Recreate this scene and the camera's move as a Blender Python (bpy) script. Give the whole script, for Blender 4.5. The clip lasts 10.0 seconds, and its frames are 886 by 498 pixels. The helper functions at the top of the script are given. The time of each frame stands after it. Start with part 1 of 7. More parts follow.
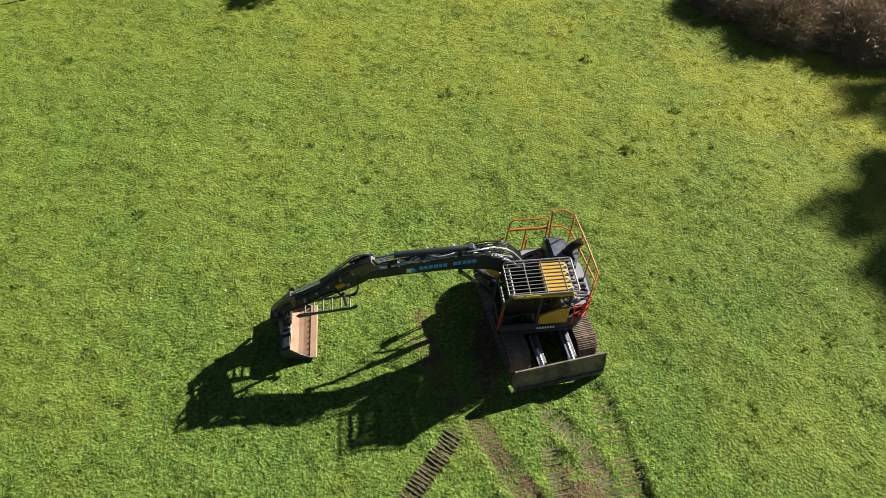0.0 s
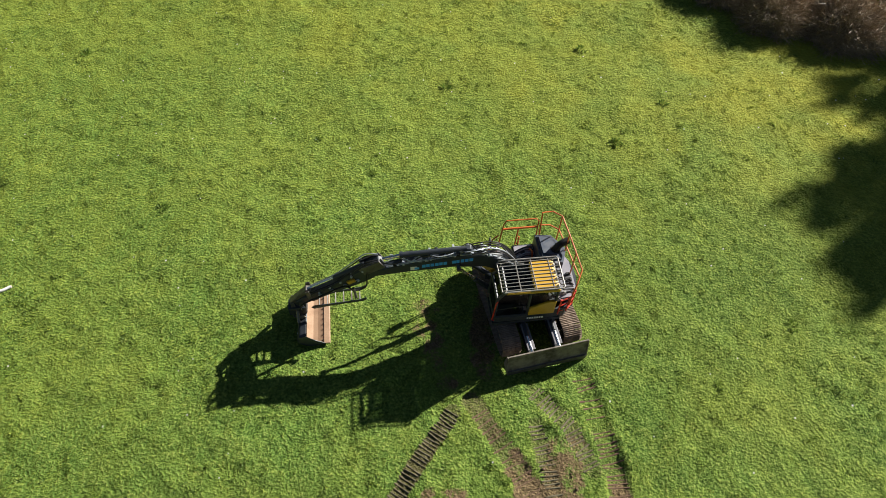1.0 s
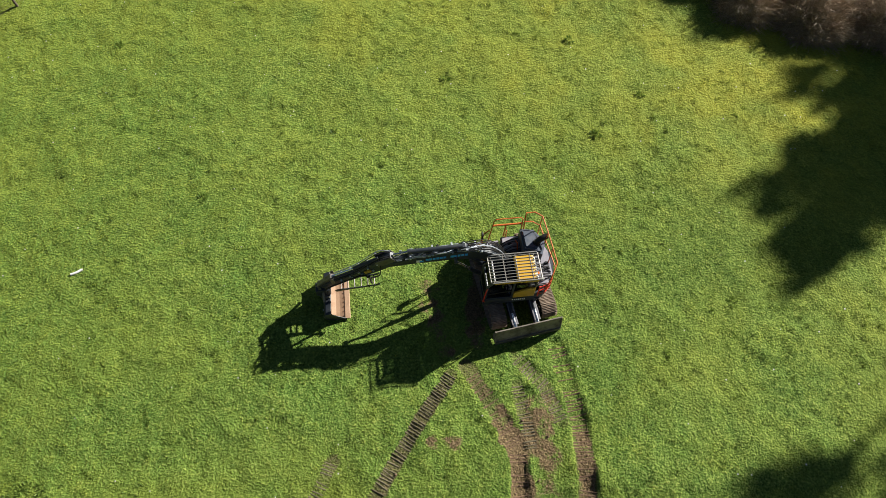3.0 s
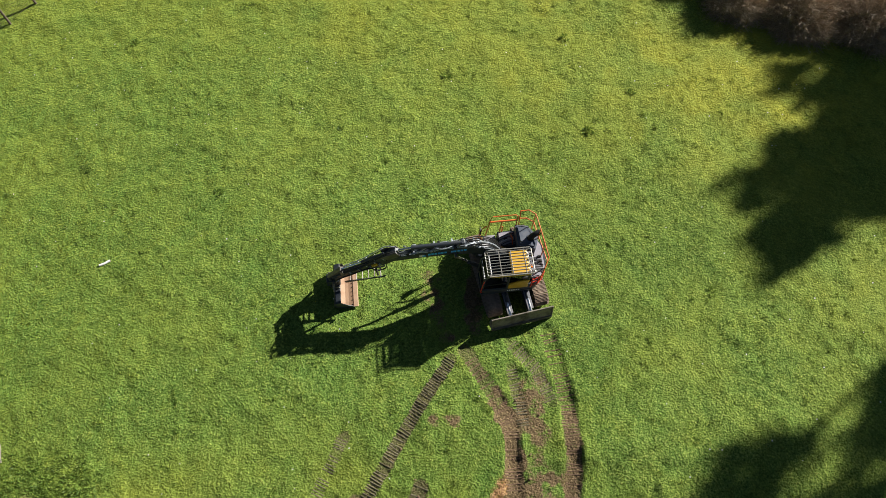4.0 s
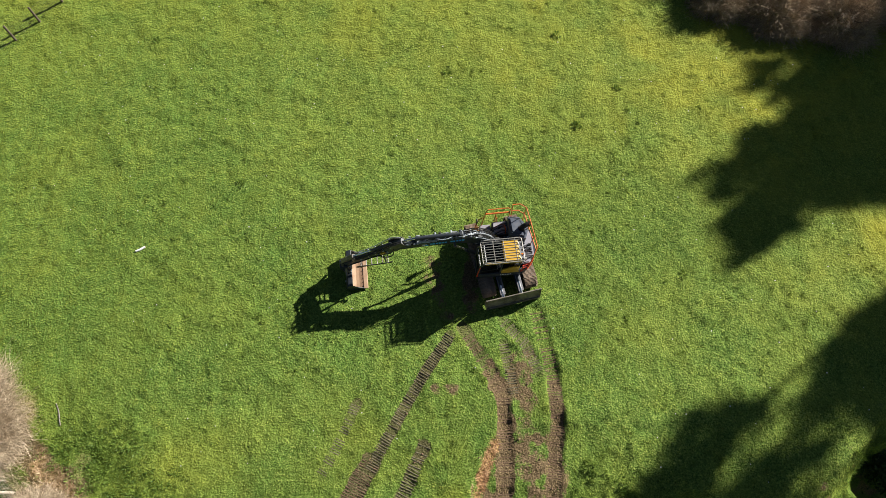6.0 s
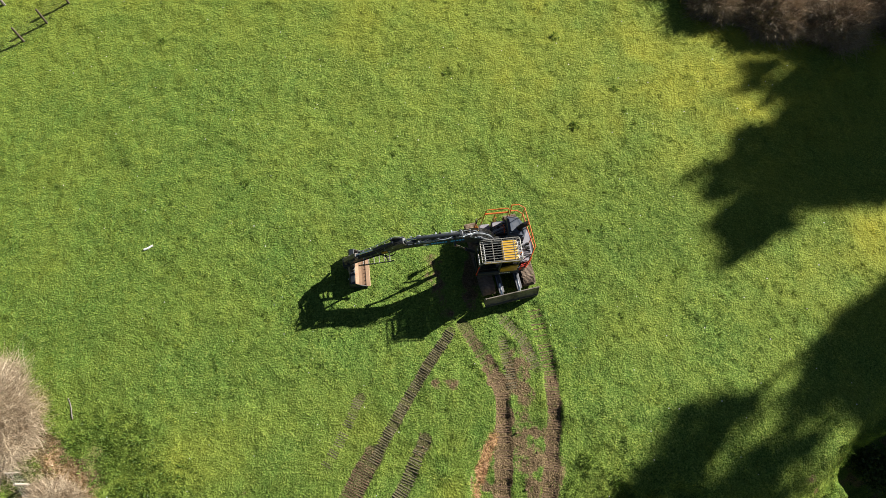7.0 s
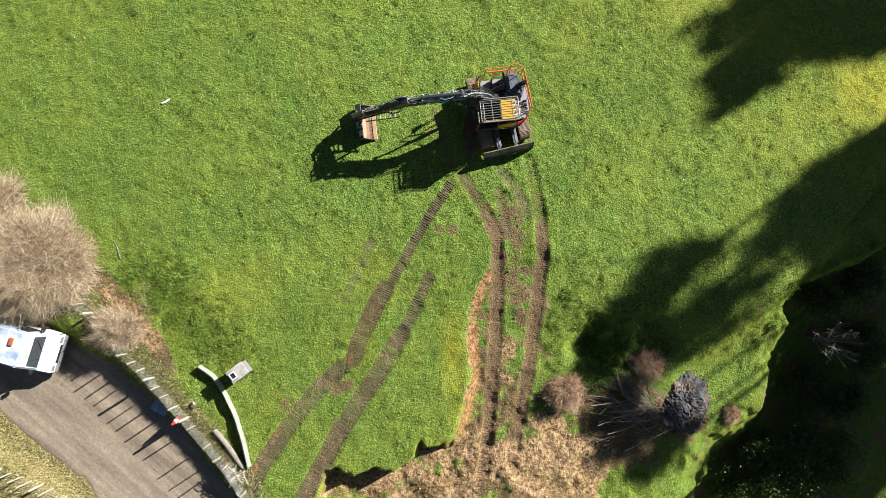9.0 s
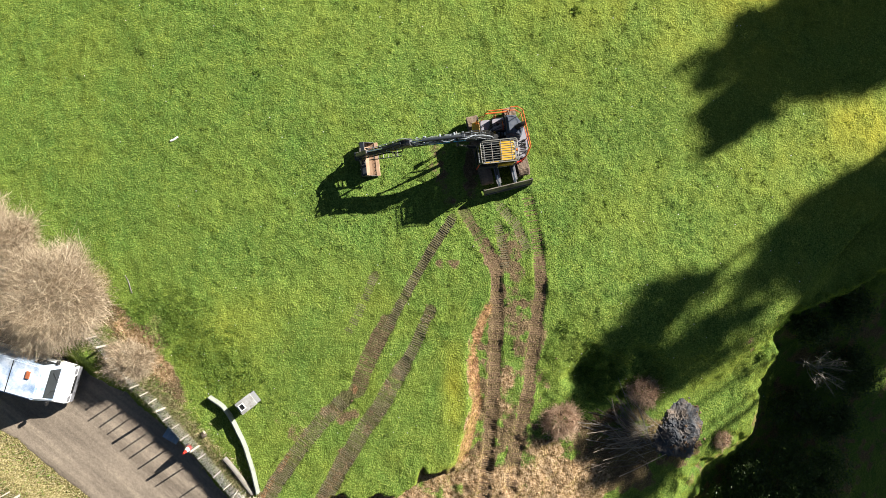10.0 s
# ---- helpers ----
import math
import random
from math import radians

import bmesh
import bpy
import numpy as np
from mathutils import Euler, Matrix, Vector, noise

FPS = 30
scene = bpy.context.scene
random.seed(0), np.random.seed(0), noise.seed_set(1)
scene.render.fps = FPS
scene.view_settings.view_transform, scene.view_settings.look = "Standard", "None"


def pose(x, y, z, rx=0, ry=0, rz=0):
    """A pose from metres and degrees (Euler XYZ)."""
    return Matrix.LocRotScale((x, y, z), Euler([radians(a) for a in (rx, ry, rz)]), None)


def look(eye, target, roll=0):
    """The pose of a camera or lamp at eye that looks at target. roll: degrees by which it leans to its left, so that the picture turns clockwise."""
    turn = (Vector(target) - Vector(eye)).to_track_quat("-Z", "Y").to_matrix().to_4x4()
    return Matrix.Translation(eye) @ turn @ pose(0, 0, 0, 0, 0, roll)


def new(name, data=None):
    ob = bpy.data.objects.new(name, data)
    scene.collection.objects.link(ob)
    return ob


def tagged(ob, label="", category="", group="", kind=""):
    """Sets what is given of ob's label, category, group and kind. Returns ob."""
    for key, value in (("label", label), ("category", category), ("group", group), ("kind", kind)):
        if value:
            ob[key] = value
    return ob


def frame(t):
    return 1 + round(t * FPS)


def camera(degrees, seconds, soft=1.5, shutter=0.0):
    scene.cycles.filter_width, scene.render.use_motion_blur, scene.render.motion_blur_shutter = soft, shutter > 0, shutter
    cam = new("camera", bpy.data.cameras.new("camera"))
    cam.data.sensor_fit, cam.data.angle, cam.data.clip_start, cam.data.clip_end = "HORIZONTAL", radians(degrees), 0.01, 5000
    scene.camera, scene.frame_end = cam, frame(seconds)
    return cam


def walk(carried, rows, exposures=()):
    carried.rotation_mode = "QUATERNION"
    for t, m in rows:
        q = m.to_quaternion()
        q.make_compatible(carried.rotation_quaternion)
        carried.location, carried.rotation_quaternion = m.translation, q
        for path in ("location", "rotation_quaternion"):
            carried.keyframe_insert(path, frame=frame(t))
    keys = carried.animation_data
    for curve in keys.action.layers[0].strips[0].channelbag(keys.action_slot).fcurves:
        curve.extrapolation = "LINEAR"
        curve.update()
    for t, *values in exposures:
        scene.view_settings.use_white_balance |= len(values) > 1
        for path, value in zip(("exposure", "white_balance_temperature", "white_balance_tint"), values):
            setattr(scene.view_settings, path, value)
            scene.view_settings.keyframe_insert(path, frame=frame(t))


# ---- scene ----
cam = camera(69.1, 10.0, soft=0.8)
# t, x, y, z, yaw, pitch, roll
PATH = [
    (0, 0.000, 0.000, 16.000, -0.144, -51.941, -0.012),
    (0.5, -0.012, -0.067, 17.155, -0.118, -54.092, 0.037),
    (1, 0.004, -0.030, 18.347, -0.101, -56.241, 0.006),
    (1.5, 0.003, 0.012, 19.599, -0.065, -58.342, 0.061),
    (2, 0.014, 0.042, 20.826, -0.127, -60.136, 0.079),
    (2.5, 0.013, 0.084, 21.987, -0.100, -61.865, 0.070),
    (4, -0.011, 0.216, 25.404, 0.014, -66.358, 0.016),
    (4.5, -0.044, 0.242, 26.434, -0.023, -67.537, 0.037),
    (5, -0.033, 0.237, 27.348, -0.159, -68.480, 0.053),
    (5.5, -0.028, 0.209, 28.184, -0.070, -69.304, -0.011),
    (6.8, -0.046, 0.363, 29.613, 0.033, -70.900, -0.006),
    (7, -0.046, 0.363, 29.733, 0.033, -70.948, -0.006),
    (7.2, -0.042, 0.287, 29.842, 0.042, -73.037, -0.007),
    (7.5, -0.037, 0.173, 30.007, 0.056, -77.604, -0.010),
    (7.7, -0.030, 0.292, 30.277, 0.090, -80.226, -0.035),
    (8, -0.020, 0.470, 30.682, 0.140, -83.035, -0.074),
    (8.2, -0.044, 0.751, 31.151, 0.149, -84.802, -0.072),
    (8.5, -0.079, 1.173, 31.854, 0.163, -86.402, -0.068),
    (9, -0.125, 1.999, 32.947, 0.170, -88.035, -0.077),
    (9.5, -0.182, 3.185, 33.633, 0.175, -88.891, -0.077),
    (10, -0.200, 4.509, 34.044, 0.152, -89.300, -0.069),
]
walk(cam, [(t, pose(x, y, z, 90 + pitch, 0, yaw) @ pose(0, 0, 0, 0, 0, -roll)) for t, x, y, z, yaw, pitch, roll in PATH],
     exposures=[(0.0, 1.23), (1.5, 1.16), (5.0, 1.22), (7.2, 1.26), (8.5, 1.47), (10.0, 1.54)])

# ---- light ----
SUN_AZ, SUN_EL = 34.6, 26.1          # degrees; azimuth counted from +x towards +y
world = bpy.data.worlds.new("sky")
scene.world = world
world.use_nodes = True
wn = world.node_tree
wn.nodes.clear()
sky = wn.nodes.new("ShaderNodeTexSky")
sky.sky_type, sky.sun_disc = "NISHITA", False
sky.sun_elevation, sky.sun_rotation = radians(SUN_EL), radians(90 - SUN_AZ)
sky.air_density, sky.dust_density, sky.ozone_density = 1.0, 0.4, 1.0
wbg = wn.nodes.new("ShaderNodeBackground")
wbg.inputs["Strength"].default_value = 0.019
wout = wn.nodes.new("ShaderNodeOutputWorld")
wn.links.new(sky.outputs[0], wbg.inputs[0])
wn.links.new(wbg.outputs[0], wout.inputs[0])
sun = new("sun", bpy.data.lights.new("sun", "SUN"))
sun.data.energy, sun.data.angle, sun.data.color = 4.75, radians(0.6), (1.0, 0.95, 0.86)
_e, _a = radians(SUN_EL), radians(SUN_AZ)
SUN_DIR = Vector((math.cos(_e) * math.cos(_a), math.cos(_e) * math.sin(_a), math.sin(_e)))
sun.matrix_world = look(Vector((0, 0, 60)) + SUN_DIR, (0, 0, 60))


# ---- materials ----
def mat(name):
    m = bpy.data.materials.new(name)
    m.use_nodes = True
    nt = m.node_tree
    return m, nt, nt.nodes["Principled BSDF"]


def nd(nt, kind, **kw):
    n = nt.nodes.new(kind)
    for k, v in kw.items():
        if k in n.inputs:
            n.inputs[k].default_value = v
    return n


def coords(nt, scale=1.0, obj=True):
    tc = nt.nodes.new("ShaderNodeTexCoord")
    mp = nd(nt, "ShaderNodeMapping")
    mp.inputs["Scale"].default_value = (scale, scale, scale) if not isinstance(scale, tuple) else scale
    nt.links.new(tc.outputs["Object"], mp.inputs[0])
    return mp.outputs[0]


def noise_tex(nt, vec, scale, detail=4.0, rough=0.6):
    n = nd(nt, "ShaderNodeTexNoise", Scale=scale, Detail=detail, Roughness=rough)
    nt.links.new(vec, n.inputs["Vector"])
    return n.outputs["Fac"]


def ramp(nt, fac, stops):
    r = nt.nodes.new("ShaderNodeValToRGB")
    while len(r.color_ramp.elements) < len(stops):
        r.color_ramp.elements.new(0.5)
    for e, (p, c) in zip(r.color_ramp.elements, stops):
        e.position, e.color = p, (*c, 1.0)
    nt.links.new(fac, r.inputs[0])
    return r.outputs[0]


def blend(nt, fac, a, b, mode="MIX"):
    m = nt.nodes.new("ShaderNodeMix")
    m.data_type, m.blend_type = "RGBA", mode
    for sock, v in ((m.inputs[0], fac), (m.inputs[6], a), (m.inputs[7], b)):
        if isinstance(v, (int, float)):
            sock.default_value = v
        elif isinstance(v, tuple):
            sock.default_value = (*v, 1.0)
        else:
            nt.links.new(v, sock)
    return m.outputs[2]


def fmath(nt, op, a, b=0.0, clamp=False):
    m = nt.nodes.new("ShaderNodeMath")
    m.operation, m.use_clamp = op, clamp
    for sock, v in zip(m.inputs, (a, b)):
        if isinstance(v, (int, float)):
            sock.default_value = v
        else:
            nt.links.new(v, sock)
    return m.outputs[0]


def bump(nt, bsdf, height, strength=0.4, dist=0.02):
    b = nd(nt, "ShaderNodeBump", Strength=strength, Distance=dist)
    nt.links.new(height, b.inputs["Height"])
    nt.links.new(b.outputs[0], bsdf.inputs["Normal"])


def worn(name, base, dirt_or_gleam, rough=0.5, metal=0.0, scale=6.0, amount=0.5, fine=60.0, bumps=0.15):
    """A painted or metal surface with blotches (dirt, wear, a painted reflection) and fine grain."""
    m, nt, b = mat(name)
    v = coords(nt)
    big = ramp(nt, noise_tex(nt, v, scale, 5.0, 0.65), [(0.42, (0, 0, 0)), (0.72, (1, 1, 1))])
    f = fmath(nt, "MULTIPLY", big, amount)
    small = noise_tex(nt, v, fine, 3.0)
    col = blend(nt, f, base, dirt_or_gleam)
    col = blend(nt, 0.35, col, blend(nt, small, (0.0, 0.0, 0.0), (1.0, 1.0, 1.0)), "SOFT_LIGHT")
    nt.links.new(col, b.inputs["Base Color"])
    r = fmath(nt, "MULTIPLY_ADD", big, 0.25)
    nt.nodes[-1].inputs[2].default_value = rough
    nt.links.new(r, b.inputs["Roughness"])
    b.inputs["Metallic"].default_value = metal
    bump(nt, b, small, bumps, 0.004)
    return m


def attr(nt, name):
    a = nt.nodes.new("ShaderNodeAttribute")
    a.attribute_name = name
    return a.outputs["Fac"]


def ground_material():
    m, nt, b = mat("meadow_ground")
    v = coords(nt)
    n1 = noise_tex(nt, v, 0.22, 5.0, 0.6)
    n2 = noise_tex(nt, v, 1.6, 5.0, 0.65)
    n3 = noise_tex(nt, v, 14.0, 4.0, 0.7)
    n4 = noise_tex(nt, v, 12.5, 3.0, 0.6)
    n5 = noise_tex(nt, v, 6.0, 2.0, 0.5)
    n7 = noise_tex(nt, v, 0.7, 4.0, 0.6)
    g = ramp(nt, n4, [(0.30, (0.028, 0.062, 0.012)), (0.44, (0.076, 0.138, 0.028)), (0.56, (0.128, 0.200, 0.045)), (0.70, (0.25, 0.305, 0.090))])
    g = blend(nt, 0.75, g, ramp(nt, n5, [(0.30, (0.22, 0.28, 0.22)), (0.42, (0.46, 0.48, 0.44)), (0.55, (0.53, 0.53, 0.50)), (0.72, (0.74, 0.70, 0.58))]), "OVERLAY")
    g = blend(nt, 0.55, g, ramp(nt, n2, [(0.32, (0.37, 0.46, 0.40)), (0.5, (0.49, 0.50, 0.47)), (0.68, (0.62, 0.57, 0.47))]), "OVERLAY")
    g = blend(nt, 0.50, g, ramp(nt, n7, [(0.34, (0.40, 0.48, 0.44)), (0.5, (0.5, 0.5, 0.48)), (0.66, (0.60, 0.55, 0.45))]), "OVERLAY")
    g = blend(nt, fmath(nt, "MULTIPLY", ramp(nt, n1, [(0.44, (0, 0, 0)), (0.66, (1, 1, 1))]), 0.35), g, (0.19, 0.225, 0.035))
    g = blend(nt, fmath(nt, "MULTIPLY", attr(nt, "yellow"), 0.75), g, (0.40, 0.355, 0.035))
    g = blend(nt, fmath(nt, "MULTIPLY", attr(nt, "lush_shade"), 0.6), g, (0.035, 0.085, 0.014))
    g = blend(nt, ramp(nt, fmath(nt, "ADD", attr(nt, "straw"), fmath(nt, "MULTIPLY", n3, 0.6)), [(0.55, (0, 0, 0)), (0.85, (1, 1, 1))]), g, ramp(nt, n4, [(0.35, (0.07, 0.058, 0.022)), (0.5, (0.21, 0.175, 0.08)), (0.7, (0.40, 0.35, 0.19))]))
    soil = ramp(nt, n3, [(0.28, (0.030, 0.019, 0.011)), (0.48, (0.104, 0.069, 0.042)), (0.72, (0.26, 0.185, 0.115))])
    n6 = fmath(nt, "MULTIPLY_ADD", n3, 0.35)
    nt.links.new(fmath(nt, "MULTIPLY", n5, 0.65), nt.nodes[-2].inputs[2])
    clay = ramp(nt, n6, [(0.36, (0.085, 0.048, 0.026)), (0.47, (0.23, 0.145, 0.085)), (0.62, (0.40, 0.29, 0.19))])
    clay = blend(nt, 0.75, clay, ramp(nt, n2, [(0.34, (0.22, 0.19, 0.17)), (0.5, (0.5, 0.49, 0.48)), (0.66, (0.66, 0.64, 0.60))]), "OVERLAY")
    rust = ramp(nt, n6, [(0.36, (0.070, 0.033, 0.018)), (0.48, (0.19, 0.095, 0.050)), (0.64, (0.35, 0.205, 0.12))])
    edge = fmath(nt, "MULTIPLY_ADD", n3, 0.7)
    nt.nodes[-1].inputs[2].default_value = -0.35
    def sharp(a):
        s = fmath(nt, "ADD", a, edge)
        return ramp(nt, s, [(0.38, (0, 0, 0)), (0.56, (1, 1, 1))])
    turf = ramp(nt, n3, [(0.30, (0.026, 0.027, 0.011)), (0.5, (0.078, 0.072, 0.034)), (0.72, (0.165, 0.148, 0.078))])
    g = blend(nt, ramp(nt, fmath(nt, "ADD", attr(nt, "press"), edge), [(0.30, (0, 0, 0)), (0.70, (1, 1, 1))]), g, turf)
    col = blend(nt, sharp(attr(nt, "soil")), g, soil)
    col = blend(nt, sharp(attr(nt, "clay")), col, clay)
    col = blend(nt, sharp(attr(nt, "rust")), col, rust)
    nt.links.new(col, b.inputs["Base Color"])
    b.inputs["Roughness"].default_value = 0.85
    b.inputs["Specular IOR Level"].default_value = 0.12
    b.inputs["Sheen Weight"].default_value = 0.32
    b.inputs["Sheen Roughness"].default_value = 0.5
    b.inputs["Sheen Tint"].default_value = (0.72, 0.75, 0.08, 1.0)
    hsum = fmath(nt, "ADD", fmath(nt, "ADD", fmath(nt, "MULTIPLY", n4, 1.0), fmath(nt, "MULTIPLY", n3, 0.4)), fmath(nt, "MULTIPLY", n5, 0.7))
    bump(nt, b, hsum, 1.0, 0.10)
    return m


M_GROUND = ground_material()


def blade_material(name, lo, mid, hi, through_light=0.0, patch=0.45):
    m, nt, b = mat(name)
    geo = nt.nodes.new("ShaderNodeNewGeometry")
    c = ramp(nt, geo.outputs["Random Per Island"], [(0.0, lo), (0.5, mid), (1.0, hi)])
    v = coords(nt)
    c = blend(nt, fmath(nt, "MULTIPLY", ramp(nt, noise_tex(nt, v, 0.25, 4.0), [(0.45, (0, 0, 0)), (0.7, (1, 1, 1))]), patch), c, hi)
    nt.links.new(c, b.inputs["Base Color"])
    b.inputs["Roughness"].default_value = 0.5
    b.inputs["Specular IOR Level"].default_value = 0.35
    if through_light:
        tr = nt.nodes.new("ShaderNodeBsdfTranslucent")
        mix = nt.nodes.new("ShaderNodeMixShader")
        mix.inputs[0].default_value = through_light
        nt.links.new(c, tr.inputs["Color"])
        nt.links.new(b.outputs[0], mix.inputs[1])
        nt.links.new(tr.outputs[0], mix.inputs[2])
        nt.links.new(mix.outputs[0], nt.nodes["Material Output"].inputs["Surface"])
    return m


def grass_material():
    """Blades toned tuft by tuft, with yellowed, lush and shade-darkened stretches."""
    m, nt, b = mat("grass_blades")
    geo = nt.nodes.new("ShaderNodeNewGeometry")
    f = fmath(nt, "ADD", fmath(nt, "MULTIPLY", geo.outputs["Random Per Island"], 0.16), fmath(nt, "MULTIPLY", attr(nt, "tone"), 0.84))
    c = ramp(nt, f, [(0.06, (0.046, 0.092, 0.014)), (0.40, (0.096, 0.165, 0.026)), (0.66, (0.150, 0.220, 0.039)), (1.0, (0.32, 0.35, 0.085))])
    c = blend(nt, fmath(nt, "MULTIPLY", attr(nt, "yellow"), 0.65), c, (0.38, 0.355, 0.04))
    c = blend(nt, fmath(nt, "MULTIPLY", attr(nt, "lush_shade"), 0.65), c, (0.04, 0.095, 0.014))
    nt.links.new(c, b.inputs["Base Color"])
    b.inputs["Roughness"].default_value = 0.5
    b.inputs["Specular IOR Level"].default_value = 0.35
    tr = nt.nodes.new("ShaderNodeBsdfTranslucent")
    mix = nt.nodes.new("ShaderNodeMixShader")
    mix.inputs[0].default_value = 0.4
    nt.links.new(blend(nt, 1.0, c, (1.0, 0.92, 0.45), "MULTIPLY"), tr.inputs["Color"])
    nt.links.new(b.outputs[0], mix.inputs[1])
    nt.links.new(tr.outputs[0], mix.inputs[2])
    nt.links.new(mix.outputs[0], nt.nodes["Material Output"].inputs["Surface"])
    return m


M_HERB = blade_material("bright_herb_leaves", (0.085, 0.165, 0.016), (0.17, 0.26, 0.03), (0.34, 0.39, 0.07), 0.3)
M_GRASS = grass_material()
M_WEED = blade_material("weed_leaves", (0.070, 0.135, 0.021), (0.125, 0.21, 0.033), (0.21, 0.285, 0.052), 0.35)
M_TUFT = blade_material("tuft_leaves", (0.070, 0.130, 0.018), (0.135, 0.215, 0.034), (0.25, 0.31, 0.06), 0.35)
M_DRY = blade_material("dry_grass", (0.18, 0.14, 0.07), (0.32, 0.26, 0.14), (0.46, 0.40, 0.25))
M_TWIG = blade_material("dry_twigs", (0.17, 0.118, 0.072), (0.37, 0.285, 0.19), (0.60, 0.50, 0.37))
M_TWIG_RED = blade_material("reddish_twigs", (0.20, 0.115, 0.070), (0.40, 0.265, 0.175), (0.62, 0.46, 0.33))
M_TWIG_DARK = blade_material("brown_scrub_twigs", (0.11, 0.076, 0.044), (0.29, 0.21, 0.128), (0.52, 0.41, 0.28))
M_LEAF = blade_material("tree_leaves", (0.022, 0.045, 0.008), (0.045, 0.082, 0.016), (0.085, 0.12, 0.03), 0.15)
M_BARK = worn("bark", (0.11, 0.085, 0.065), (0.05, 0.04, 0.03), 0.9, 0, 4, 0.7, 30, 0.8)
M_BRUSH = worn("dark_brushwood", (0.12, 0.092, 0.072), (0.26, 0.22, 0.18), 0.85, 0, 3, 0.5, 40, 0.6)
M_DEADWOOD = worn("grey_deadwood", (0.21, 0.195, 0.175), (0.10, 0.075, 0.055), 0.85, 0, 5, 0.6, 40, 0.6)
M_POST = worn("weathered_post_wood", (0.38, 0.345, 0.28), (0.18, 0.15, 0.11), 0.8, 0, 5, 0.5, 50, 0.5)
M_WIRE = worn("galvanised_wire", (0.45, 0.46, 0.46), (0.25, 0.23, 0.2), 0.4, 0.9, 6, 0.3)
M_CHAR = worn("charcoal_paint", (0.024, 0.031, 0.041), (0.058, 0.058, 0.058), 0.40, 0.0, 3, 0.30)
M_BLACK = worn("black_rubber", (0.009, 0.009, 0.010), (0.03, 0.027, 0.024), 0.55, 0.0, 5, 0.35)
M_YELLOW = worn("yellow_paint", (0.55, 0.315, 0.022), (0.35, 0.21, 0.04), 0.36, 0.0, 3, 0.25)
M_ORANGE = worn("orange_rail_paint", (0.62, 0.12, 0.018), (0.55, 0.16, 0.05), 0.4, 0.0, 4, 0.3)
M_RED = worn("red_paint", (0.62, 0.035, 0.02), (0.3, 0.05, 0.03), 0.4, 0.0, 4, 0.3)
M_STEEL = worn("worn_steel", (0.16, 0.155, 0.15), (0.09, 0.065, 0.045), 0.42, 0.7, 4, 0.6)
# pale blue-grey base puts highlights into the colour of tubes, clamps and fittings
M_GLINT_TUBE = worn("hydraulic_tube_glint", (0.55, 0.60, 0.66), (0.07, 0.07, 0.07), 0.32, 0.4, 9, 0.7)
M_HOSE = worn("glossy_black_hose", (0.012, 0.012, 0.013), (0.05, 0.045, 0.04), 0.28, 0.0, 9, 0.4)
M_CHROME = worn("cylinder_chrome", (0.72, 0.73, 0.75), (0.5, 0.5, 0.5), 0.14, 1.0, 4, 0.2)
M_SHOE = worn("muddy_track_steel", (0.21, 0.155, 0.115), (0.44, 0.34, 0.25), 0.75, 0.1, 4, 0.8, 25, 0.7)
M_BLADE = worn("scuffed_blade_steel", (0.22, 0.195, 0.165), (0.045, 0.036, 0.028), 0.6, 0.2, 2.6, 1.0, 30, 0.4)
M_BUCKET = worn("clay_worn_bucket", (0.41, 0.27, 0.175), (0.27, 0.165, 0.10), 0.62, 0.05, 3, 0.6, 30, 0.4)
M_DECK = worn("grey_deck_paint", (0.24, 0.235, 0.27), (0.34, 0.31, 0.32), 0.45, 0.0, 4, 0.4)
M_HOUSING = worn("dark_blue_housing", (0.075, 0.090, 0.120), (0.16, 0.16, 0.17), 0.4, 0.0, 4, 0.35)
M_GUARD = worn("pale_guard_bars", (0.30, 0.29, 0.265), (0.15, 0.135, 0.11), 0.4, 0.3, 5, 0.3)
M_BLUE = worn("blue_lettering", (0.06, 0.40, 0.90), (0.05, 0.30, 0.66), 0.4)
M_PALE = worn("pale_scratched_steel", (0.36, 0.36, 0.355), (0.15, 0.13, 0.11), 0.5, 0.1, 5, 0.8)
M_WHITE = worn("white_paint", (0.80, 0.80, 0.80), (0.55, 0.53, 0.50), 0.32, 0.0, 2, 0.25)
# blue blotches put a bluish reflection into the van roof's colour
M_REFLECT_WHITE = worn("white_roof_blue_reflection", (0.60, 0.66, 0.74), (0.14, 0.25, 0.44), 0.35, 0.0, 1.6, 1.0, 30)
M_CONCRETE = worn("pale_pipe_plastic", (0.25, 0.27, 0.235), (0.15, 0.15, 0.12), 0.6, 0, 4, 0.5)
M_GREYPL = worn("grey_metal_case", (0.19, 0.19, 0.21), (0.14, 0.135, 0.135), 0.45, 0.1, 5, 0.4)
M_TARP = worn("blue_sheet", (0.42, 0.56, 0.74), (0.5, 0.6, 0.7), 0.4, 0, 5, 0.4)
M_ROCK = worn("dark_spoil", (0.050, 0.055, 0.064), (0.20, 0.15, 0.11), 0.85, 0, 1.6, 0.8, 16, 1.0)


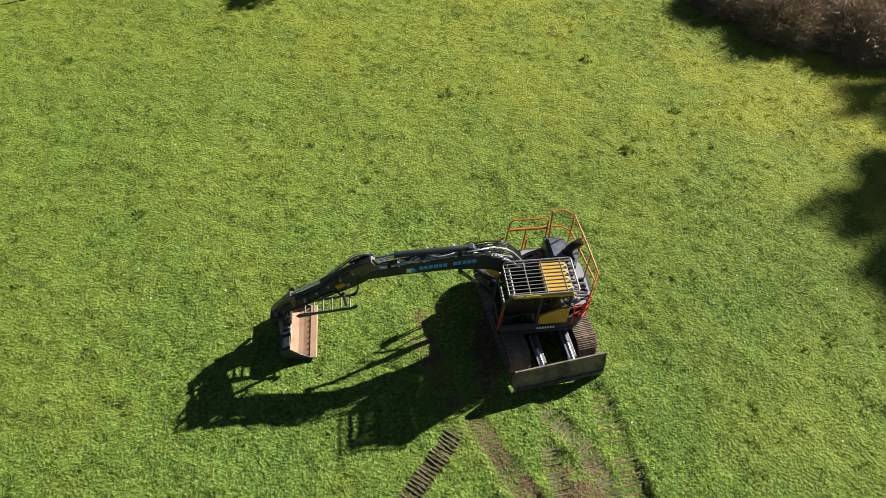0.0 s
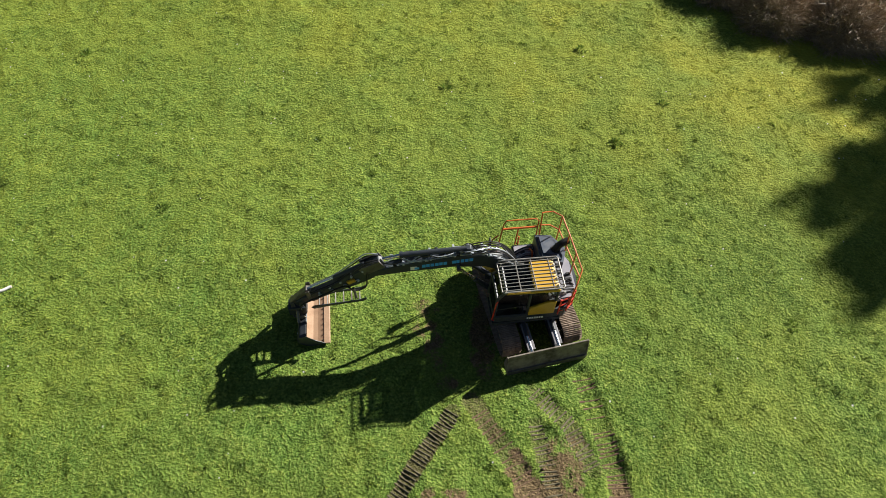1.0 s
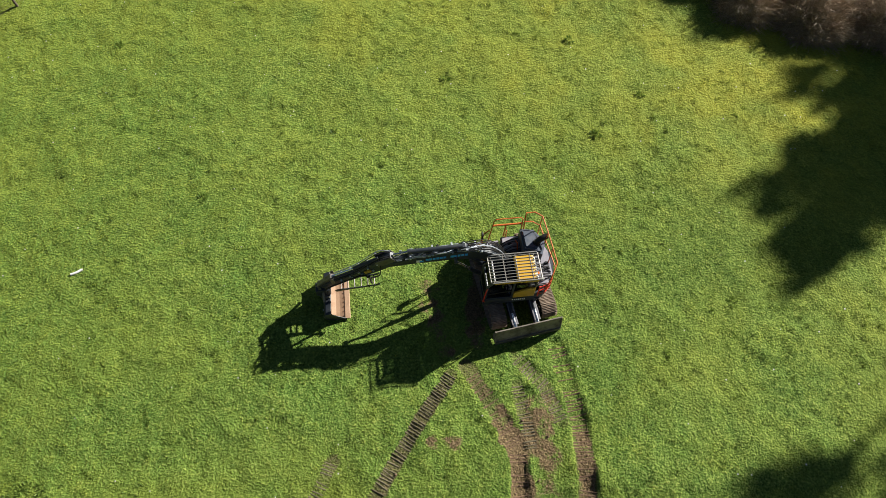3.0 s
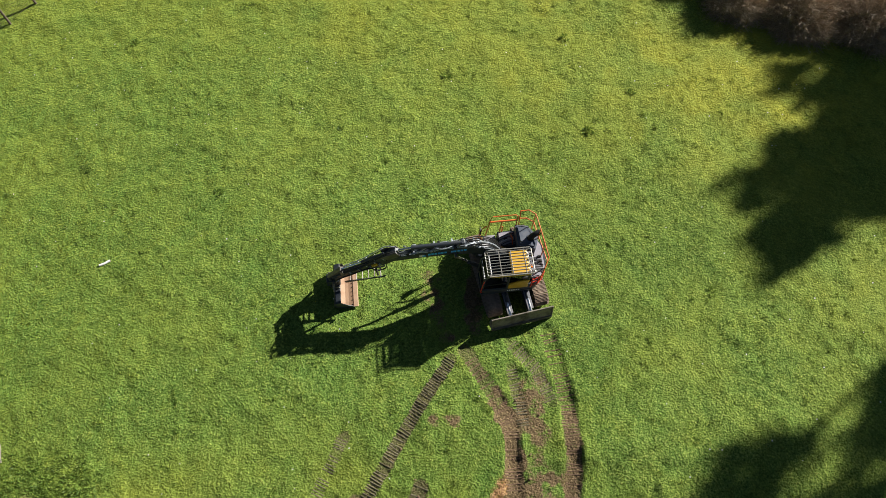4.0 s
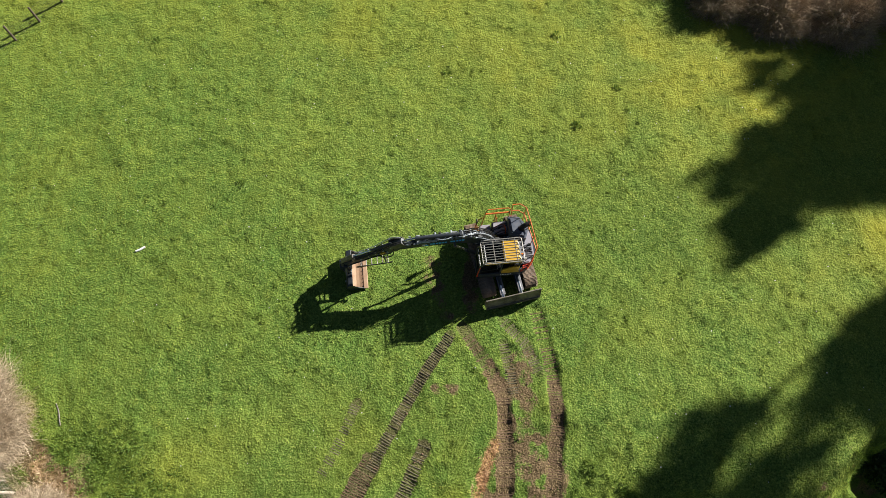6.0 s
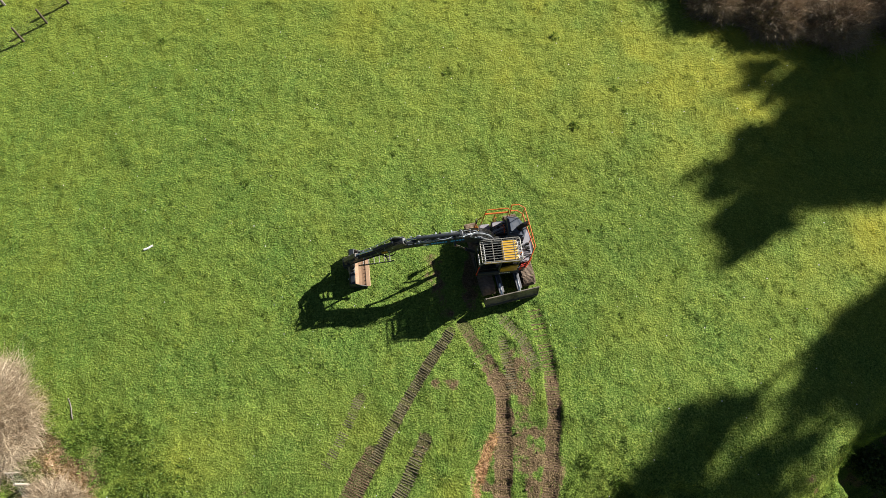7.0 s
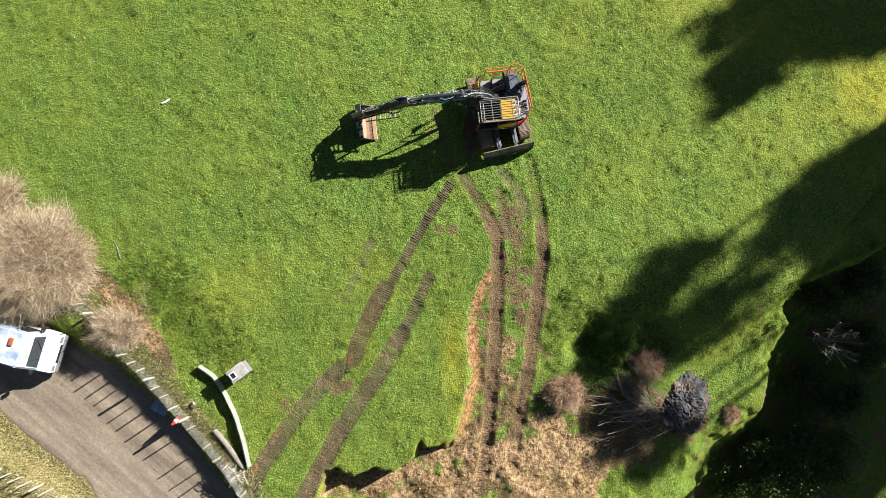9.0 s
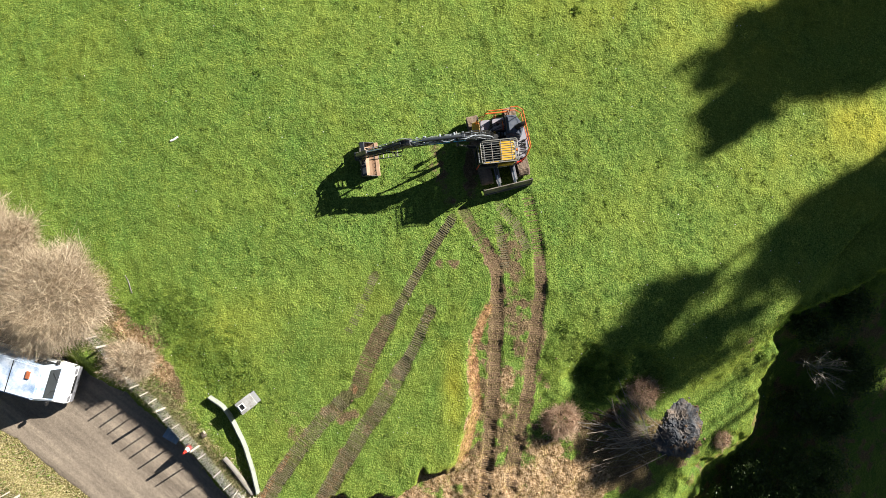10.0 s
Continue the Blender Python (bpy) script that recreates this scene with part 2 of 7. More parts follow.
def glass_material():
    m, nt, b = mat("cab_glass")
    clear = nt.nodes.new("ShaderNodeBsdfTransparent")
    clear.inputs["Color"].default_value = (0.30, 0.33, 0.33, 1)
    gloss = nt.nodes.new("ShaderNodeBsdfGlossy")
    gloss.inputs["Roughness"].default_value = 0.03
    lw = nd(nt, "ShaderNodeLayerWeight", Blend=0.5)
    fr = fmath(nt, "ADD", fmath(nt, "MULTIPLY", fmath(nt, "POWER", lw.outputs["Facing"], 5.0), 0.9), 0.04)
    mix = nt.nodes.new("ShaderNodeMixShader")
    nt.links.new(fr, mix.inputs[0])
    nt.links.new(clear.outputs[0], mix.inputs[1])
    nt.links.new(gloss.outputs[0], mix.inputs[2])
    nt.links.new(mix.outputs[0], nt.nodes["Material Output"].inputs["Surface"])
    nt.nodes.remove(b)
    return m


M_GLASS = glass_material()


def lens_material(name, col):
    m, nt, b = mat(name)
    b.inputs["Base Color"].default_value = (*col, 1)
    b.inputs["Roughness"].default_value = 0.15
    b.inputs["Coat Weight"].default_value = 0.5
    return m


M_BEACON = lens_material("orange_beacon_lens", (0.85, 0.20, 0.01))


def road_material():
    m, nt, b = mat("gravel_road")
    v = coords(nt)
    tc = nt.nodes.new("ShaderNodeTexCoord")
    turn = nd(nt, "ShaderNodeMapping")
    turn.inputs["Rotation"].default_value = (0, 0, radians(38))
    mp = nd(nt, "ShaderNodeMapping")
    mp.inputs["Scale"].default_value = (0.22, 2.2, 1.0)
    nt.links.new(tc.outputs["Object"], turn.inputs[0])
    nt.links.new(turn.outputs[0], mp.inputs[0])
    n1, n2, n3 = noise_tex(nt, mp.outputs[0], 0.9, 5.0, 0.65), noise_tex(nt, v, 7.0, 5.0, 0.7), noise_tex(nt, v, 22.0, 3.0, 0.75)
    c = ramp(nt, n1, [(0.3, (0.135, 0.108, 0.083)), (0.55, (0.23, 0.187, 0.144)), (0.8, (0.34, 0.28, 0.21))])
    c = blend(nt, 0.6, c, ramp(nt, n2, [(0.3, (0.3, 0.3, 0.3)), (0.7, (0.68, 0.68, 0.68))]), "OVERLAY")
    c = blend(nt, 0.22, c, ramp(nt, n3, [(0.3, (0.2, 0.2, 0.2)), (0.7, (0.8, 0.8, 0.8))]), "OVERLAY")
    nt.links.new(c, b.inputs["Base Color"])
    b.inputs["Roughness"].default_value = 0.8
    bump(nt, b, n2, 0.5, 0.03)
    return m


M_ROAD = road_material()
M_MUD = worn("churned_soil", (0.115, 0.070, 0.042), (0.19, 0.125, 0.078), 0.9, 0, 3, 0.7, 25, 0.9)
M_CLAY = worn("dry_clay", (0.40, 0.265, 0.15), (0.26, 0.14, 0.075), 0.9, 0, 3, 0.6, 25, 0.9)
M_TURF = worn("pressed_turf", (0.125, 0.108, 0.062), (0.085, 0.066, 0.040), 0.75, 0, 3, 0.8, 25, 0.9)


# ---- ground ----
def smooth(a, lo, hi):
    t = np.clip((a - lo) / (hi - lo), 0.0, 1.0)
    return t * t * (3 - 2 * t)


def line_dist(x, y, pts):
    """Distance to a polyline, the side of its nearest piece (positive: to the right of its way) and the run along it."""
    best = np.full(np.shape(x), 1e9)
    side = np.zeros(np.shape(x))
    run = np.zeros(np.shape(x))
    s0 = 0.0
    for (ax, ay), (bx, by) in zip(pts[:-1], pts[1:]):
        dx, dy = bx - ax, by - ay
        ln = math.hypot(dx, dy)
        t = np.clip(((x - ax) * dx + (y - ay) * dy) / (ln * ln), 0, 1)
        qx, qy = x - ax - t * dx, y - ay - t * dy
        d = np.hypot(qx, qy)
        near = d < best
        best = np.where(near, d, best)
        side = np.where(near, np.sign(qx * dy - qy * dx), side)
        run = np.where(near, s0 + t * ln, run)
        s0 += ln
    return best, side, run


_RNG = np.random.RandomState(7)
_TABLE = _RNG.rand(256, 256) * 2 - 1


def wob(x, y, f, seed=0.0):
    """Smooth noise of two octaves, about -1 to 1; f: waves to 2 pi metres."""
    x, y = np.asarray(x, float), np.asarray(y, float)
    out = 0.0
    for k, (ff, w) in enumerate(((f / 3.0, 0.9), (f / 1.35, 0.5))):
        c, sn = math.cos(0.5 + k + seed), math.sin(0.5 + k + seed)
        u = (c * x - sn * y) * ff + 37.7 * seed + 11.3 * k + 5000.0
        v = (sn * x + c * y) * ff + 19.1 * seed + 7.9 * k + 5000.0
        i, j = np.floor(u).astype(int), np.floor(v).astype(int)
        a, b = u - i, v - j
        a, b = a * a * (3 - 2 * a), b * b * (3 - 2 * b)
        i0, i1, j0, j1 = i & 255, (i + 1) & 255, j & 255, (j + 1) & 255
        out = out + w * ((_TABLE[i0, j0] * (1 - a) + _TABLE[i1, j0] * a) * (1 - b) + (_TABLE[i0, j1] * (1 - a) + _TABLE[i1, j1] * a) * b)
    return out


SCARP = [(2.3, 3.4), (2.05, 2.4), (1.2, 0.3), (1.05, -1.45), (1.3, -3.2), (0.65, -5.8), (0.3, -6.6), (-0.5, -6.95), (-0.95, -6.85), (-1.15, -6.5), (-1.45, -6.6),
         (-1.55, -7.4), (-2.6, -8.1), (-3.4, -8.0), (-4.6, -8.3), (-5.4, -7.85), (-6.0, -8.1), (-6.4, -9.2), (-6.6, -14.0), (-6.6, -60.0)]
BANK = [(20.5, 4.0), (18.6, 2.0), (17.3, 0.73), (16.77, 0.04), (15.68, -1.01), (14.21, -1.97), (12.77, -2.8), (12.0, -3.4)]
EDGE = [(60, 17), (34, 8.4), (23.72, 3.84), (22.6, 3.1), (21.59, 2.77), (20.4, 2.1), (19.72, 1.94), (18.9, 1.6), (18.32, 1.25), (17.5, 0.49), (17.6, -1.6), (17.0, -4.1), (16.3, -5.2), (15.3, -5.6), (13.6, -6.6), (12.9, -8.2), (10.5, -16.0), (6.0, -40.0)]
FENCE = [(-23.5, 5.25), (-21.0, 2.85), (-18.2, 0.2), (-16.9, -1.1), (-16.02, -2.2), (-15.1, -2.93), (-13.9, -4.25), (-12.55, -5.8), (-11.2, -7.3), (-10.4, -8.3), (-9.4, -9.8), (-9.0, -16.0)]
ROAD_S = [(-60, 12.0), (-34, 2.6), (-22.8, -5.4), (-21.0, -6.9), (-19.0, -8.3), (-18.1, -9.0), (-16.0, -12.0), (-15.0, -30.0)]
ROAD_N = [(-60, 21.0), (-34, 9.0), (-23.5, 1.5), (-20.3, -0.9), (-18.3, -2.2), (-16.9, -2.8), (-15.2, -4.3), (-13.3, -6.2), (-11.3, -8.5), (-9.9, -10.5), (-9.4, -30.0)]
TRACKS = {
    "a": ([(0.3, 6.6), (-0.77, 4.96), (-1.67, 3.45), (-2.56, 1.8), (-3.14, 0.6)], 0.26, 0.5),
    "a_mid": ([(-3.15, 1.0), (-3.5, 0.35), (-4.17, -1.02), (-4.69, -2.5)], 0.46, 0.7),
    "a_low": ([(-5.35, -3.0), (-6.51, -4.11), (-7.67, -5.57), (-8.76, -7.17), (-9.8, -8.9), (-10.6, -10.2)], 0.43, 0.8),
    "b": ([(-0.85, 1.7), (-1.65, -0.19), (-2.53, -1.76)], 0.31, 0.6),
    "b_low": ([(-2.3, -1.3), (-3.5, -3.44), (-4.43, -4.7), (-5.3, -6.16), (-6.4, -8.2), (-7.4, -10.0)], 0.45, 0.8),
    "c": ([(-3.85, 3.5), (-4.21, 2.54), (-4.73, 1.35), (-5.23, 0.46)], 0.25, 0.35),
    "d": ([(0.9, 6.9), (2.05, 5.1), (2.65, 3.9), (2.7, 0.6), (2.55, -2.3), (2.25, -6.4), (1.9, -9.5)], 0.32, 1.0),
    "e": ([(4.3, 7.8), (4.9, 5.1), (5.05, 2.7), (4.75, 0.3), (4.45, -2.3), (4.0, -4.95), (3.5, -8.0)], 0.33, 1.0),
    "f": ([(2.75, 7.3), (3.75, 6.2), (4.3, 4.9)], 0.28, 0.6),
    "g": ([(2.75, 6.2), (3.0, 5.0), (3.15, 3.9)], 0.25, 0.6),
}


def plane_z(x, y):
    return -0.088 - 0.0197 * np.clip(x, -60, 60) - 0.0364 * np.clip(y, -60, 60)


def drop(x, y):
    """How far the ground lies below the meadow's plane."""
    jx, jy = x + 0.14 * wob(x, y, 5.1, 1.0), y + 0.14 * wob(x, y, 5.3, 2.0)
    d, s, run = line_dist(jx, jy, SCARP)
    low = -d * s
    soft = np.where(run < 11.0, 0.62, 0.25)
    bench = smooth(low / soft, -0.25, 1.0) * (1 - smooth(y, 1.6, 3.6))
    bench = bench * (0.30 + 0.10 * np.clip(-y, 0, 12) + 0.08 * np.clip(x - 4, 0, 12) * smooth(-y, -2, 3))
    bench = bench * (1 - smooth(x, 5.5, 9.0) * (1 - smooth(-y, -2.5, 3.5)))
    d, s, _ = line_dist(0.5 * (x + jx), 0.5 * (y + jy), BANK)
    bank = smooth(-d * s, -0.1, 1.0) * smooth(x, 11.8, 13.6) * (1 - smooth(d, 3.0, 6.0))
    rag = 0.5 * wob(x, y, 2.6, 6.0) + 0.22 * wob(x, y, 7.0, 2.0)
    d2, s2, _ = line_dist(jx + rag, jy + rag, EDGE)
    steep = smooth(x, 17.6, 19.0)
    gully = (0.62 * smooth(-d2 * s2 / (3.8 - 3.0 * steep), -0.1, 1.0) + 0.38 * smooth(-d2 * s2, 0.5, 4.0)) * smooth(x, 3.0, 9.0)
    d3, s3, _ = line_dist(x, y, ROAD_N)
    d4, s4, _ = line_dist(x, y, ROAD_S)
    road = smooth(d3 * s3, -0.9, 0.25) * (1 - 0.75 * smooth(-d4 * s4 * -1, 0.2, 1.6))
    return bench, bank, gully, road


def height(x, y):
    x, y = np.asarray(x, float), np.asarray(y, float)
    bench, bank, gully, road = drop(x, y)
    z = plane_z(x, y) - bench - 0.45 * bank - 4.2 * gully - 0.80 * road
    z = z + (0.06 * wob(x, y, 0.9, 4.0) + 0.04 * wob(x, y, 3.7, 5.0) + 0.03 * wob(x, y, 9.0, 9.0)) * (1 - 0.8 * smooth(road, 0.3, 0.8))
    hx, hy = x + 0.5 * wob(x, y, 2.2, 3.0), y + 0.5 * wob(x, y, 2.2, 7.0)
    hollow = 1 - smooth(((hx - 9.3) / 2.9) ** 2 + ((hy + 1.9) / 1.7) ** 2, 0.25, 1.15)
    z = z - hollow * (0.6 + 0.30 * wob(x, y, 5.0, 2.0))
    rough = np.clip(bench * 1.5, 0, 1) * (1 - 0.85 * smooth(x, 10.0, 12.5))
    z = z + rough * (0.10 * wob(x, y, 2.4, 3.0) + 0.06 * wob(x, y, 4.1, 6.0) + 0.035 * wob(x, y, 11.0, 7.0))
    z = z + rough * smooth(-y, 3.5, 6.0) * (1 - smooth(x, 7.0, 9.0)) * (0.08 * wob(x, y, 3.2, 8.0) + 0.035 * wob(x, y, 8.0, 5.0))
    for pts, half, deep in TRACKS.values():
        d, _, _ = line_dist(x, y, pts)
        z = z - 0.06 * deep * deep * (1 - smooth(d, half * 0.75, half * 1.15)) + 0.035 * deep * np.clip(0.6 + 0.9 * wob(x, y, 4.5, 3.0), 0, 1.6) * np.exp(-((d - half * 1.35) / 0.12) ** 2)
    return z


def axis(lo, hi, step, far):
    core = np.arange(lo, hi + 1e-6, step)
    out = step * np.cumsum(1.35 ** np.arange(1, 40))
    out = out[out < far]
    return np.r_[lo - out[::-1], core, hi + out]


def sheet(name, xs, ys, material, lift=0.0, keep=None, fields=None):
    """A grid that follows the ground."""
    gx, gy = np.meshgrid(xs, ys)
    gz = height(gx, gy) + (lift(gx, gy) if callable(lift) else lift)
    nx, ny = len(xs), len(ys)
    co = np.stack([gx, gy, gz], -1).reshape(-1, 3)
    i = np.arange(nx * ny).reshape(ny, nx)
    quads = np.stack([i[:-1, :-1], i[:-1, 1:], i[1:, 1:], i[1:, :-1]], -1).reshape(-1, 4)
    if keep is not None:
        k = keep(gx, gy).reshape(-1)
        quads = quads[k[quads].all(1)]
        used = np.unique(quads)
        back = np.zeros(len(co), int)
        back[used] = np.arange(len(used))
        co, quads = co[used], back[quads]
    me = bpy.data.meshes.new(name)
    me.vertices.add(len(co))
    me.vertices.foreach_set("co", co.astype(np.float32).ravel())
    me.loops.add(quads.size)
    me.loops.foreach_set("vertex_index", quads.astype(np.int32).ravel())
    me.polygons.add(len(quads))
    me.polygons.foreach_set("loop_start", np.arange(0, quads.size, 4, dtype=np.int32))
    me.polygons.foreach_set("use_smooth", np.ones(len(quads), bool))
    me.update(calc_edges=True)
    for key, fn in (fields or {}).items():
        a = me.attributes.new(key, "FLOAT", "POINT")
        a.data.foreach_set("value", np.clip(fn(co[:, 0], co[:, 1]), 0, 1).astype(np.float32))
    me.materials.append(material)
    return new(name, me)


def f_soil(x, y):
    v = np.zeros(np.shape(x))
    grit = 0.30 * wob(x, y, 9.0, 3.0) + 0.28 * wob(x, y, 2.4, 8.0)
    for key, (pts, half, deep) in TRACKS.items():
        d, _, run = line_dist(x, y, pts)
        ragged = half * (1 + 0.5 * wob(x, y, 3.0, 5.0) + 0.3 * wob(x, y, 9.0, 7.0))
        on = 1 - smooth(d, ragged * 0.7, ragged * 1.45)
        amount = deep + 0 * run
        amount = {"a": 0.12, "a_mid": 0.26, "a_low": 0.30, "b": 0.15, "b_low": 0.24, "c": 0.05, "f": 0.25, "g": 0.30}.get(key, 0.0) + 0.25 * smooth(run, 3.0, 8.0) * (key in ("a_low", "b_low"))
        if key == "d":
            amount = 0.42 + 0.5 * smooth(run, 1.5, 4.0)
        if key == "e":
            amount = 0.10 + 0.75 * smooth(run, 2.4, 4.6)
        v = np.maximum(v, on * (amount + grit * (0.4 + 0.6 * deep)))
    bench, bank, gully, road = drop(x, y)
    inside = smooth(bench, 0.08, 0.28) * (1 - smooth(x + 0.8 * wob(x, y, 2.0, 4.0), 5.0, 5.9))
    v = np.maximum(v, inside * (0.34 + 0.40 * wob(x, y, 2.6, 9.0) + 0.45 * wob(x, y, 8.0, 1.0)))
    for cx, cy, rx, ry, s in ((0.15, 4.12, 0.85, 0.30, 0.34), (-0.72, 10.2, 0.6, 0.4, 0.45), (-15.3, -0.4, 0.9, 1.9, 0.6), (-8.6, -0.3, 0.5, 0.6, 0.30),
                              (3.4, 2.6, 1.0, 2.2, 0.50), (3.5, 5.2, 0.6, 0.8, 0.42), (-7.6, -4.4, 1.4, 0.9, 0.35), (-5.2, -3.7, 0.8, 0.7, 0.5), (12.9, -6.6, 1.5, 0.6, 0.5), (14.0, -5.2, 0.5, 1.4, 0.5), (8.6, -7.3, 2.2, 1.1, 0.8), (10.4, -7.7, 1.3, 0.8, 0.7), (0.3, 4.1, 0.25, 0.1, 0.5), (-0.35, 9.4, 0.6, 0.5, 0.42), (-0.15, 8.5, 0.5, 0.7, 0.5), (0.5, 7.4, 0.9, 0.5, 0.45), (1.35, 9.2, 0.5, 1.9, 0.55)):
        q = ((x - cx) / rx) ** 2 + ((y - cy) / ry) ** 2
        v = np.maximum(v, (s + 0.8 * grit) * (1 - smooth(q + 0.5 * wob(x, y, 4.0, cx), 0.4, 1.6)))
    d, s, _ = line_dist(x, y, FENCE)
    v = np.maximum(v, (0.85 + 0.9 * grit) * np.exp(-((d * -s - 1.1) / 0.85) ** 2) * smooth(x, -21.5, -18) * (1 - smooth(x, -14.6, -12.8)))
    d, s, _ = line_dist(x, y, EDGE)
    v = np.maximum(v, (0.30 + grit) * smooth(-d * s, -0.2, 1.2) * smooth(x, 3.0, 9.0))
    d, s, _ = line_dist(x, y, BANK)
    v = np.maximum(v, (0.18 + grit) * np.exp(-((d - 0.25) / 0.3) ** 2) * smooth(x, 13.0, 15.5))
    q = ((x - 9.5) / 3.2) ** 2 + ((y + 5.4) / 1.9) ** 2
    return np.maximum(v, (0.70 + 1.1 * grit) * (1 - smooth(q + 0.5 * wob(x, y, 2.0, 3.0), 0.4, 1.3)))


def f_press(x, y):
    """Turf pressed flat by the crawler belts."""
    v = np.zeros(np.shape(x))
    for key, (pts, half, deep) in TRACKS.items():
        d, _, run = line_dist(x, y, pts)
        on = 1 - smooth(d + 0.05 * wob(x, y, 6.0, 2.0), half * 0.9, half * 1.15)
        v = np.maximum(v, on * (({"a": 0.62, "b": 0.66, "c": 0.42, "f": 0.6}.get(key, 0.72) if key != "e" else 0.40 + 0.32 * smooth(run, 2.0, 4.5)) + 0.22 * wob(x, y, 1.5, 4.0)))
    return v


def f_clay(x, y):
    bench, bank, gully, road = drop(x, y)
    jx = x + 1.6 * wob(x, y, 1.5, 2.0)
    v = smooth(-y + 0.8 * wob(x, y, 1.7, 5.0), 4.6, 6.8) * smooth(bench, 0.35, 0.8) * (1 - smooth(jx - 1.6 * smooth(-y, 6.2, 7.4), 5.6, 7.6)) * (0.72 + 0.35 * wob(x, y, 1.6, 1.0) + 0.28 * wob(x, y, 6.0, 2.0))
    v = np.maximum(v, (0.55 * np.exp(-(((x - 3.4) / 0.8) ** 2 + ((y + 2.6) / 2.6) ** 2))) * (0.8 + 0.8 * wob(x, y, 3.4, 3.0)))
    d, s, run = line_dist(x, y, SCARP)
    lip = np.exp(-((-d * s - 0.05) / 0.13) ** 2) * smooth(run, 1.2, 2.5) * (1 - smooth(run, 9.5, 11.0))
    v = np.maximum(v, lip * (0.52 + 0.4 * wob(x, y, 6.0, 6.0)))
    d, s, _ = line_dist(x, y, FENCE)
    v = np.maximum(v, (0.36 + 0.5 * wob(x, y, 3.0, 8.0) + 0.2 * wob(x, y, 9.0, 3.0)) * np.exp(-((d * -s - 1.2) / 0.9) ** 2) * smooth(x, -21.0, -18) * (1 - smooth(x, -14.6, -13.2)))
    return v * (gully < 0.3)


def f_rust(x, y):
    d, s, run = line_dist(x, y, SCARP)
    v = np.exp(-((-d * s - 0.36) / 0.38) ** 2) * smooth(run, 0.6, 1.8) * (1 - smooth(run, 9.5, 11.0)) * (0.78 + 0.25 * wob(x, y, 3.5, 3.0) + 0.2 * wob(x, y, 9.0, 2.0))
    d, s, run = line_dist(x, y, TRACKS["a_mid"][0])
    v = np.maximum(v, np.exp(-((d * s - 0.1) / 0.3) ** 2) * smooth(run, 0.6, 2.0) * (0.34 + 0.4 * wob(x, y, 3.0, 5.0)))
    d, s, run = line_dist(x, y, TRACKS["a_low"][0])
    return np.maximum(v, np.exp(-((d * s - 0.25) / 0.25) ** 2) * smooth(run, 1.5, 4.0) * (0.42 + 0.4 * wob(x, y, 3.0, 5.0)))


def f_yellow(x, y):
    v = 0.5 * smooth(wob(x, y, 0.5, 1.7) + 0.6 * wob(x, y, 1.4, 3.3), 0.2, 1.1) * smooth(0.6 * x + 1.1 * y, 14, 30)
    v = np.maximum(v, (0.42 + 0.34 * wob(x, y, 0.7, 2.0)) * smooth(y + 0.22 * x, 13, 27) * (0.45 + 0.55 * smooth(x, -3, 9)))
    v = np.maximum(v, (0.15 + 0.12 * wob(x, y, 1.1, 5.0)) * (1 - smooth(y, 1.0, 5.0)) * (1 - smooth(x, 0.5, 2.0)))
    v = np.maximum(v, 1.0 * np.exp(-(((x - 22.8) / 2.2) ** 2 + ((y - 11.8) / 1.8) ** 2)))
    v = np.maximum(v, 0.95 * np.exp(-(((x - 0.4) / 0.6) ** 2 + ((y + 2.6) / 2.6) ** 2)) * (x < 1.1))
    v = np.maximum(v, 0.5 * np.exp(-(((x - 13.5) / 3.5) ** 2 + ((y - 20.5) / 2.5) ** 2)))
    return v * (0.75 + 0.4 * wob(x, y, 2.6, 6.0))


def f_lush_shade(x, y):
    d, s, _ = line_dist(x, y, FENCE)
    v = 0.45 * np.exp(-((d * -s - 3.2) / 1.0) ** 2) * smooth(x, -18.5, -16) * (1 - smooth(x, -12.5, -10.5))
    v = np.maximum(v, 0.35 * smooth(wob(x, y, 0.33, 7.0), 0.1, 0.9))
    v = np.maximum(v, 0.75 * np.exp(-(((x - 9.8) / 3.4) ** 2 + ((y + 4.6) / 2.4) ** 2)))
    d2, s2, _ = line_dist(x, y, EDGE)
    # the gully's shade, put into the grass colour past its edge
    v = np.maximum(v, 0.95 * smooth(-d2 * s2, -0.3, 1.2) * smooth(x, 10.0, 14.0))
    # darker green towards the left
    v = np.maximum(v, 0.34 * smooth(-x + 1.5 * wob(x, y, 1.0, 3.0), 3.0, 15.0) * smooth(y, -1.0, 6.0))
    return v


def f_straw(x, y):
    d4, s4, _ = line_dist(x, y, ROAD_S)
    v = smooth(d4 * s4, -0.6, 0.0) * (1 - smooth(d4, 3.0, 6.0)) * (0.95 + 0.35 * wob(x, y, 1.6, 2.0))
    d, s, _ = line_dist(x, y, FENCE)
    v = np.maximum(v, np.exp(-((d * -s - 0.2) / 0.55) ** 2) * (0.45 + 0.5 * wob(x, y, 2.5, 3.0)) * (x < -8))
    v = np.maximum(v, np.exp(-((d * -s - 2.2) / 1.2) ** 2) * (0.25 + 0.5 * wob(x, y, 2.0, 6.0)) * smooth(x, -20, -18) * (1 - smooth(x, -14.5, -12.5)))
    return v


FIELDS = {"soil": f_soil, "clay": f_clay, "rust": f_rust, "press": f_press, "yellow": f_yellow, "lush_shade": f_lush_shade, "straw": f_straw}
STEP = 0.1
ground = sheet("ground", axis(-26, 27, STEP, 900), axis(-12, 34, STEP, 900), M_GROUND, fields=FIELDS)
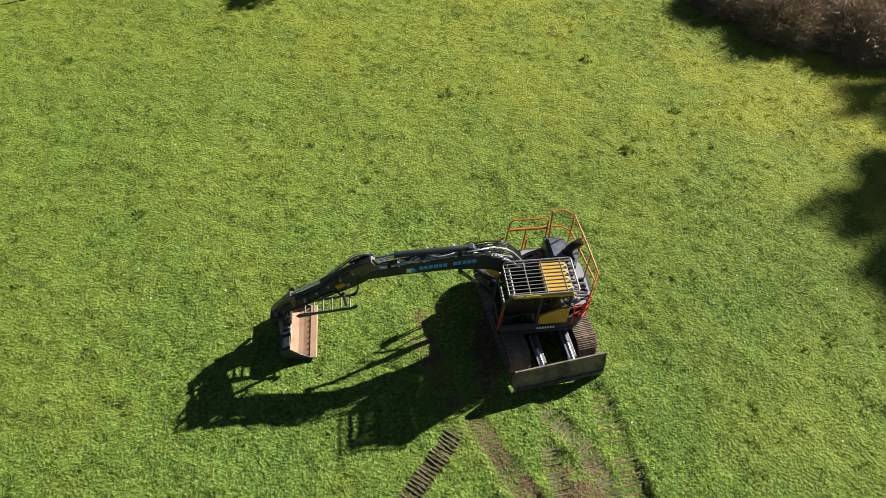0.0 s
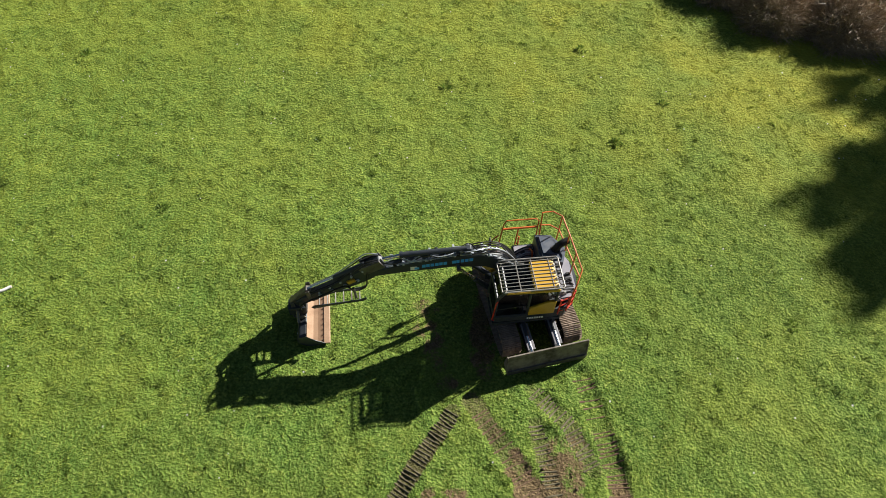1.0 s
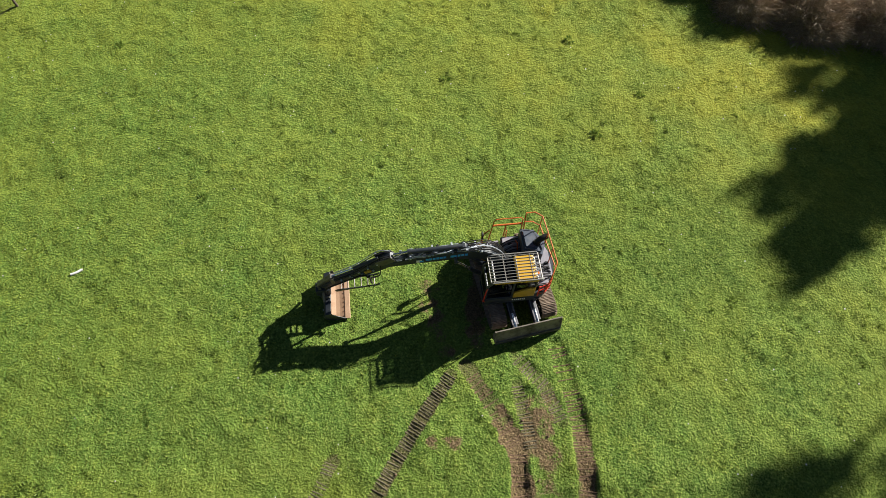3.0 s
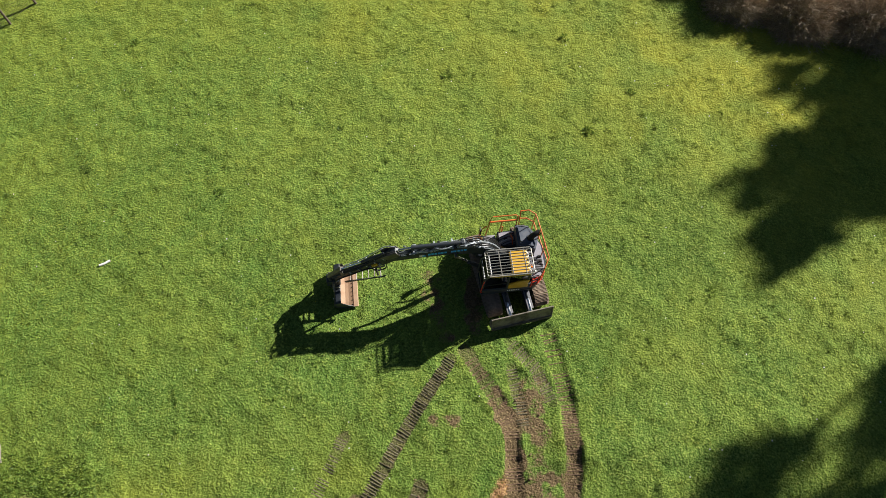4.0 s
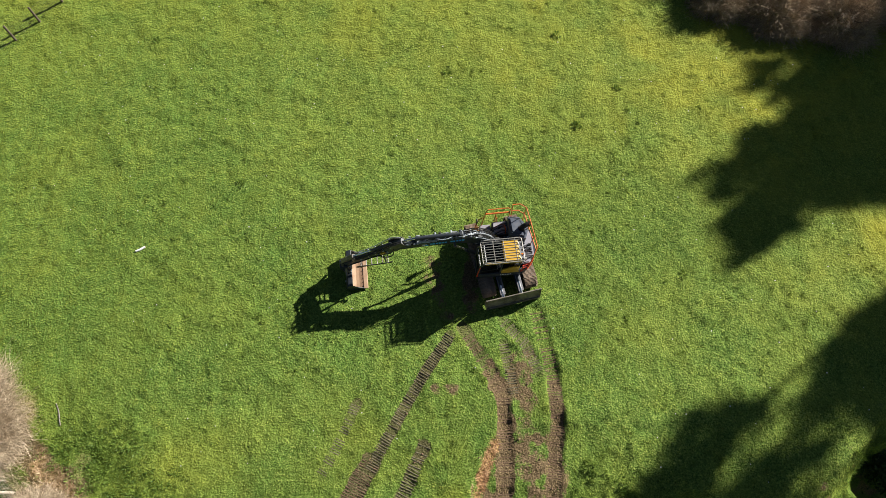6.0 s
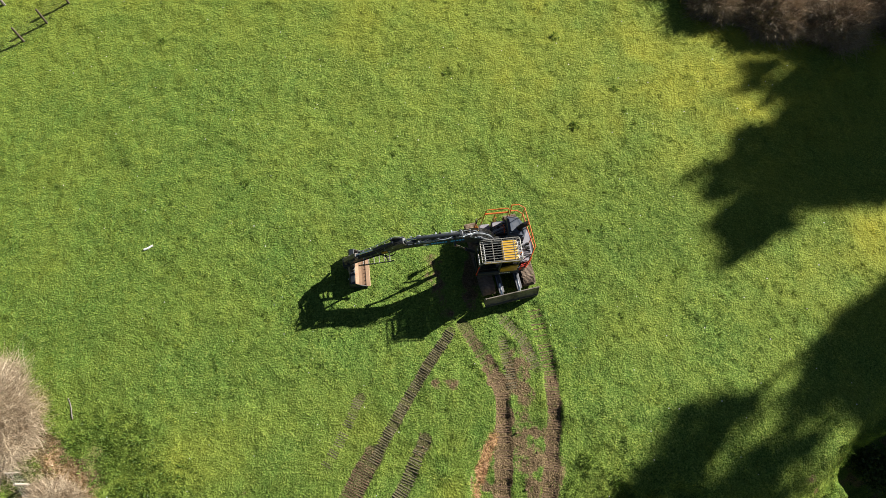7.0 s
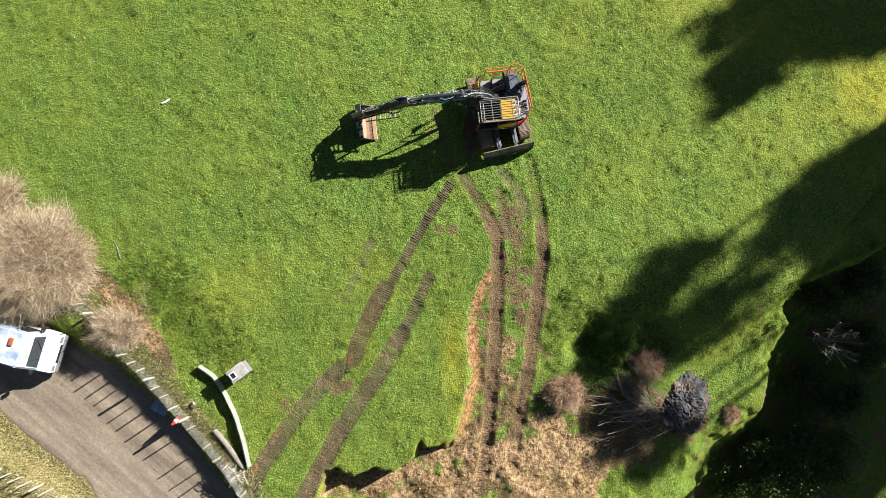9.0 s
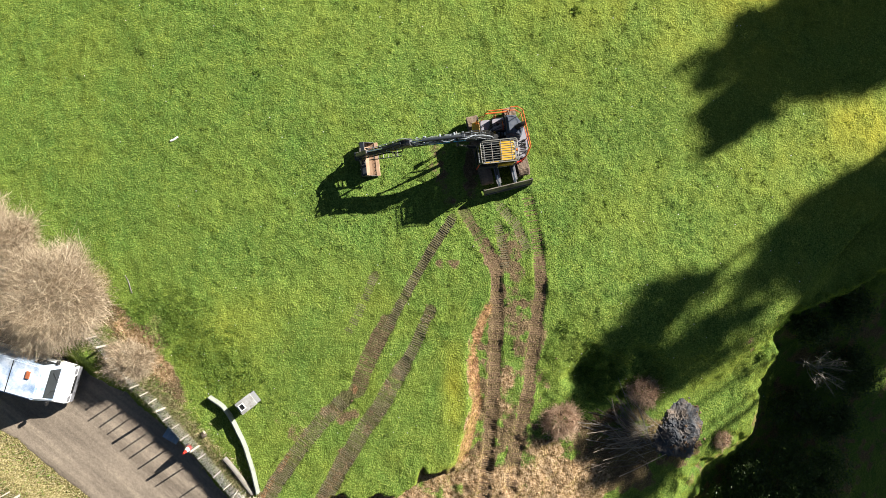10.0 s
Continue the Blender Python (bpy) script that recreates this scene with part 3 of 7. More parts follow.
tagged(ground, "sunlit green meadow with bare clay cuts and wheel ruts", "meadow", kind="structure")


# the same heights and bare places again, read off the ground's grid
_GX, _GY = np.arange(-26, 27 + 1e-6, STEP), np.arange(-12, 34 + 1e-6, STEP)
_MX, _MY = np.meshgrid(_GX, _GY)
_HZ = height(_MX, _MY)
_d3, _s3, _ = line_dist(_MX, _MY, ROAD_N)
_d4, _s4, _ = line_dist(_MX, _MY, ROAD_S)
_BARE = np.maximum.reduce([f_soil(_MX, _MY), f_clay(_MX, _MY), f_rust(_MX, _MY), 1.0 * ((_d3 * _s3 > -0.1) & (_d4 * _s4 < 0.2)), 0.9 * f_straw(_MX, _MY), 0.62 * f_press(_MX, _MY)])
_YELLOW, _LUSH_SHADE = np.clip(f_yellow(_MX, _MY), 0, 1), np.clip(f_lush_shade(_MX, _MY), 0, 1)


def lookup(table, x, y):
    x, y = np.asarray(x, float), np.asarray(y, float)
    u = np.clip((x + 26) / STEP, 0, len(_GX) - 1.001)
    v = np.clip((y + 12) / STEP, 0, len(_GY) - 1.001)
    i, j = u.astype(int), v.astype(int)
    a, b = u - i, v - j
    return (table[j, i] * (1 - a) + table[j, i + 1] * a) * (1 - b) + (table[j + 1, i] * (1 - a) + table[j + 1, i + 1] * a) * b


def lie(x, y):
    """Height of the ground's grid; past its fine part, of the ground itself."""
    x, y = np.asarray(x, float), np.asarray(y, float)
    z = lookup(_HZ, x, y)
    far = (x < -26) | (x > 27) | (y < -12) | (y > 34)
    if far.any():
        z = np.array(z)
        z[far] = height(x[far], y[far])
    return z


def bare(x, y):
    """Where no grass grows."""
    return lookup(_BARE, x, y)


def hz(x, y):
    return float(lie(np.array([x]), np.array([y]))[0])


def off_road(x, y):
    """How far a place lies outside the road's ragged edges."""
    d3, s3, _ = line_dist(x, y, ROAD_N)
    d4, s4, _ = line_dist(x, y, ROAD_S)
    return np.maximum(0.05 - d3 * s3, d4 * s4) + 0.10 * wob(x, y, 3.0, 2.0) + 0.05 * wob(x, y, 9.0, 4.0)


road = sheet("road", np.arange(-45, -8.5, 0.12), np.arange(-24, 14, 0.12), M_ROAD, lift=lambda x, y: 0.02 - 0.16 * smooth(off_road(x, y), -0.15, 0.25), keep=lambda x, y: off_road(x, y) < 0.3)
tagged(road, "grey-brown packed gravel road with wheel marks", "road", kind="structure")


# ---- building helpers ----
def mesh_of(name, bm, material, smooth_faces=False):
    me = bpy.data.meshes.new(name)
    bmesh.ops.recalc_face_normals(bm, faces=bm.faces)
    bm.to_mesh(me)
    bm.free()
    me.materials.append(material)
    if smooth_faces:
        me.polygons.foreach_set("use_smooth", np.ones(len(me.polygons), bool))
    return me


def part(name, bm, material, parent, label="", smooth_faces=False):
    ob = new(name, mesh_of(name, bm, material, smooth_faces))
    ob.parent = parent
    if label:
        tagged(ob, label)
    return ob


def thing(name, label, category, m=None, group=""):
    ob = new(name)
    ob.empty_display_size = 0.2
    if m is not None:
        ob.matrix_world = m
    return tagged(ob, label, category, group)


def box(bm, lo, hi, bevel=0.0, m=None):
    """A box between two corners, its edges rounded by bevel."""
    c = [(a + b) / 2 for a, b in zip(lo, hi)]
    s = [abs(b - a) for a, b in zip(lo, hi)]
    made = bmesh.ops.create_cube(bm, size=1.0, matrix=Matrix.Translation(c) @ Matrix.Diagonal((*s, 1)))
    vs = made["verts"]
    if bevel:
        es = list({e for v in vs for e in v.link_edges})
        r = bmesh.ops.bevel(bm, geom=es, offset=bevel, segments=2, affect="EDGES", profile=0.6)
        vs = list({v for f in r["faces"] for v in f.verts} | {v for v in vs if v.is_valid})
    if m is not None:
        bmesh.ops.transform(bm, matrix=m, verts=vs)
    return vs


def prism(bm, outline, y0, y1, bevel=0.0, m=None):
    """An outline in x, z, pushed out from y0 to y1."""
    a = [bm.verts.new((x, y0, z)) for x, z in outline]
    f = bm.faces.new(a)
    r = bmesh.ops.extrude_face_region(bm, geom=[f])
    b = [v for v in r["geom"] if isinstance(v, bmesh.types.BMVert)]
    bmesh.ops.translate(bm, vec=(0, y1 - y0, 0), verts=b)
    vs = a + b
    if bevel:
        es = list({e for v in vs for e in v.link_edges})
        r = bmesh.ops.bevel(bm, geom=es, offset=bevel, segments=1, affect="EDGES")
        vs = list({v for q in r["faces"] for v in q.verts} | {v for v in vs if v.is_valid})
    if m is not None:
        bmesh.ops.transform(bm, matrix=m, verts=vs)
    return vs


def slab(bm, outline, z0, z1, bevel=0.0):
    """An outline in x, y, pushed up from z0 to z1."""
    a = [bm.verts.new((x, y, z0)) for x, y in outline]
    f = bm.faces.new(a)
    r = bmesh.ops.extrude_face_region(bm, geom=[f])
    b = [v for v in r["geom"] if isinstance(v, bmesh.types.BMVert)]
    bmesh.ops.translate(bm, vec=(0, 0, z1 - z0), verts=b)
    if bevel:
        es = list({e for v in b for e in v.link_edges if all(w in b for w in e.verts)})
        bmesh.ops.bevel(bm, geom=es, offset=bevel, segments=2, affect="EDGES")


def rod(bm, p, q, r, seg=10, r2=None):
    """A round bar from p to q."""
    p, q = Vector(p), Vector(q)
    d = q - p
    m = Matrix.Translation((p + q) / 2) @ d.to_track_quat("Z", "Y").to_matrix().to_4x4()
    bmesh.ops.create_cone(bm, cap_ends=True, segments=seg, radius1=r, radius2=r if r2 is None else r2, depth=d.length, matrix=m)


def tube(bm, pts, r, seg=8, closed=False):
    """A bent round bar along points, in one piece."""
    pts = [Vector(p) for p in pts]
    n = len(pts)
    rings = []
    up = Vector((0.13, 0.27, 0.95))
    for i, p in enumerate(pts):
        a = pts[(i - 1) % n] if closed or i else p
        b = pts[(i + 1) % n] if closed or i < n - 1 else p
        d = (b - a).normalized()
        u = d.cross(up)
        if u.length < 1e-3:
            u = d.cross(Vector((1, 0, 0)))
        u.normalize()
        w = d.cross(u)
        rings.append([bm.verts.new(p + r * (math.cos(k * math.tau / seg) * u + math.sin(k * math.tau / seg) * w)) for k in range(seg)])
    last = n if closed else n - 1
    for i in range(last):
        A, B = rings[i], rings[(i + 1) % n]
        for k in range(seg):
            bm.faces.new((A[k], A[(k + 1) % seg], B[(k + 1) % seg], B[k]))
    if not closed:
        bm.faces.new(rings[0][::-1])
        bm.faces.new(rings[-1])


def curve_pts(pts, n=6):
    """Points of a smooth curve through pts."""
    pts = [Vector(p) for p in pts]
    ext = [2 * pts[0] - pts[1], *pts, 2 * pts[-1] - pts[-2]]
    out = []
    for i in range(1, len(ext) - 2):
        a, b, c, d = ext[i - 1 : i + 3]
        for k in range(n):
            t = k / n
            out.append(0.5 * (2 * b + (c - a) * t + (2 * a - 5 * b + 4 * c - d) * t * t + (3 * b - a - 3 * c + d) * t ** 3))
    return out + [pts[-1]]


def B():
    return bmesh.new()


# ---- the excavator ----
EX_AT = (2.68, 10.40)
EX_UNDER, EX_UPPER = -76.0, 186.3      # headings of the undercarriage (towards the blade) and of the boom


def track_profile(half, r0, r1, n=10):
    """The outline of a crawler belt in x, z: idler in front, sprocket behind."""
    pts = []
    for k in range(n + 1):
        a = radians(-90 + 180 * k / n)
        pts.append((half - r1 + r1 * math.cos(a), r1 + 0.02 + r1 * math.sin(a)))
    for k in range(n + 1):
        a = radians(90 + 180 * k / n)
        pts.append((-half + r0 + r0 * math.cos(a), r0 + 0.02 + r0 * math.sin(a)))
    return pts


def along(pts, step):
    """Points and ways at even steps round a closed outline."""
    loop = pts + pts[:1]
    out, carry = [], 0.0
    for (ax, az), (bx, bz) in zip(loop[:-1], loop[1:]):
        ln = math.hypot(bx - ax, bz - az)
        s = carry
        while s < ln:
            t = s / ln
            out.append((ax + t * (bx - ax), az + t * (bz - az), math.atan2(bz - az, bx - ax)))
            s += step
        carry = s - ln
    return out


def excavator():
    gx, gy = EX_AT
    slope = Vector((0.0197, 0.0364, 1.0)).normalized()
    lean = Vector((0, 0, 1)).rotation_difference(slope).to_matrix().to_4x4()
    root = thing("excavator", "charcoal and yellow crawler excavator with orange rails on grass", "excavator",
                 Matrix.Translation((gx, gy, float(plane_z(gx, gy)) - 0.02)) @ lean)
    # undercarriage: x towards the blade
    turn_u = Matrix.Rotation(radians(EX_UNDER), 4, "Z")
    turn_o = Matrix.Rotation(radians(EX_UPPER), 4, "Z")

    def u(name, bm, material, parent=None, label="", sm=False):
        bmesh.ops.transform(bm, matrix=turn_u, verts=bm.verts)
        return part(name, bm, material, parent or root, label, sm)

    def o(name, bm, material, parent=None, label="", sm=False):
        bmesh.ops.transform(bm, matrix=turn_o, verts=bm.verts)
        return part(name, bm, material, parent or root, label, sm)

    # car body and track frames
    bm = B()
    box(bm, (-0.85, -0.62, 0.42), (0.85, 0.62, 0.86), 0.05)
    rod(bm, (0, 0, 0.82), (0, 0, 1.02), 0.56, 28)
    for sx in (-1, 1):
        for sy in (-1, 1):
            prism(bm, [(sx * 0.35, 0.45), (sx * 0.85, 0.35), (sx * 0.95, 0.55), (sx * 0.40, 0.80)], sy * 0.5, sy * 0.8, 0.02)
    u("car_body", bm, M_CHAR)
    belt = along(track_profile(1.83, 0.40, 0.38), 0.172)
    for sy in (-1, 1):
        yc = sy * 1.0
        bm = B()
        box(bm, (-1.35, yc - 0.19, 0.22), (1.35, yc + 0.19, 0.56), 0.04)
        box(bm, (-0.6, yc - 0.24, 0.50), (0.6, yc + 0.24, 0.62), 0.03)
        tf = u("track_frame", bm, M_CHAR)
        bm = B()
        rod(bm, (-1.43, yc - 0.10, 0.42), (-1.43, yc + 0.10, 0.42), 0.34, 22)
        u("sprocket", bm, M_STEEL, tf)
        bm = B()
        rod(bm, (1.45, yc - 0.10, 0.40), (1.45, yc + 0.10, 0.40), 0.33, 22)
        u("idler", bm, M_STEEL, tf)
        for k in range(7):
            bm = B()
            rod(bm, (-1.0 + k * 0.34, yc - 0.17, 0.16), (-1.0 + k * 0.34, yc + 0.17, 0.16), 0.11, 14)
            u("track_roller", bm, M_STEEL, tf)
        # shoes: one plate with three low grousers each
        bmn = B()
        box(bmn, (-0.080, -0.30, -0.012), (0.080, 0.30, 0.012))
        for gxx in (-0.062, 0.0, 0.055):
            prism(bmn, [(gxx - 0.010, -0.012), (gxx + 0.010, -0.012), (gxx + 0.006, -0.042), (gxx - 0.006, -0.042)], -0.295, 0.295)
        shoe_mesh = mesh_of("track_shoe", bmn, M_SHOE)
        bm = B()
        for k in range(len(belt)):
            x, z, a = belt[k]
            x2, z2, a2 = belt[(k + 1) % len(belt)]
            prism(bm, [(-0.09, -0.02), (0.09, -0.02), (0.09, 0.05), (-0.09, 0.05)], -0.09, 0.09, 0.0,
                  Matrix.Translation((x, yc, z)) @ Matrix.Rotation(-a, 4, "Y"))
        belt_ob = u("track_chain", bm, M_SHOE, tf)
        for x, z, a in belt:
            ob = new("track_shoe", shoe_mesh)
            ob.parent = tf
            ob.matrix_basis = turn_u @ Matrix.Translation((x, yc, z)) @ Matrix.Rotation(-a, 4, "Y")

    # dozer blade on its two arms
    out = Matrix.Translation((0.14, 0, 0))
    bm = B()
    prof = [(2.16, 0.16), (2.10, 0.34), (2.05, 0.54), (2.03, 0.74), (2.03, 0.90), (2.08, 0.90), (2.08, 0.74), (2.11, 0.54), (2.16, 0.34), (2.23, 0.16)]
    prism(bm, prof, -1.295, 1.295, 0.008, out)
    blade = u("dozer_blade", bm, M_BLADE, None, "scuffed grey-brown steel dozer blade")
    bm = B()
    prism(bm, [(2.18, 0.06), (2.26, 0.06), (2.25, 0.24), (2.19, 0.24)], -1.29, 1.29, 0.005, out)
    u("cutting_edge", bm, M_STEEL, blade)
    for sy in (-1, 1):
        bm = B()
        prism(bm, [(1.90, 0.22), (2.20, 0.10), (2.25, 0.14), (2.09, 0.90), (2.02, 0.90), (1.95, 0.6)], sy * 1.285, sy * 1.315, 0.004, out)
        u("end_plate", bm, M_BLADE, blade)
        bm = B()
        prism(bm, [(0.72, 0.38), (2.17, 0.26), (2.19, 0.48), (0.72, 0.56)], sy * 0.34, sy * 0.52, 0.02)
        u("blade_arm", bm, M_CHAR)
        bm = B()
        rod(bm, (0.80, sy * 0.44, 0.83), (1.55, sy * 0.44, 0.72), 0.075, 14)
        rod(bm, (0.78, sy * 0.36, 0.83), (0.78, sy * 0.52, 0.83), 0.09, 12)
        lc = u("blade_cylinder", bm, M_CHAR)
        bm = B()
        rod(bm, (1.55, sy * 0.44, 0.72), (2.14, sy * 0.44, 0.635), 0.045, 12)
        u("piston_rod", bm, M_CHROME, lc, "bright chrome piston rod")
        bm = B()
        box(bm, (1.05, sy * 0.44 - 0.12, 0.80), (1.92, sy * 0.44 + 0.12, 0.84), 0.01, Matrix.Translation((0, 0, 0.12)) @ Matrix.Rotation(radians(8.5), 4, "Y") @ Matrix.Translation((-0.02, 0, 0.0)))
        u("cylinder_guard", bm, M_GREYPL, lc, "grey scratched cylinder guard")

    # turntable deck: x along the boom, y to the cab's side
    def tail(r, y0, y1, n=9):
        a0, a1 = math.asin(y0 / r), math.asin(y1 / r)
        return [(-r * math.cos(a0 + (a1 - a0) * k / n), r * math.sin(a0 + (a1 - a0) * k / n)) for k in range(n + 1)]

    bm = B()
    slab(bm, [(1.32, 1.24), (1.32, 0.30), (0.95, 0.26), (0.95, -0.42), (1.28, -0.46), (1.28, -1.20), (0.9, -1.24)] + tail(1.46, -1.22, 1.22) + [], 0.98, 1.12, 0.02)
    o("deck", bm, M_CHAR)
    bm = B()
    slab(bm, [(-0.50, -1.30)] + tail(1.50, -1.28, 1.20) + [(-0.55, 1.20), (-0.95, 0.98), (-0.95, -0.98)], 1.10, 1.62, 0.05)
    cw = o("counterweight", bm, M_CHAR)
    bm = B()
    for z in (1.22, 1.30):
        slab(bm, [(x * 1.006, y * 1.006) for x, y in tail(1.48, 0.55, 1.12, 6)] + [(x * 0.98, y * 0.98) for x, y in tail(1.48, 0.55, 1.12, 6)][::-1], z, z + 0.03)
    o("reflector_stripe", bm, M_YELLOW, cw, "yellow stripes on the tail")
    # engine hood with raised box, to the right rear
    bm = B()
    slab(bm, [(-0.36, -1.28), (-0.80, -1.22), (-1.16, -0.90), (-1.36, -0.40), (-1.36, 0.55), (-1.12, 0.95), (-0.40, 1.0), (-0.32, 0.1)], 1.60, 1.74, 0.04)
    hood = o("engine_hood", bm, M_DECK, None, "dusty grey engine hood")
    bm = B()
    slab(bm, [(-0.34, -1.20), (-0.86, -1.12), (-1.22, -0.55), (-1.02, -0.05), (-0.34, -0.28)], 1.70, 2.26, 0.07)
    o("intake_housing", bm, M_HOUSING, hood, "dark blue-grey intake housing")
    bm = B()
    slab(bm, [(-0.40, -1.08), (-0.80, -1.02), (-1.02, -0.60), (-0.86, -0.22), (-0.42, -0.38)], 2.24, 2.30, 0.03)
    o("housing_lid", bm, M_HOUSING, hood, "dusty blue-grey lid of the housing")
    bm = B()
    rod(bm, (-0.86, -0.50, 2.20), (-0.86, -0.50, 2.32), 0.15, 16)
    tube(bm, curve_pts([(-0.86, -0.50, 2.28), (-0.90, -0.51, 2.40), (-1.04, -0.55, 2.52), (-1.24, -0.60, 2.58)]), 0.115, 14)
    o("exhaust_pipe", bm, M_BLACK, hood, "fat black curved exhaust stack")
    for px, py, pz, w in ((-0.55, -0.08, 1.74, 0.09), (-0.46, 0.62, 1.74, 0.07), (-0.92, 0.78, 1.74, 0.08), (-1.22, 0.32, 1.74, 0.06), (-0.95, 0.02, 1.74, 0.05), (-0.5, 0.9, 1.74, 0.05)):
        bm = B()
        box(bm, (px - w, py - 0.7 * w, pz), (px + w, py + 0.7 * w, pz + w), 0.012)
        rod(bm, (px, py, pz + w), (px, py, pz + 1.5 * w), 0.4 * w, 10)
        o("hood_fitting", bm, M_PALE if w > 0.065 else M_BLACK, hood)
    for k, (xa, ya, xb, yb) in enumerate(((-0.45, -0.2, -1.0, 0.25), (-0.42, 0.15, -1.05, 0.75), (-0.75, -0.02, -1.3, 0.5), (-0.4, 0.5, -0.75, 1.0))):
        bm = B()
        tube(bm, curve_pts([(xa, ya, 1.75), ((xa + xb) / 2 + 0.08, (ya + yb) / 2, 1.83), (xb, yb, 1.75)]), 0.018, 6)
        o("hood_hose", bm, M_HOSE, hood)
    for y0h, y1h in ((0.18, 0.46), (0.66, 0.98)):
        bm = B()
        box(bm, (-0.78, y0h, 1.735), (-0.44, y1h, 1.765), 0.012)
        o("hood_hatch", bm, M_PALE, hood, "pale scratched hatch plate")
    for k in range(7):
        bm = B()
        box(bm, (-1.28, 0.12 + k * 0.1, 1.735), (-0.98, 0.18 + k * 0.1, 1.755), 0.004)
        o("vent_slat", bm, M_BLACK, hood)
    for px, py in ((-0.6, 0.35), (-1.2, 0.1), (-0.6, 0.85)):
        bm = B()
        box(bm, (px - 0.06, py - 0.045, 1.735), (px + 0.06, py + 0.045, 1.80), 0.015)
        o("hood_latch", bm, M_BLACK, hood)
    bm = B()
    rod(bm, (-0.78, 0.55, 1.74), (-0.78, 0.55, 1.79), 0.085, 16)
    bc = o("beacon_base", bm, M_BLACK, hood)
    bm = B()
    rod(bm, (-0.78, 0.55, 1.79), (-0.78, 0.55, 1.90), 0.075, 16, 0.055)
    o("warning_beacon", bm, M_BEACON, hood, "orange beacon lens")
    # right-hand boxes: fuel tank, tool box, step
    bm = B()
    box(bm, (-0.36, -1.20, 1.10), (0.36, -0.50, 1.72), 0.05)
    tank = o("fuel_tank", bm, M_CHAR)
    bm = B()
    slab(bm, [(-0.32, -1.14), (0.32, -1.14), (0.32, -0.56), (-0.32, -0.56)], 1.71, 1.745, 0.012)
    o("tank_tread", bm, M_DECK, tank, "dusty grey tread plate on the tank")
    bm = B()
    box(bm, (0.40, -1.20, 1.10), (0.92, -0.50, 1.48), 0.05)
    tb = o("tool_box", bm, M_DECK)
    bm = B()
    prism(bm, [(0.92, 1.08), (1.30, 1.02), (1.30, 1.22), (0.95, 1.46)], -1.18, -0.54, 0.03)
    o("fender", bm, M_YELLOW, None, "yellow step box at the front corner")
    bm = B()
    rod(bm, (0.05, -0.85, 1.72), (0.05, -0.85, 1.76), 0.08, 14)
    o("fuel_cap", bm, M_BLACK)
    bm = B()
    box(bm, (-0.36, -0.47, 1.10), (0.16, 0.2, 1.52), 0.05)
    o("valve_cover", bm, M_BLACK)
    for k in range(6):
        bm = B()
        xx, yy = -0.30 + 0.16 * (k % 3), -0.36 + 0.30 * (k // 3)
        box(bm, (xx - 0.05, yy - 0.09, 1.50), (xx + 0.05, yy + 0.09, 1.66 + 0.04 * (k % 2)), 0.012)
        rod(bm, (xx, yy, 1.66), (xx, yy, 1.78), 0.028, 8)
        o("valve_section", bm, M_STEEL if k % 2 else M_GLINT_TUBE)
    bm = B()
    box(bm, (0.20, -0.50, 1.62), (0.30, -0.30, 1.80), 0.02)
    o("hose_bracket", bm, M_YELLOW, None, "small yellow hose bracket")
    for k in range(5):
        bm = B()
        yy = -1.05 + 0.11 * k
        tube(bm, curve_pts([(-0.30, yy, 1.74), (0.05, yy + 0.1, 1.86 + 0.02 * (k % 2)), (0.45, yy + 0.25, 1.70), (0.62, -0.35 + 0.04 * k, 1.55)]), 0.020, 6)
        o("tank_hose", bm, M_GLINT_TUBE if k == 2 else M_HOSE)
    # yellow hose bracket and valve hoses behind the boom
    bm = B()
    for k in range(7):
        y = -0.42 + k * 0.09
        tube(bm, curve_pts([(-0.25, y, 1.50), (0.05, y * 0.8, 1.85 + 0.03 * (k % 3)), (0.35, y * 0.5 - 0.05, 2.05), (0.8, -0.05 + y * 0.35, 2.35)]), 0.022, 6)
    o("hydraulic_hose", bm, M_BLACK)

    # handrails, orange
    def rail(pts, r=0.023, name="handrail", smooth_it=False, closed=False):
        bm = B()
        tube(bm, pts, r, 8, closed)
        return o(name, bm, M_ORANGE, None, "")

    rail([(0.86, -1.16, 1.15), (0.68, -1.28, 2.76), (0.60, -1.30, 2.88), (-0.34, -1.30, 2.88), (-0.42, -1.29, 2.78), (-0.42, -1.20, 1.15)], 0.021)
    rail([(0.72, -1.26, 2.52), (-0.42, -1.26, 2.52)], 0.036)
    rail([(0.20, -1.26, 2.52), (0.24, -1.22, 1.72)], 0.024)
    rail([(0.82, -1.20, 2.3), (1.0, -1.2, 2.1), (1.12, -1.12, 1.6), (1.14, -1.08, 1.2)])
    rail([(0.15, -1.20, 1.30), (0.15, -1.21, 2.14)])
    rail([(-0.2, -1.20, 1.55), (-0.2, -0.72, 1.98), (-0.2, -0.55, 1.74)])
    top = [(-0.50, -1.32, 3.14), (-0.82, -1.32, 3.15), (-1.08, -1.14, 3.11), (-1.18, -0.50, 3.00), (-1.27, 0.10, 2.86), (-1.35, 0.62, 2.72), (-1.14, 1.00, 2.58)]
    rail([(-0.52, -1.20, 1.65)] + top + [(-1.05, 1.12, 2.35), (-1.02, 1.14, 1.65)])
    mid = [(x, y, 2.52 - 0.04 * k) for k, (x, y, z) in enumerate(top)]
    rail(mid)
    for x, y, z in (top[2], top[3], top[4], top[5]):
        rail([(x, y, 1.62), (x, y, z)], 0.02)
    rail([(-0.52, -1.20, 1.66), (-0.50, -1.32, 3.14)], 0.02)
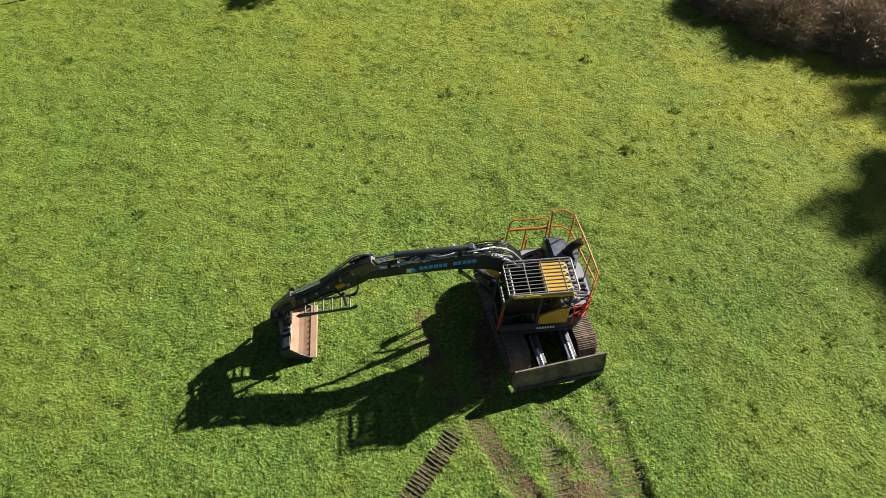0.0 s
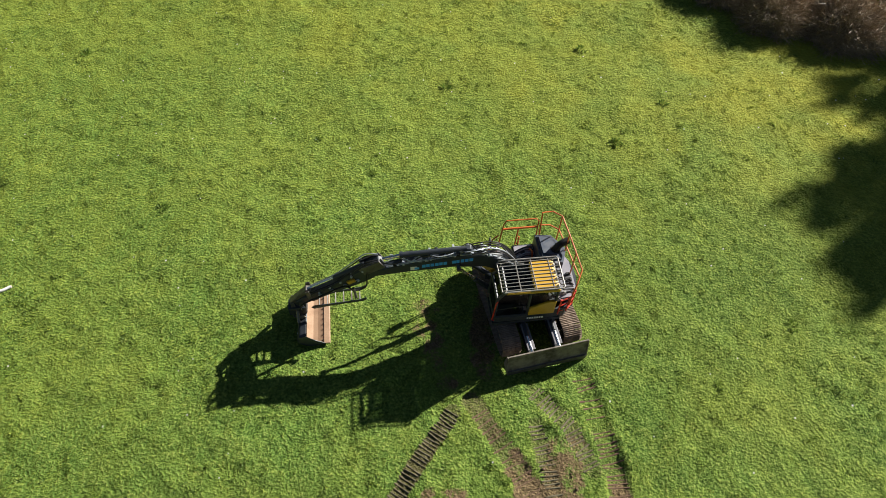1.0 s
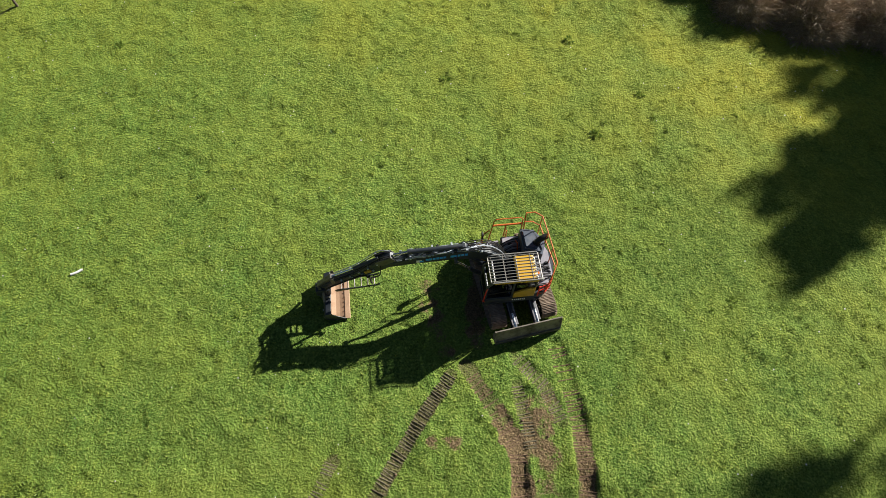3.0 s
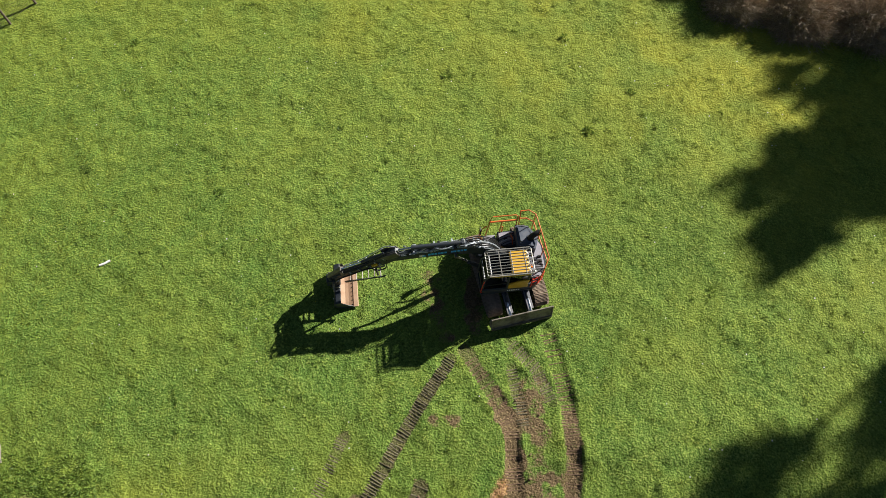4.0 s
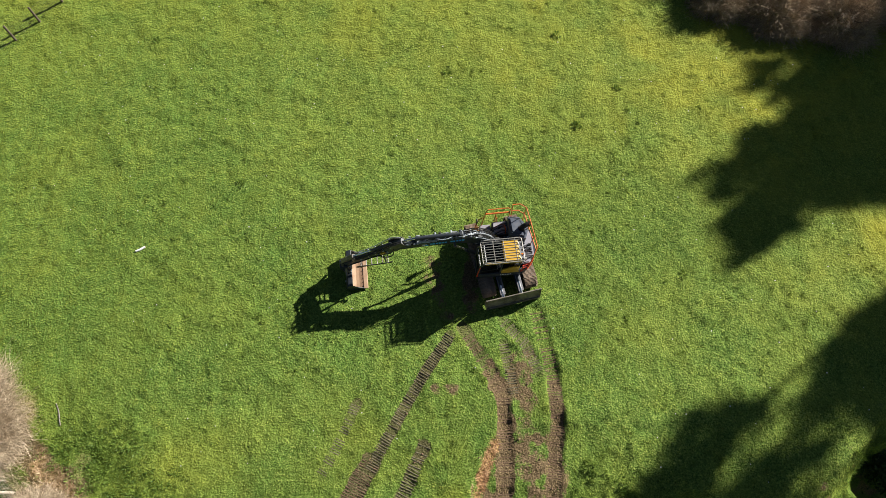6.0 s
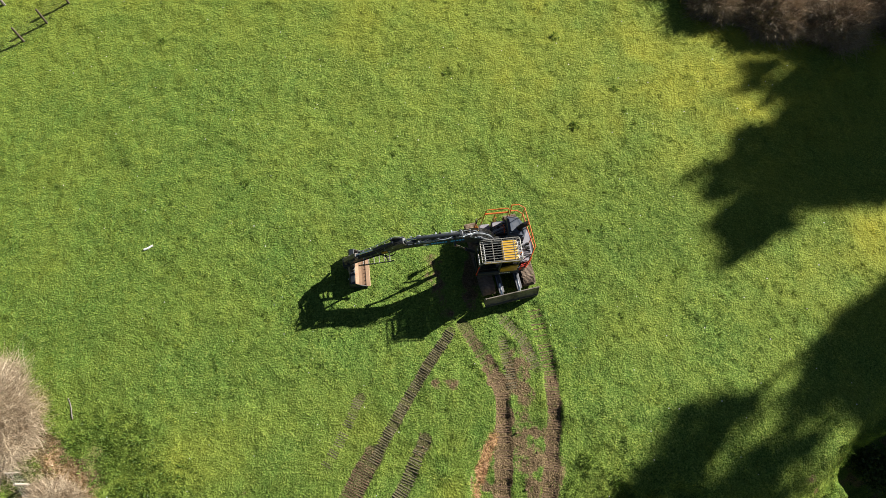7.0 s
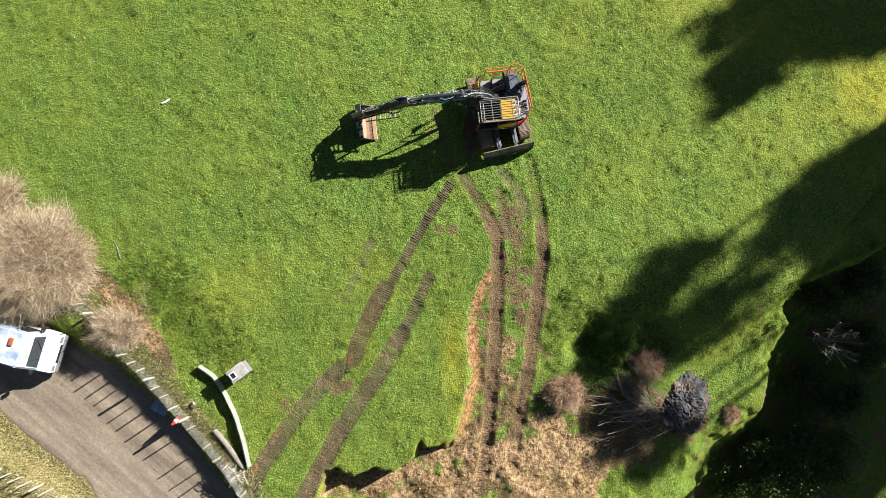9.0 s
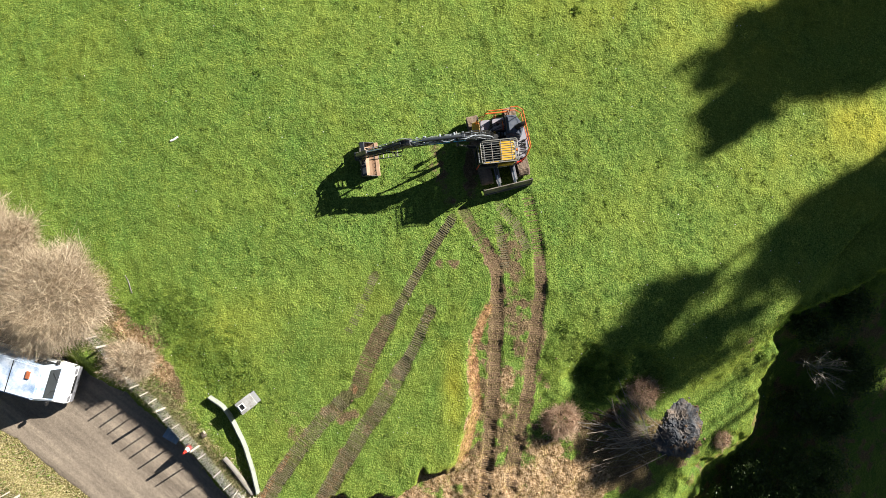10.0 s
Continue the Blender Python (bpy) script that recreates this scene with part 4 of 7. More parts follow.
    for dz in (0.0, 0.3, 0.6):
        bm = B()
        tube(bm, [(-0.70, 1.22, 1.45 + dz), (-1.0, 1.14, 1.45 + dz), (-1.22, 0.92, 1.45 + dz)], 0.024, 8)
        o("tail_guard_bar", bm, M_RED)
    bm = B()
    for p in ((-0.70, 1.22), (-0.98, 1.14), (-1.2, 0.94)):
        tube(bm, [(p[0], p[1], 1.3), (p[0], p[1], 2.1)], 0.024, 8)
    o("tail_guard_post", bm, M_RED)
    # mirror on its arm at the front right corner
    bm = B()
    tube(bm, [(1.0, -1.05, 1.45), (1.12, -1.12, 1.9), (1.10, -1.14, 2.02)], 0.016, 8)
    arm = o("mirror_arm", bm, M_ORANGE)
    bm = B()
    box(bm, (1.05, -1.26, 1.86), (1.11, -1.06, 2.16), 0.025)
    o("mirror_head", bm, M_BLACK, arm)

    # cab
    y0, y1 = 0.28, 1.235
    bm = B()
    box(bm, (-0.58, y0, 1.12), (1.28, y1, 1.42), 0.03)
    cab = o("cab", bm, M_CHAR, None, "dark cab with yellow door panel")
    bm = B()
    for a, b in (((1.30, 1.40), (1.26, 2.42)), ((1.26, 2.42), (1.02, 2.78)), ((-0.53, 1.40), (-0.53, 2.75)), ((0.28, 1.40), (0.28, 2.75))):
        for yy in (y0 + 0.03, y1 - 0.035):
            rod(bm, (a[0], yy, a[1]), (b[0], yy, b[1]), 0.045, 8)
    for xx, zz in ((1.26, 2.42), (-0.53, 2.72), (1.02, 2.76)):
        rod(bm, (xx, y0 + 0.03, zz), (xx, y1 - 0.035, zz), 0.045, 8)
    for yy in (y0 + 0.03, y1 - 0.035):
        rod(bm, (-0.53, yy, 2.74), (1.02, yy, 2.76), 0.05, 8)
        rod(bm, (-0.53, yy, 1.42), (1.30, yy, 1.42), 0.05, 8)
    o("cab_frame", bm, M_CHAR, cab)
    bm = B()
    prism(bm, [(-0.52, 2.74), (-0.52, 2.84), (-0.45, 2.88), (0.22, 2.88), (0.22, 2.76)], y0, y1, 0.02)
    o("roof", bm, M_YELLOW, cab, "yellow cab roof panel")
    bm = B()
    prism(bm, [(-0.55, 2.66), (-0.55, 2.78), (1.00, 2.80), (1.04, 2.72)], y1 - 0.03, y1 + 0.04, 0.012)
    o("roof_edge", bm, M_YELLOW, cab)
    # roof window, side glass, front glass
    for nm, pts in (("roof_window", [(0.24, y0 + 0.06, 2.80), (0.24, y1 - 0.06, 2.80), (0.98, y1 - 0.06, 2.79), (0.98, y0 + 0.06, 2.79)]),
                    ("front_window", [(1.29, y0 + 0.06, 1.48), (1.29, y1 - 0.06, 1.48), (1.25, y1 - 0.06, 2.40), (1.25, y0 + 0.06, 2.40)]),
                    ("upper_window", [(1.24, y0 + 0.06, 2.44), (1.24, y1 - 0.06, 2.44), (1.03, y1 - 0.06, 2.75), (1.03, y0 + 0.06, 2.75)]),
                    ("door_window", [(0.33, y1 - 0.02, 1.48), (1.24, y1 - 0.02, 1.48), (1.20, y1 - 0.02, 2.40), (1.0, y1 - 0.02, 2.70), (0.33, y1 - 0.02, 2.70)]),
                    ("rear_side_window", [(-0.48, y1 - 0.02, 2.12), (0.22, y1 - 0.02, 1.86), (0.22, y1 - 0.02, 2.70), (-0.48, y1 - 0.02, 2.70)]),
                    ("boom_side_window", [(-0.48, y0 + 0.02, 1.48), (1.2, y0 + 0.02, 1.48), (1.18, y0 + 0.02, 2.40), (1.0, y0 + 0.02, 2.70), (-0.48, y0 + 0.02, 2.70)]),
                    ("rear_window", [(-0.55, y0 + 0.06, 2.0), (-0.55, y1 - 0.06, 2.0), (-0.55, y1 - 0.06, 2.66), (-0.55, y0 + 0.06, 2.66)])):
        bm = B()
        bm.faces.new([bm.verts.new(p) for p in pts])
        r = bmesh.ops.solidify(bm, geom=bm.faces[:], thickness=0.008)
        pane = o(nm, bm, M_GLASS, cab, "tinted cab window")
        pane.visible_shadow = nm not in ("roof_window", "upper_window")
    bm = B()
    prism(bm, [(-0.55, 1.44), (0.24, 1.44), (0.24, 1.80), (-0.02, 1.96), (-0.30, 2.10), (-0.55, 2.10)], y1 - 0.05, y1 + 0.03, 0.012)
    yp = o("side_panel", bm, M_YELLOW, cab, "yellow panel behind the door")
    bm = B()
    prism(bm, [(0.27, 1.18), (1.26, 1.18), (1.28, 1.44), (0.27, 1.44)], y1 - 0.02, y1 + 0.03, 0.012)
    door = o("cab_door", bm, M_CHAR, cab)
    bm = B()
    rod(bm, (0.30, y1 - 0.01, 1.98), (1.24, y1 - 0.01, 1.86), 0.02, 8)
    o("window_rail", bm, M_BLACK, door)
    bm = B()
    tube(bm, [(1.30, y1 + 0.02, 1.30), (1.36, y1 + 0.05, 1.40), (1.30, y1 + 0.05, 2.25), (1.25, y1, 2.35)], 0.02, 8)
    o("grab_handle", bm, M_RED, door, "red grab handle")
    # lettering blocks in place of the type code
    for k in range(7):
        bm = B()
        box(bm, (0.26 - k * 0.075, y1 + 0.03, 1.22), (0.21 - k * 0.075, y1 + 0.036, 1.32))
        o("type_mark", bm, M_WHITE, cab)
    # inside: floor, seat, console
    bm = B()
    box(bm, (-0.28, 0.50, 1.45), (0.22, 1.0, 1.68), 0.06)
    box(bm, (-0.36, 0.50, 1.62), (-0.20, 1.0, 2.25), 0.06)
    o("operator_seat", bm, M_BLACK, cab)
    for yy in (0.42, 1.08):
        bm = B()
        box(bm, (-0.15, yy - 0.07, 1.44), (0.40, yy + 0.07, 1.80), 0.03)
        o("control_console", bm, M_BLACK, cab)
    # roof guard: frame and bars
    bm = B()
    gz = 2.90
    tube(bm, [(1.16, y0 - 0.06, gz - 0.06), (1.10, y0 - 0.10, gz), (-0.62, y0 - 0.10, gz), (-0.66, y0 - 0.04, gz), (-0.66, y1 + 0.0, gz), (-0.62, y1 + 0.06, gz), (1.10, y1 + 0.06, gz), (1.16, y1, gz - 0.06)], 0.023, 8, True)
    guard = o("roof_guard", bm, M_GUARD, cab, "pale steel bars over the cab roof")
    for k in range(9):
        bm = B()
        yy = y0 - 0.02 + k * (y1 - y0 + 0.0) / 8
        tube(bm, [(1.13, yy, gz - 0.02), (-0.65, yy, gz)], 0.012, 6)
        o("guard_bar", bm, M_GUARD, guard)
    for xx in (0.62, 0.16, -0.36):
        bm = B()
        tube(bm, [(xx, y0 - 0.10, gz - 0.02), (xx, y1 + 0.06, gz - 0.02)], 0.016, 6)
        o("guard_crossbar", bm, M_GUARD, guard)
    for xx in (1.05, -0.5):
        for yy in (y0, y1):
            bm = B()
            tube(bm, [(xx, yy, 2.74), (xx, yy, gz)], 0.02, 6)
            o("guard_leg", bm, M_GUARD, guard)
    for k in range(4):
        bm = B()
        rod(bm, (-0.58, y0 + 0.14 + 0.24 * k, 2.90), (-0.58, y0 + 0.14 + 0.24 * k, 2.95), 0.045, 12)
        o("work_light", bm, M_GREYPL, guard)

    # boom
    bm = B()
    low = [(0.18, 1.50), (0.75, 2.02), (1.45, 2.44), (2.4, 2.56), (3.8, 2.50), (4.78, 2.40)]
    high = [(4.96, 2.48), (4.92, 2.66), (4.6, 2.74), (3.6, 2.94), (2.3, 3.10), (1.55, 3.06), (0.95, 2.72), (0.40, 2.05), (0.05, 1.72), (0.05, 1.55)]
    prism(bm, low + high, -0.25, 0.04, 0.03)
    boom = o("boom", bm, M_CHAR, None, "charcoal boom with blue lettering")
    bc_y = -0.11
    bm = B()
    prism(bm, [(1.75, 3.05), (2.25, 3.05), (2.05, 3.34), (1.92, 3.34)], -0.2, -0.02, 0.01)
    o("cylinder_lug", bm, M_CHAR, boom)
    bm = B()
    rod(bm, (2.0, bc_y, 3.26), (3.95, bc_y, 3.20), 0.085, 16)
    rod(bm, (3.90, bc_y, 3.20), (4.0, bc_y, 3.20), 0.10, 16)
    ac = o("arm_cylinder", bm, M_CHAR)
    bm = B()
    rod(bm, (3.95, bc_y, 3.20), (4.50, bc_y, 3.08), 0.05, 14)
    o("piston_rod", bm, M_CHROME, ac, "bright chrome piston rod")
    for sy in (0.17, -0.39):
        bm = B()
        rod(bm, (1.02, sy, 1.16), (1.75, sy, 2.02), 0.085, 16)
        lc = o("boom_cylinder", bm, M_CHAR)
        bm = B()
        rod(bm, (1.75, sy, 2.02), (2.28, sy, 2.66), 0.05, 14)
        o("piston_rod", bm, M_CHROME, lc, "bright chrome piston rod")
    bm = B()
    rod(bm, (2.28, -0.48, 2.68), (2.28, 0.26, 2.68), 0.06, 14)
    o("boom_pin", bm, M_STEEL, boom)
    # hard lines and hoses along the top of the boom
    for k, yy in enumerate((0.035, -0.005, -0.245, -0.285)):
        bm = B()
        tube(bm, [(0.55, yy, 2.35), (0.95, yy, 2.80), (1.5, yy, 3.12), (2.3, yy, 3.15), (3.6, yy, 2.99), (4.4, yy, 2.82)], 0.012, 6)
        o("hydraulic_line", bm, M_GLINT_TUBE, boom)
    for k in range(6):
        bm = B()
        yy = -0.32 + 0.08 * k
        tube(bm, curve_pts([(0.3, yy, 1.9), (0.55, yy - 0.02, 2.55), (1.0, yy, 3.10 + 0.03 * (k % 3)), (1.45, yy, 3.22), (1.9, yy * 0.9, 3.2)]), 0.021, 6)
        o("boom_hose", bm, M_GLINT_TUBE if k == 3 else M_HOSE, boom)
    # looser hoses that wander along the boom, with bright end fittings
    rs = np.random.RandomState(21)
    for k in range(9):
        x0 = 0.7 + 0.38 * k
        x1 = x0 + rs.uniform(0.7, 1.5)
        pts = []
        for q in range(5):
            xx = x0 + (x1 - x0) * q / 4
            zz = float(np.interp(xx, [0.4, 0.95, 1.55, 2.3, 3.6, 4.6], [2.2, 2.78, 3.10, 3.14, 2.98, 2.78]))
            pts.append((xx, -0.11 + rs.uniform(-0.24, 0.24), zz + 0.05 + 0.10 * math.sin(math.pi * q / 4) + rs.uniform(0, 0.03)))
        bm = B()
        tube(bm, curve_pts(pts, 5), 0.016, 6)
        hs = o("boom_hose", bm, M_GLINT_TUBE if k % 3 == 1 else M_HOSE, boom)
        for e, f2 in ((0, 1), (-1, -2)):
            bm = B()
            p, q = Vector(pts[e]), Vector(pts[f2])
            rod(bm, p, p + (q - p).normalized() * 0.09, 0.030, 8)
            o("hose_fitting", bm, M_GLINT_TUBE, hs)
    # clamps and clips in highlight colour, added as small glints along the boom
    for xx, zz in ((1.55, 3.13), (2.4, 3.15), (3.1, 3.07), (3.9, 2.94)):
        bm = B()
        box(bm, (xx - 0.03, -0.36, zz - 0.02), (xx + 0.03, 0.08, zz + 0.03), 0.006)
        o("line_clamp", bm, M_GLINT_TUBE, boom)
    for k in range(11):
        xx = 1.05 + 0.31 * k
        zz = float(np.interp(xx, [0.4, 0.95, 1.55, 2.3, 3.6, 4.6], [2.2, 2.78, 3.10, 3.14, 2.98, 2.78]))
        bm = B()
        yy = (-0.30, 0.05, -0.20)[k % 3]
        box(bm, (xx - 0.05, yy - 0.035, zz), (xx + 0.05, yy + 0.035, zz + 0.07), 0.01)
        rod(bm, (xx, yy, zz + 0.06), (xx, yy, zz + 0.11), 0.02, 8)
        o("pipe_clip", bm, M_GLINT_TUBE if k % 2 else M_BLACK, boom)
    # firm's lettering on the boom as plain blocks
    bm = B()
    box(bm, (3.50, 0.04, 2.60), (3.70, 0.046, 2.76))
    o("emblem", bm, M_WHITE, boom, "small white and blue emblem")
    bm = B()
    box(bm, (3.44, 0.046, 2.62), (3.58, 0.052, 2.72))
    o("emblem_block", bm, M_BLUE, boom)
    for k, w in enumerate((0.11, 0.10, 0.10, 0.11, 0.10, 0.10, 0.0, 0.12, 0.09, 0.10, 0.10, 0.11)):
        if w:
            bm = B()
            x0 = 3.36 - k * 0.128
            box(bm, (x0 - w, 0.04, 2.68 + 0.012 * k), (x0, 0.046, 2.82 + 0.012 * k))
            o("letter_block", bm, M_BLUE, boom)

    # stick (arm)
    pv, en = Vector((4.80, 0, 2.55)), Vector((7.22, 0, 1.24))
    dv = (en - pv).normalized()
    ang = math.atan2(-dv.z, dv.x)
    ms = Matrix.Translation((pv.x, bc_y, pv.z)) @ Matrix.Rotation(ang, 4, "Y")      # local x down the stick
    L = (en - pv).length

    def s(name, bm, material, parent=None, label="", sm=False):
        bmesh.ops.transform(bm, matrix=ms, verts=bm.verts)
        return o(name, bm, material, parent, label, sm)

    bm = B()
    prism(bm, [(-0.50, 0.22), (-0.42, 0.40), (-0.20, 0.42), (0.10, 0.36), (0.6, 0.30), (2.2, 0.16), (L, 0.12), (L + 0.10, 0.0), (L, -0.12), (2.0, -0.16), (0.5, -0.22), (0.1, -0.20), (-0.2, -0.06)], -0.14, 0.14, 0.02)
    stick = s("stick", bm, M_CHAR, None, "charcoal stick arm with hoses")
    bm = B()
    for yy in (-0.17, 0.15):
        box(bm, (-0.48, yy, 0.12), (0.22, yy + 0.03, 0.46), 0.008)
    s("stick_bracket", bm, M_STEEL, stick)
    bm = B()
    rod(bm, (0.05, 0, 0.42), (1.15, 0, 0.36), 0.075, 16)
    bcyl = s("bucket_cylinder", bm, M_CHAR)
    bm = B()
    rod(bm, (1.15, 0, 0.36), (2.18, 0, 0.34), 0.045, 14)
    s("piston_rod", bm, M_CHROME, bcyl, "bright chrome piston rod")
    for yy in (-0.19, 0.16):
        bm = B()
        prism(bm, [(L - 0.55, 0.02), (L - 0.44, 0.02), (L - 0.58, 0.42), (L - 0.72, 0.40)], yy, yy + 0.03, 0.006)
        s("linkage_bar", bm, M_STEEL, stick)
    bm = B()
    prism(bm, [(L - 0.72, 0.30), (L - 0.60, 0.42), (L + 0.22, 0.14), (L + 0.24, 0.0), (L + 0.12, 0.02)], -0.10, 0.10, 0.02)
    s("linkage_rod", bm, M_STEEL, stick)
    for k, yy in enumerate((-0.12, -0.07, 0.07, 0.12)):
        bm = B()
        tube(bm, curve_pts([(-0.45, yy, 0.44), (-0.1, yy * 1.6, 0.58), (0.4, yy * 1.6, 0.46), (1.2, yy * 1.5, 0.26), (2.1, yy * 1.4, 0.22)]), 0.02, 6)
        s("stick_hose", bm, M_GLINT_TUBE if k == 0 else M_HOSE, stick)
    for k in range(5):
        bm = B()
        xx = 0.15 + 0.42 * k
        box(bm, (xx, -0.20, 0.30 - 0.05 * k), (xx + 0.05, 0.20, 0.36 - 0.05 * k), 0.008)
        s("hose_clamp", bm, M_GLINT_TUBE, stick)
    for k, yy in enumerate((0.20, 0.23)):
        bm = B()
        tube(bm, curve_pts([(0.1, yy, 0.2), (0.5, yy, -0.35), (0.9, yy, -0.30), (1.0, yy, 0.05), (1.9, yy, 0.02), (L - 0.1, yy, -0.05), (L + 0.1, yy, -0.4)]), 0.017, 6)
        s("side_hose", bm, M_BLACK, stick)
    # thumb: two long plates with cross rungs, folded level under the stick
    bm = B()
    for yy in (0.20, -0.24):
        prism(bm, [(5.08, 1.50), (5.16, 1.40), (5.60, 1.35), (6.20, 1.28), (6.72, 1.18), (6.80, 1.26), (6.70, 1.34), (6.20, 1.38), (5.60, 1.44), (5.24, 1.49), (5.10, 1.58)], yy, yy + 0.03, 0.005)
    thumb = o("thumb", bm, M_CHAR, stick, "folded thumb with cross rungs")
    for k in range(6):
        bm = B()
        x = 5.30 + 0.25 * k
        rod(bm, (x, -0.22, 1.43 - 0.10 * (x - 5.3)), (x, 0.21, 1.43 - 0.10 * (x - 5.3)), 0.022, 8)
        o("thumb_rung", bm, M_STEEL, thumb)
    bm = B()
    rod(bm, (5.45, 0.10, 1.98), (5.40, 0.14, 1.50), 0.045, 10)
    o("thumb_cylinder", bm, M_STEEL, thumb)
    for k in range(4):
        bm = B()
        f = 0.5 + 0.45 * k
        box(bm, (f, 0.14, -0.06), (f + 0.10, 0.17, 0.05), 0.008)
        rod(bm, (f + 0.05, 0.15, 0.0), (f + 0.05, 0.21, 0.0), 0.022, 8)
        s("stick_fitting", bm, M_GLINT_TUBE, stick)
    bm = B()
    box(bm, (0.60, 0.14, 0.02), (0.85, 0.20, 0.16), 0.01)
    s("yellow_tag", bm, M_YELLOW, stick)

    # tilt hitch and bucket; x still along the boom
    bx, bz = en.x, en.z
    bm = B()
    box(bm, (bx - 0.22, bc_y - 0.20, 0.66), (bx + 0.34, bc_y + 0.20, 1.06), 0.05)
    rod(bm, (bx + 0.06, bc_y, 0.50), (bx + 0.06, bc_y, 0.72), 0.24, 20)
    hitch = o("tilt_hitch", bm, M_CHAR, None, "black tilting bucket hitch")
    for sx in (-0.1, 0.16):
        for yy in (-0.15, 0.12):
            bm = B()
            prism(bm, [(bx + sx - 0.06, 0.98), (bx + sx + 0.08, 0.98), (bx + sx + 0.06, 1.30), (bx + sx - 0.04, 1.30)], bc_y + yy, bc_y + yy + 0.03, 0.006)
            o("hitch_lug", bm, M_STEEL, hitch)
    for yy in (-0.36, 0.36):
        bm = B()
        rod(bm, (bx + 0.06, bc_y + yy * 0.5, 0.92), (bx + 0.06, bc_y + yy * 1.25, 0.62), 0.055, 12)
        o("tilt_cylinder", bm, M_STEEL, hitch)
    # bucket shell: an open trough with its mouth towards the machine
    W2 = 0.89
    yb = bc_y + 0.10
    shell = [(bx - 0.72, 0.12), (bx - 0.46, 0.045), (bx - 0.30, 0.03), (bx - 0.10, 0.08), (bx + 0.08, 0.22), (bx + 0.13, 0.42), (bx + 0.05, 0.60), (bx - 0.16, 0.66)]
    inner = [(x - (0.03 if i > 3 else 0.0), z + (0.03 if i < 5 else -0.03)) for i, (x, z) in enumerate(shell)]
    bm = B()
    prism(bm, shell[:3] + inner[:3][::-1], yb - W2, yb + W2)
    bucket = o("bucket", bm, M_BUCKET, None, "wide clay-worn digging bucket")
    bm = B()
    prism(bm, shell[2:] + inner[2:][::-1], yb - W2, yb + W2)
    o("bucket_back", bm, M_CHAR, bucket, "dark painted back of the bucket")
    bm = B()
    face = inner[2:7]
    prism(bm, face + [(x - 0.014, z + (0.014 if i < 3 else -0.004)) for i, (x, z) in enumerate(face)][::-1], yb - W2 + 0.03, yb + W2 - 0.03)
    o("bucket_lining", bm, M_BUCKET, bucket, "clay-rubbed inside of the bucket")
    for yy in (yb - W2 - 0.012, yb + W2 - 0.012):
        bm = B()
        prism(bm, [(bx - 0.74, 0.11), *shell[1:], (bx - 0.22, 0.58), (bx - 0.42, 0.36)], yy, yy + 0.026, 0.005)
        o("side_plate", bm, M_CHAR, bucket)
    bm = B()
    prism(bm, [(bx - 0.86, 0.125), (bx - 0.84, 0.155), (bx - 0.66, 0.150), (bx - 0.66, 0.105)], yb - W2 - 0.01, yb + W2 + 0.01, 0.004)
    o("cutting_edge", bm, M_BUCKET, bucket)
    for k in range(9):
        bm = B()
        yy = yb - W2 + 0.12 + k * (2 * W2 - 0.24) / 8
        rod(bm, (bx - 0.64, yy, 0.118), (bx - 0.64, yy, 0.146), 0.024, 8)
        o("edge_bolt", bm, M_BLACK, bucket)
    for yy in (-0.22, 0.20):
        bm = B()
        prism(bm, [(bx - 0.20, 0.62), (bx + 0.10, 0.56), (bx + 0.16, 0.80), (bx - 0.12, 0.80)], yb + yy, yb + yy + 0.03, 0.006)
        o("bucket_ear", bm, M_BLADE, bucket)
    return root


excavator()


# ---- vegetation ----
RS = np.random.RandomState(11)


def soup(name, verts, faces, material, parent=None):
    """One mesh from arrays of corners and of triangles or quads."""
    me = bpy.data.meshes.new(name)
    faces = np.asarray(faces, np.int32)
    n = faces.shape[1]
    me.vertices.add(len(verts))
    me.vertices.foreach_set("co", np.asarray(verts, np.float32).ravel())
    me.loops.add(faces.size)
    me.loops.foreach_set("vertex_index", faces.ravel())
    me.polygons.add(len(faces))
    me.polygons.foreach_set("loop_start", np.arange(0, faces.size, n, dtype=np.int32))
    me.update(calc_edges=True)
    me.materials.append(material)
    ob = new(name, me)
    if parent is not None:
        ob.parent = parent
    return ob


def unit(v):
    return v / np.maximum(np.linalg.norm(v, axis=-1, keepdims=True), 1e-9)


def blades(base, way, width):
    """Pointed single-triangle blades: foot, way with its length, width."""
    side = unit(np.cross(way, RS.normal(size=way.shape))) * width[:, None] / 2
    v = np.stack([base - side, base + side, base + way], 1).reshape(-1, 3)
    return v, np.arange(len(v)).reshape(-1, 3)


def leaves(base, way, width):
    """Four-cornered leaves."""
    side = unit(np.cross(way, RS.normal(size=way.shape))) * width[:, None] / 2
    v = np.stack([base, base + way * 0.5 - side, base + way, base + way * 0.5 + side], 1).reshape(-1, 3)
    return v, np.arange(len(v)).reshape(-1, 4)


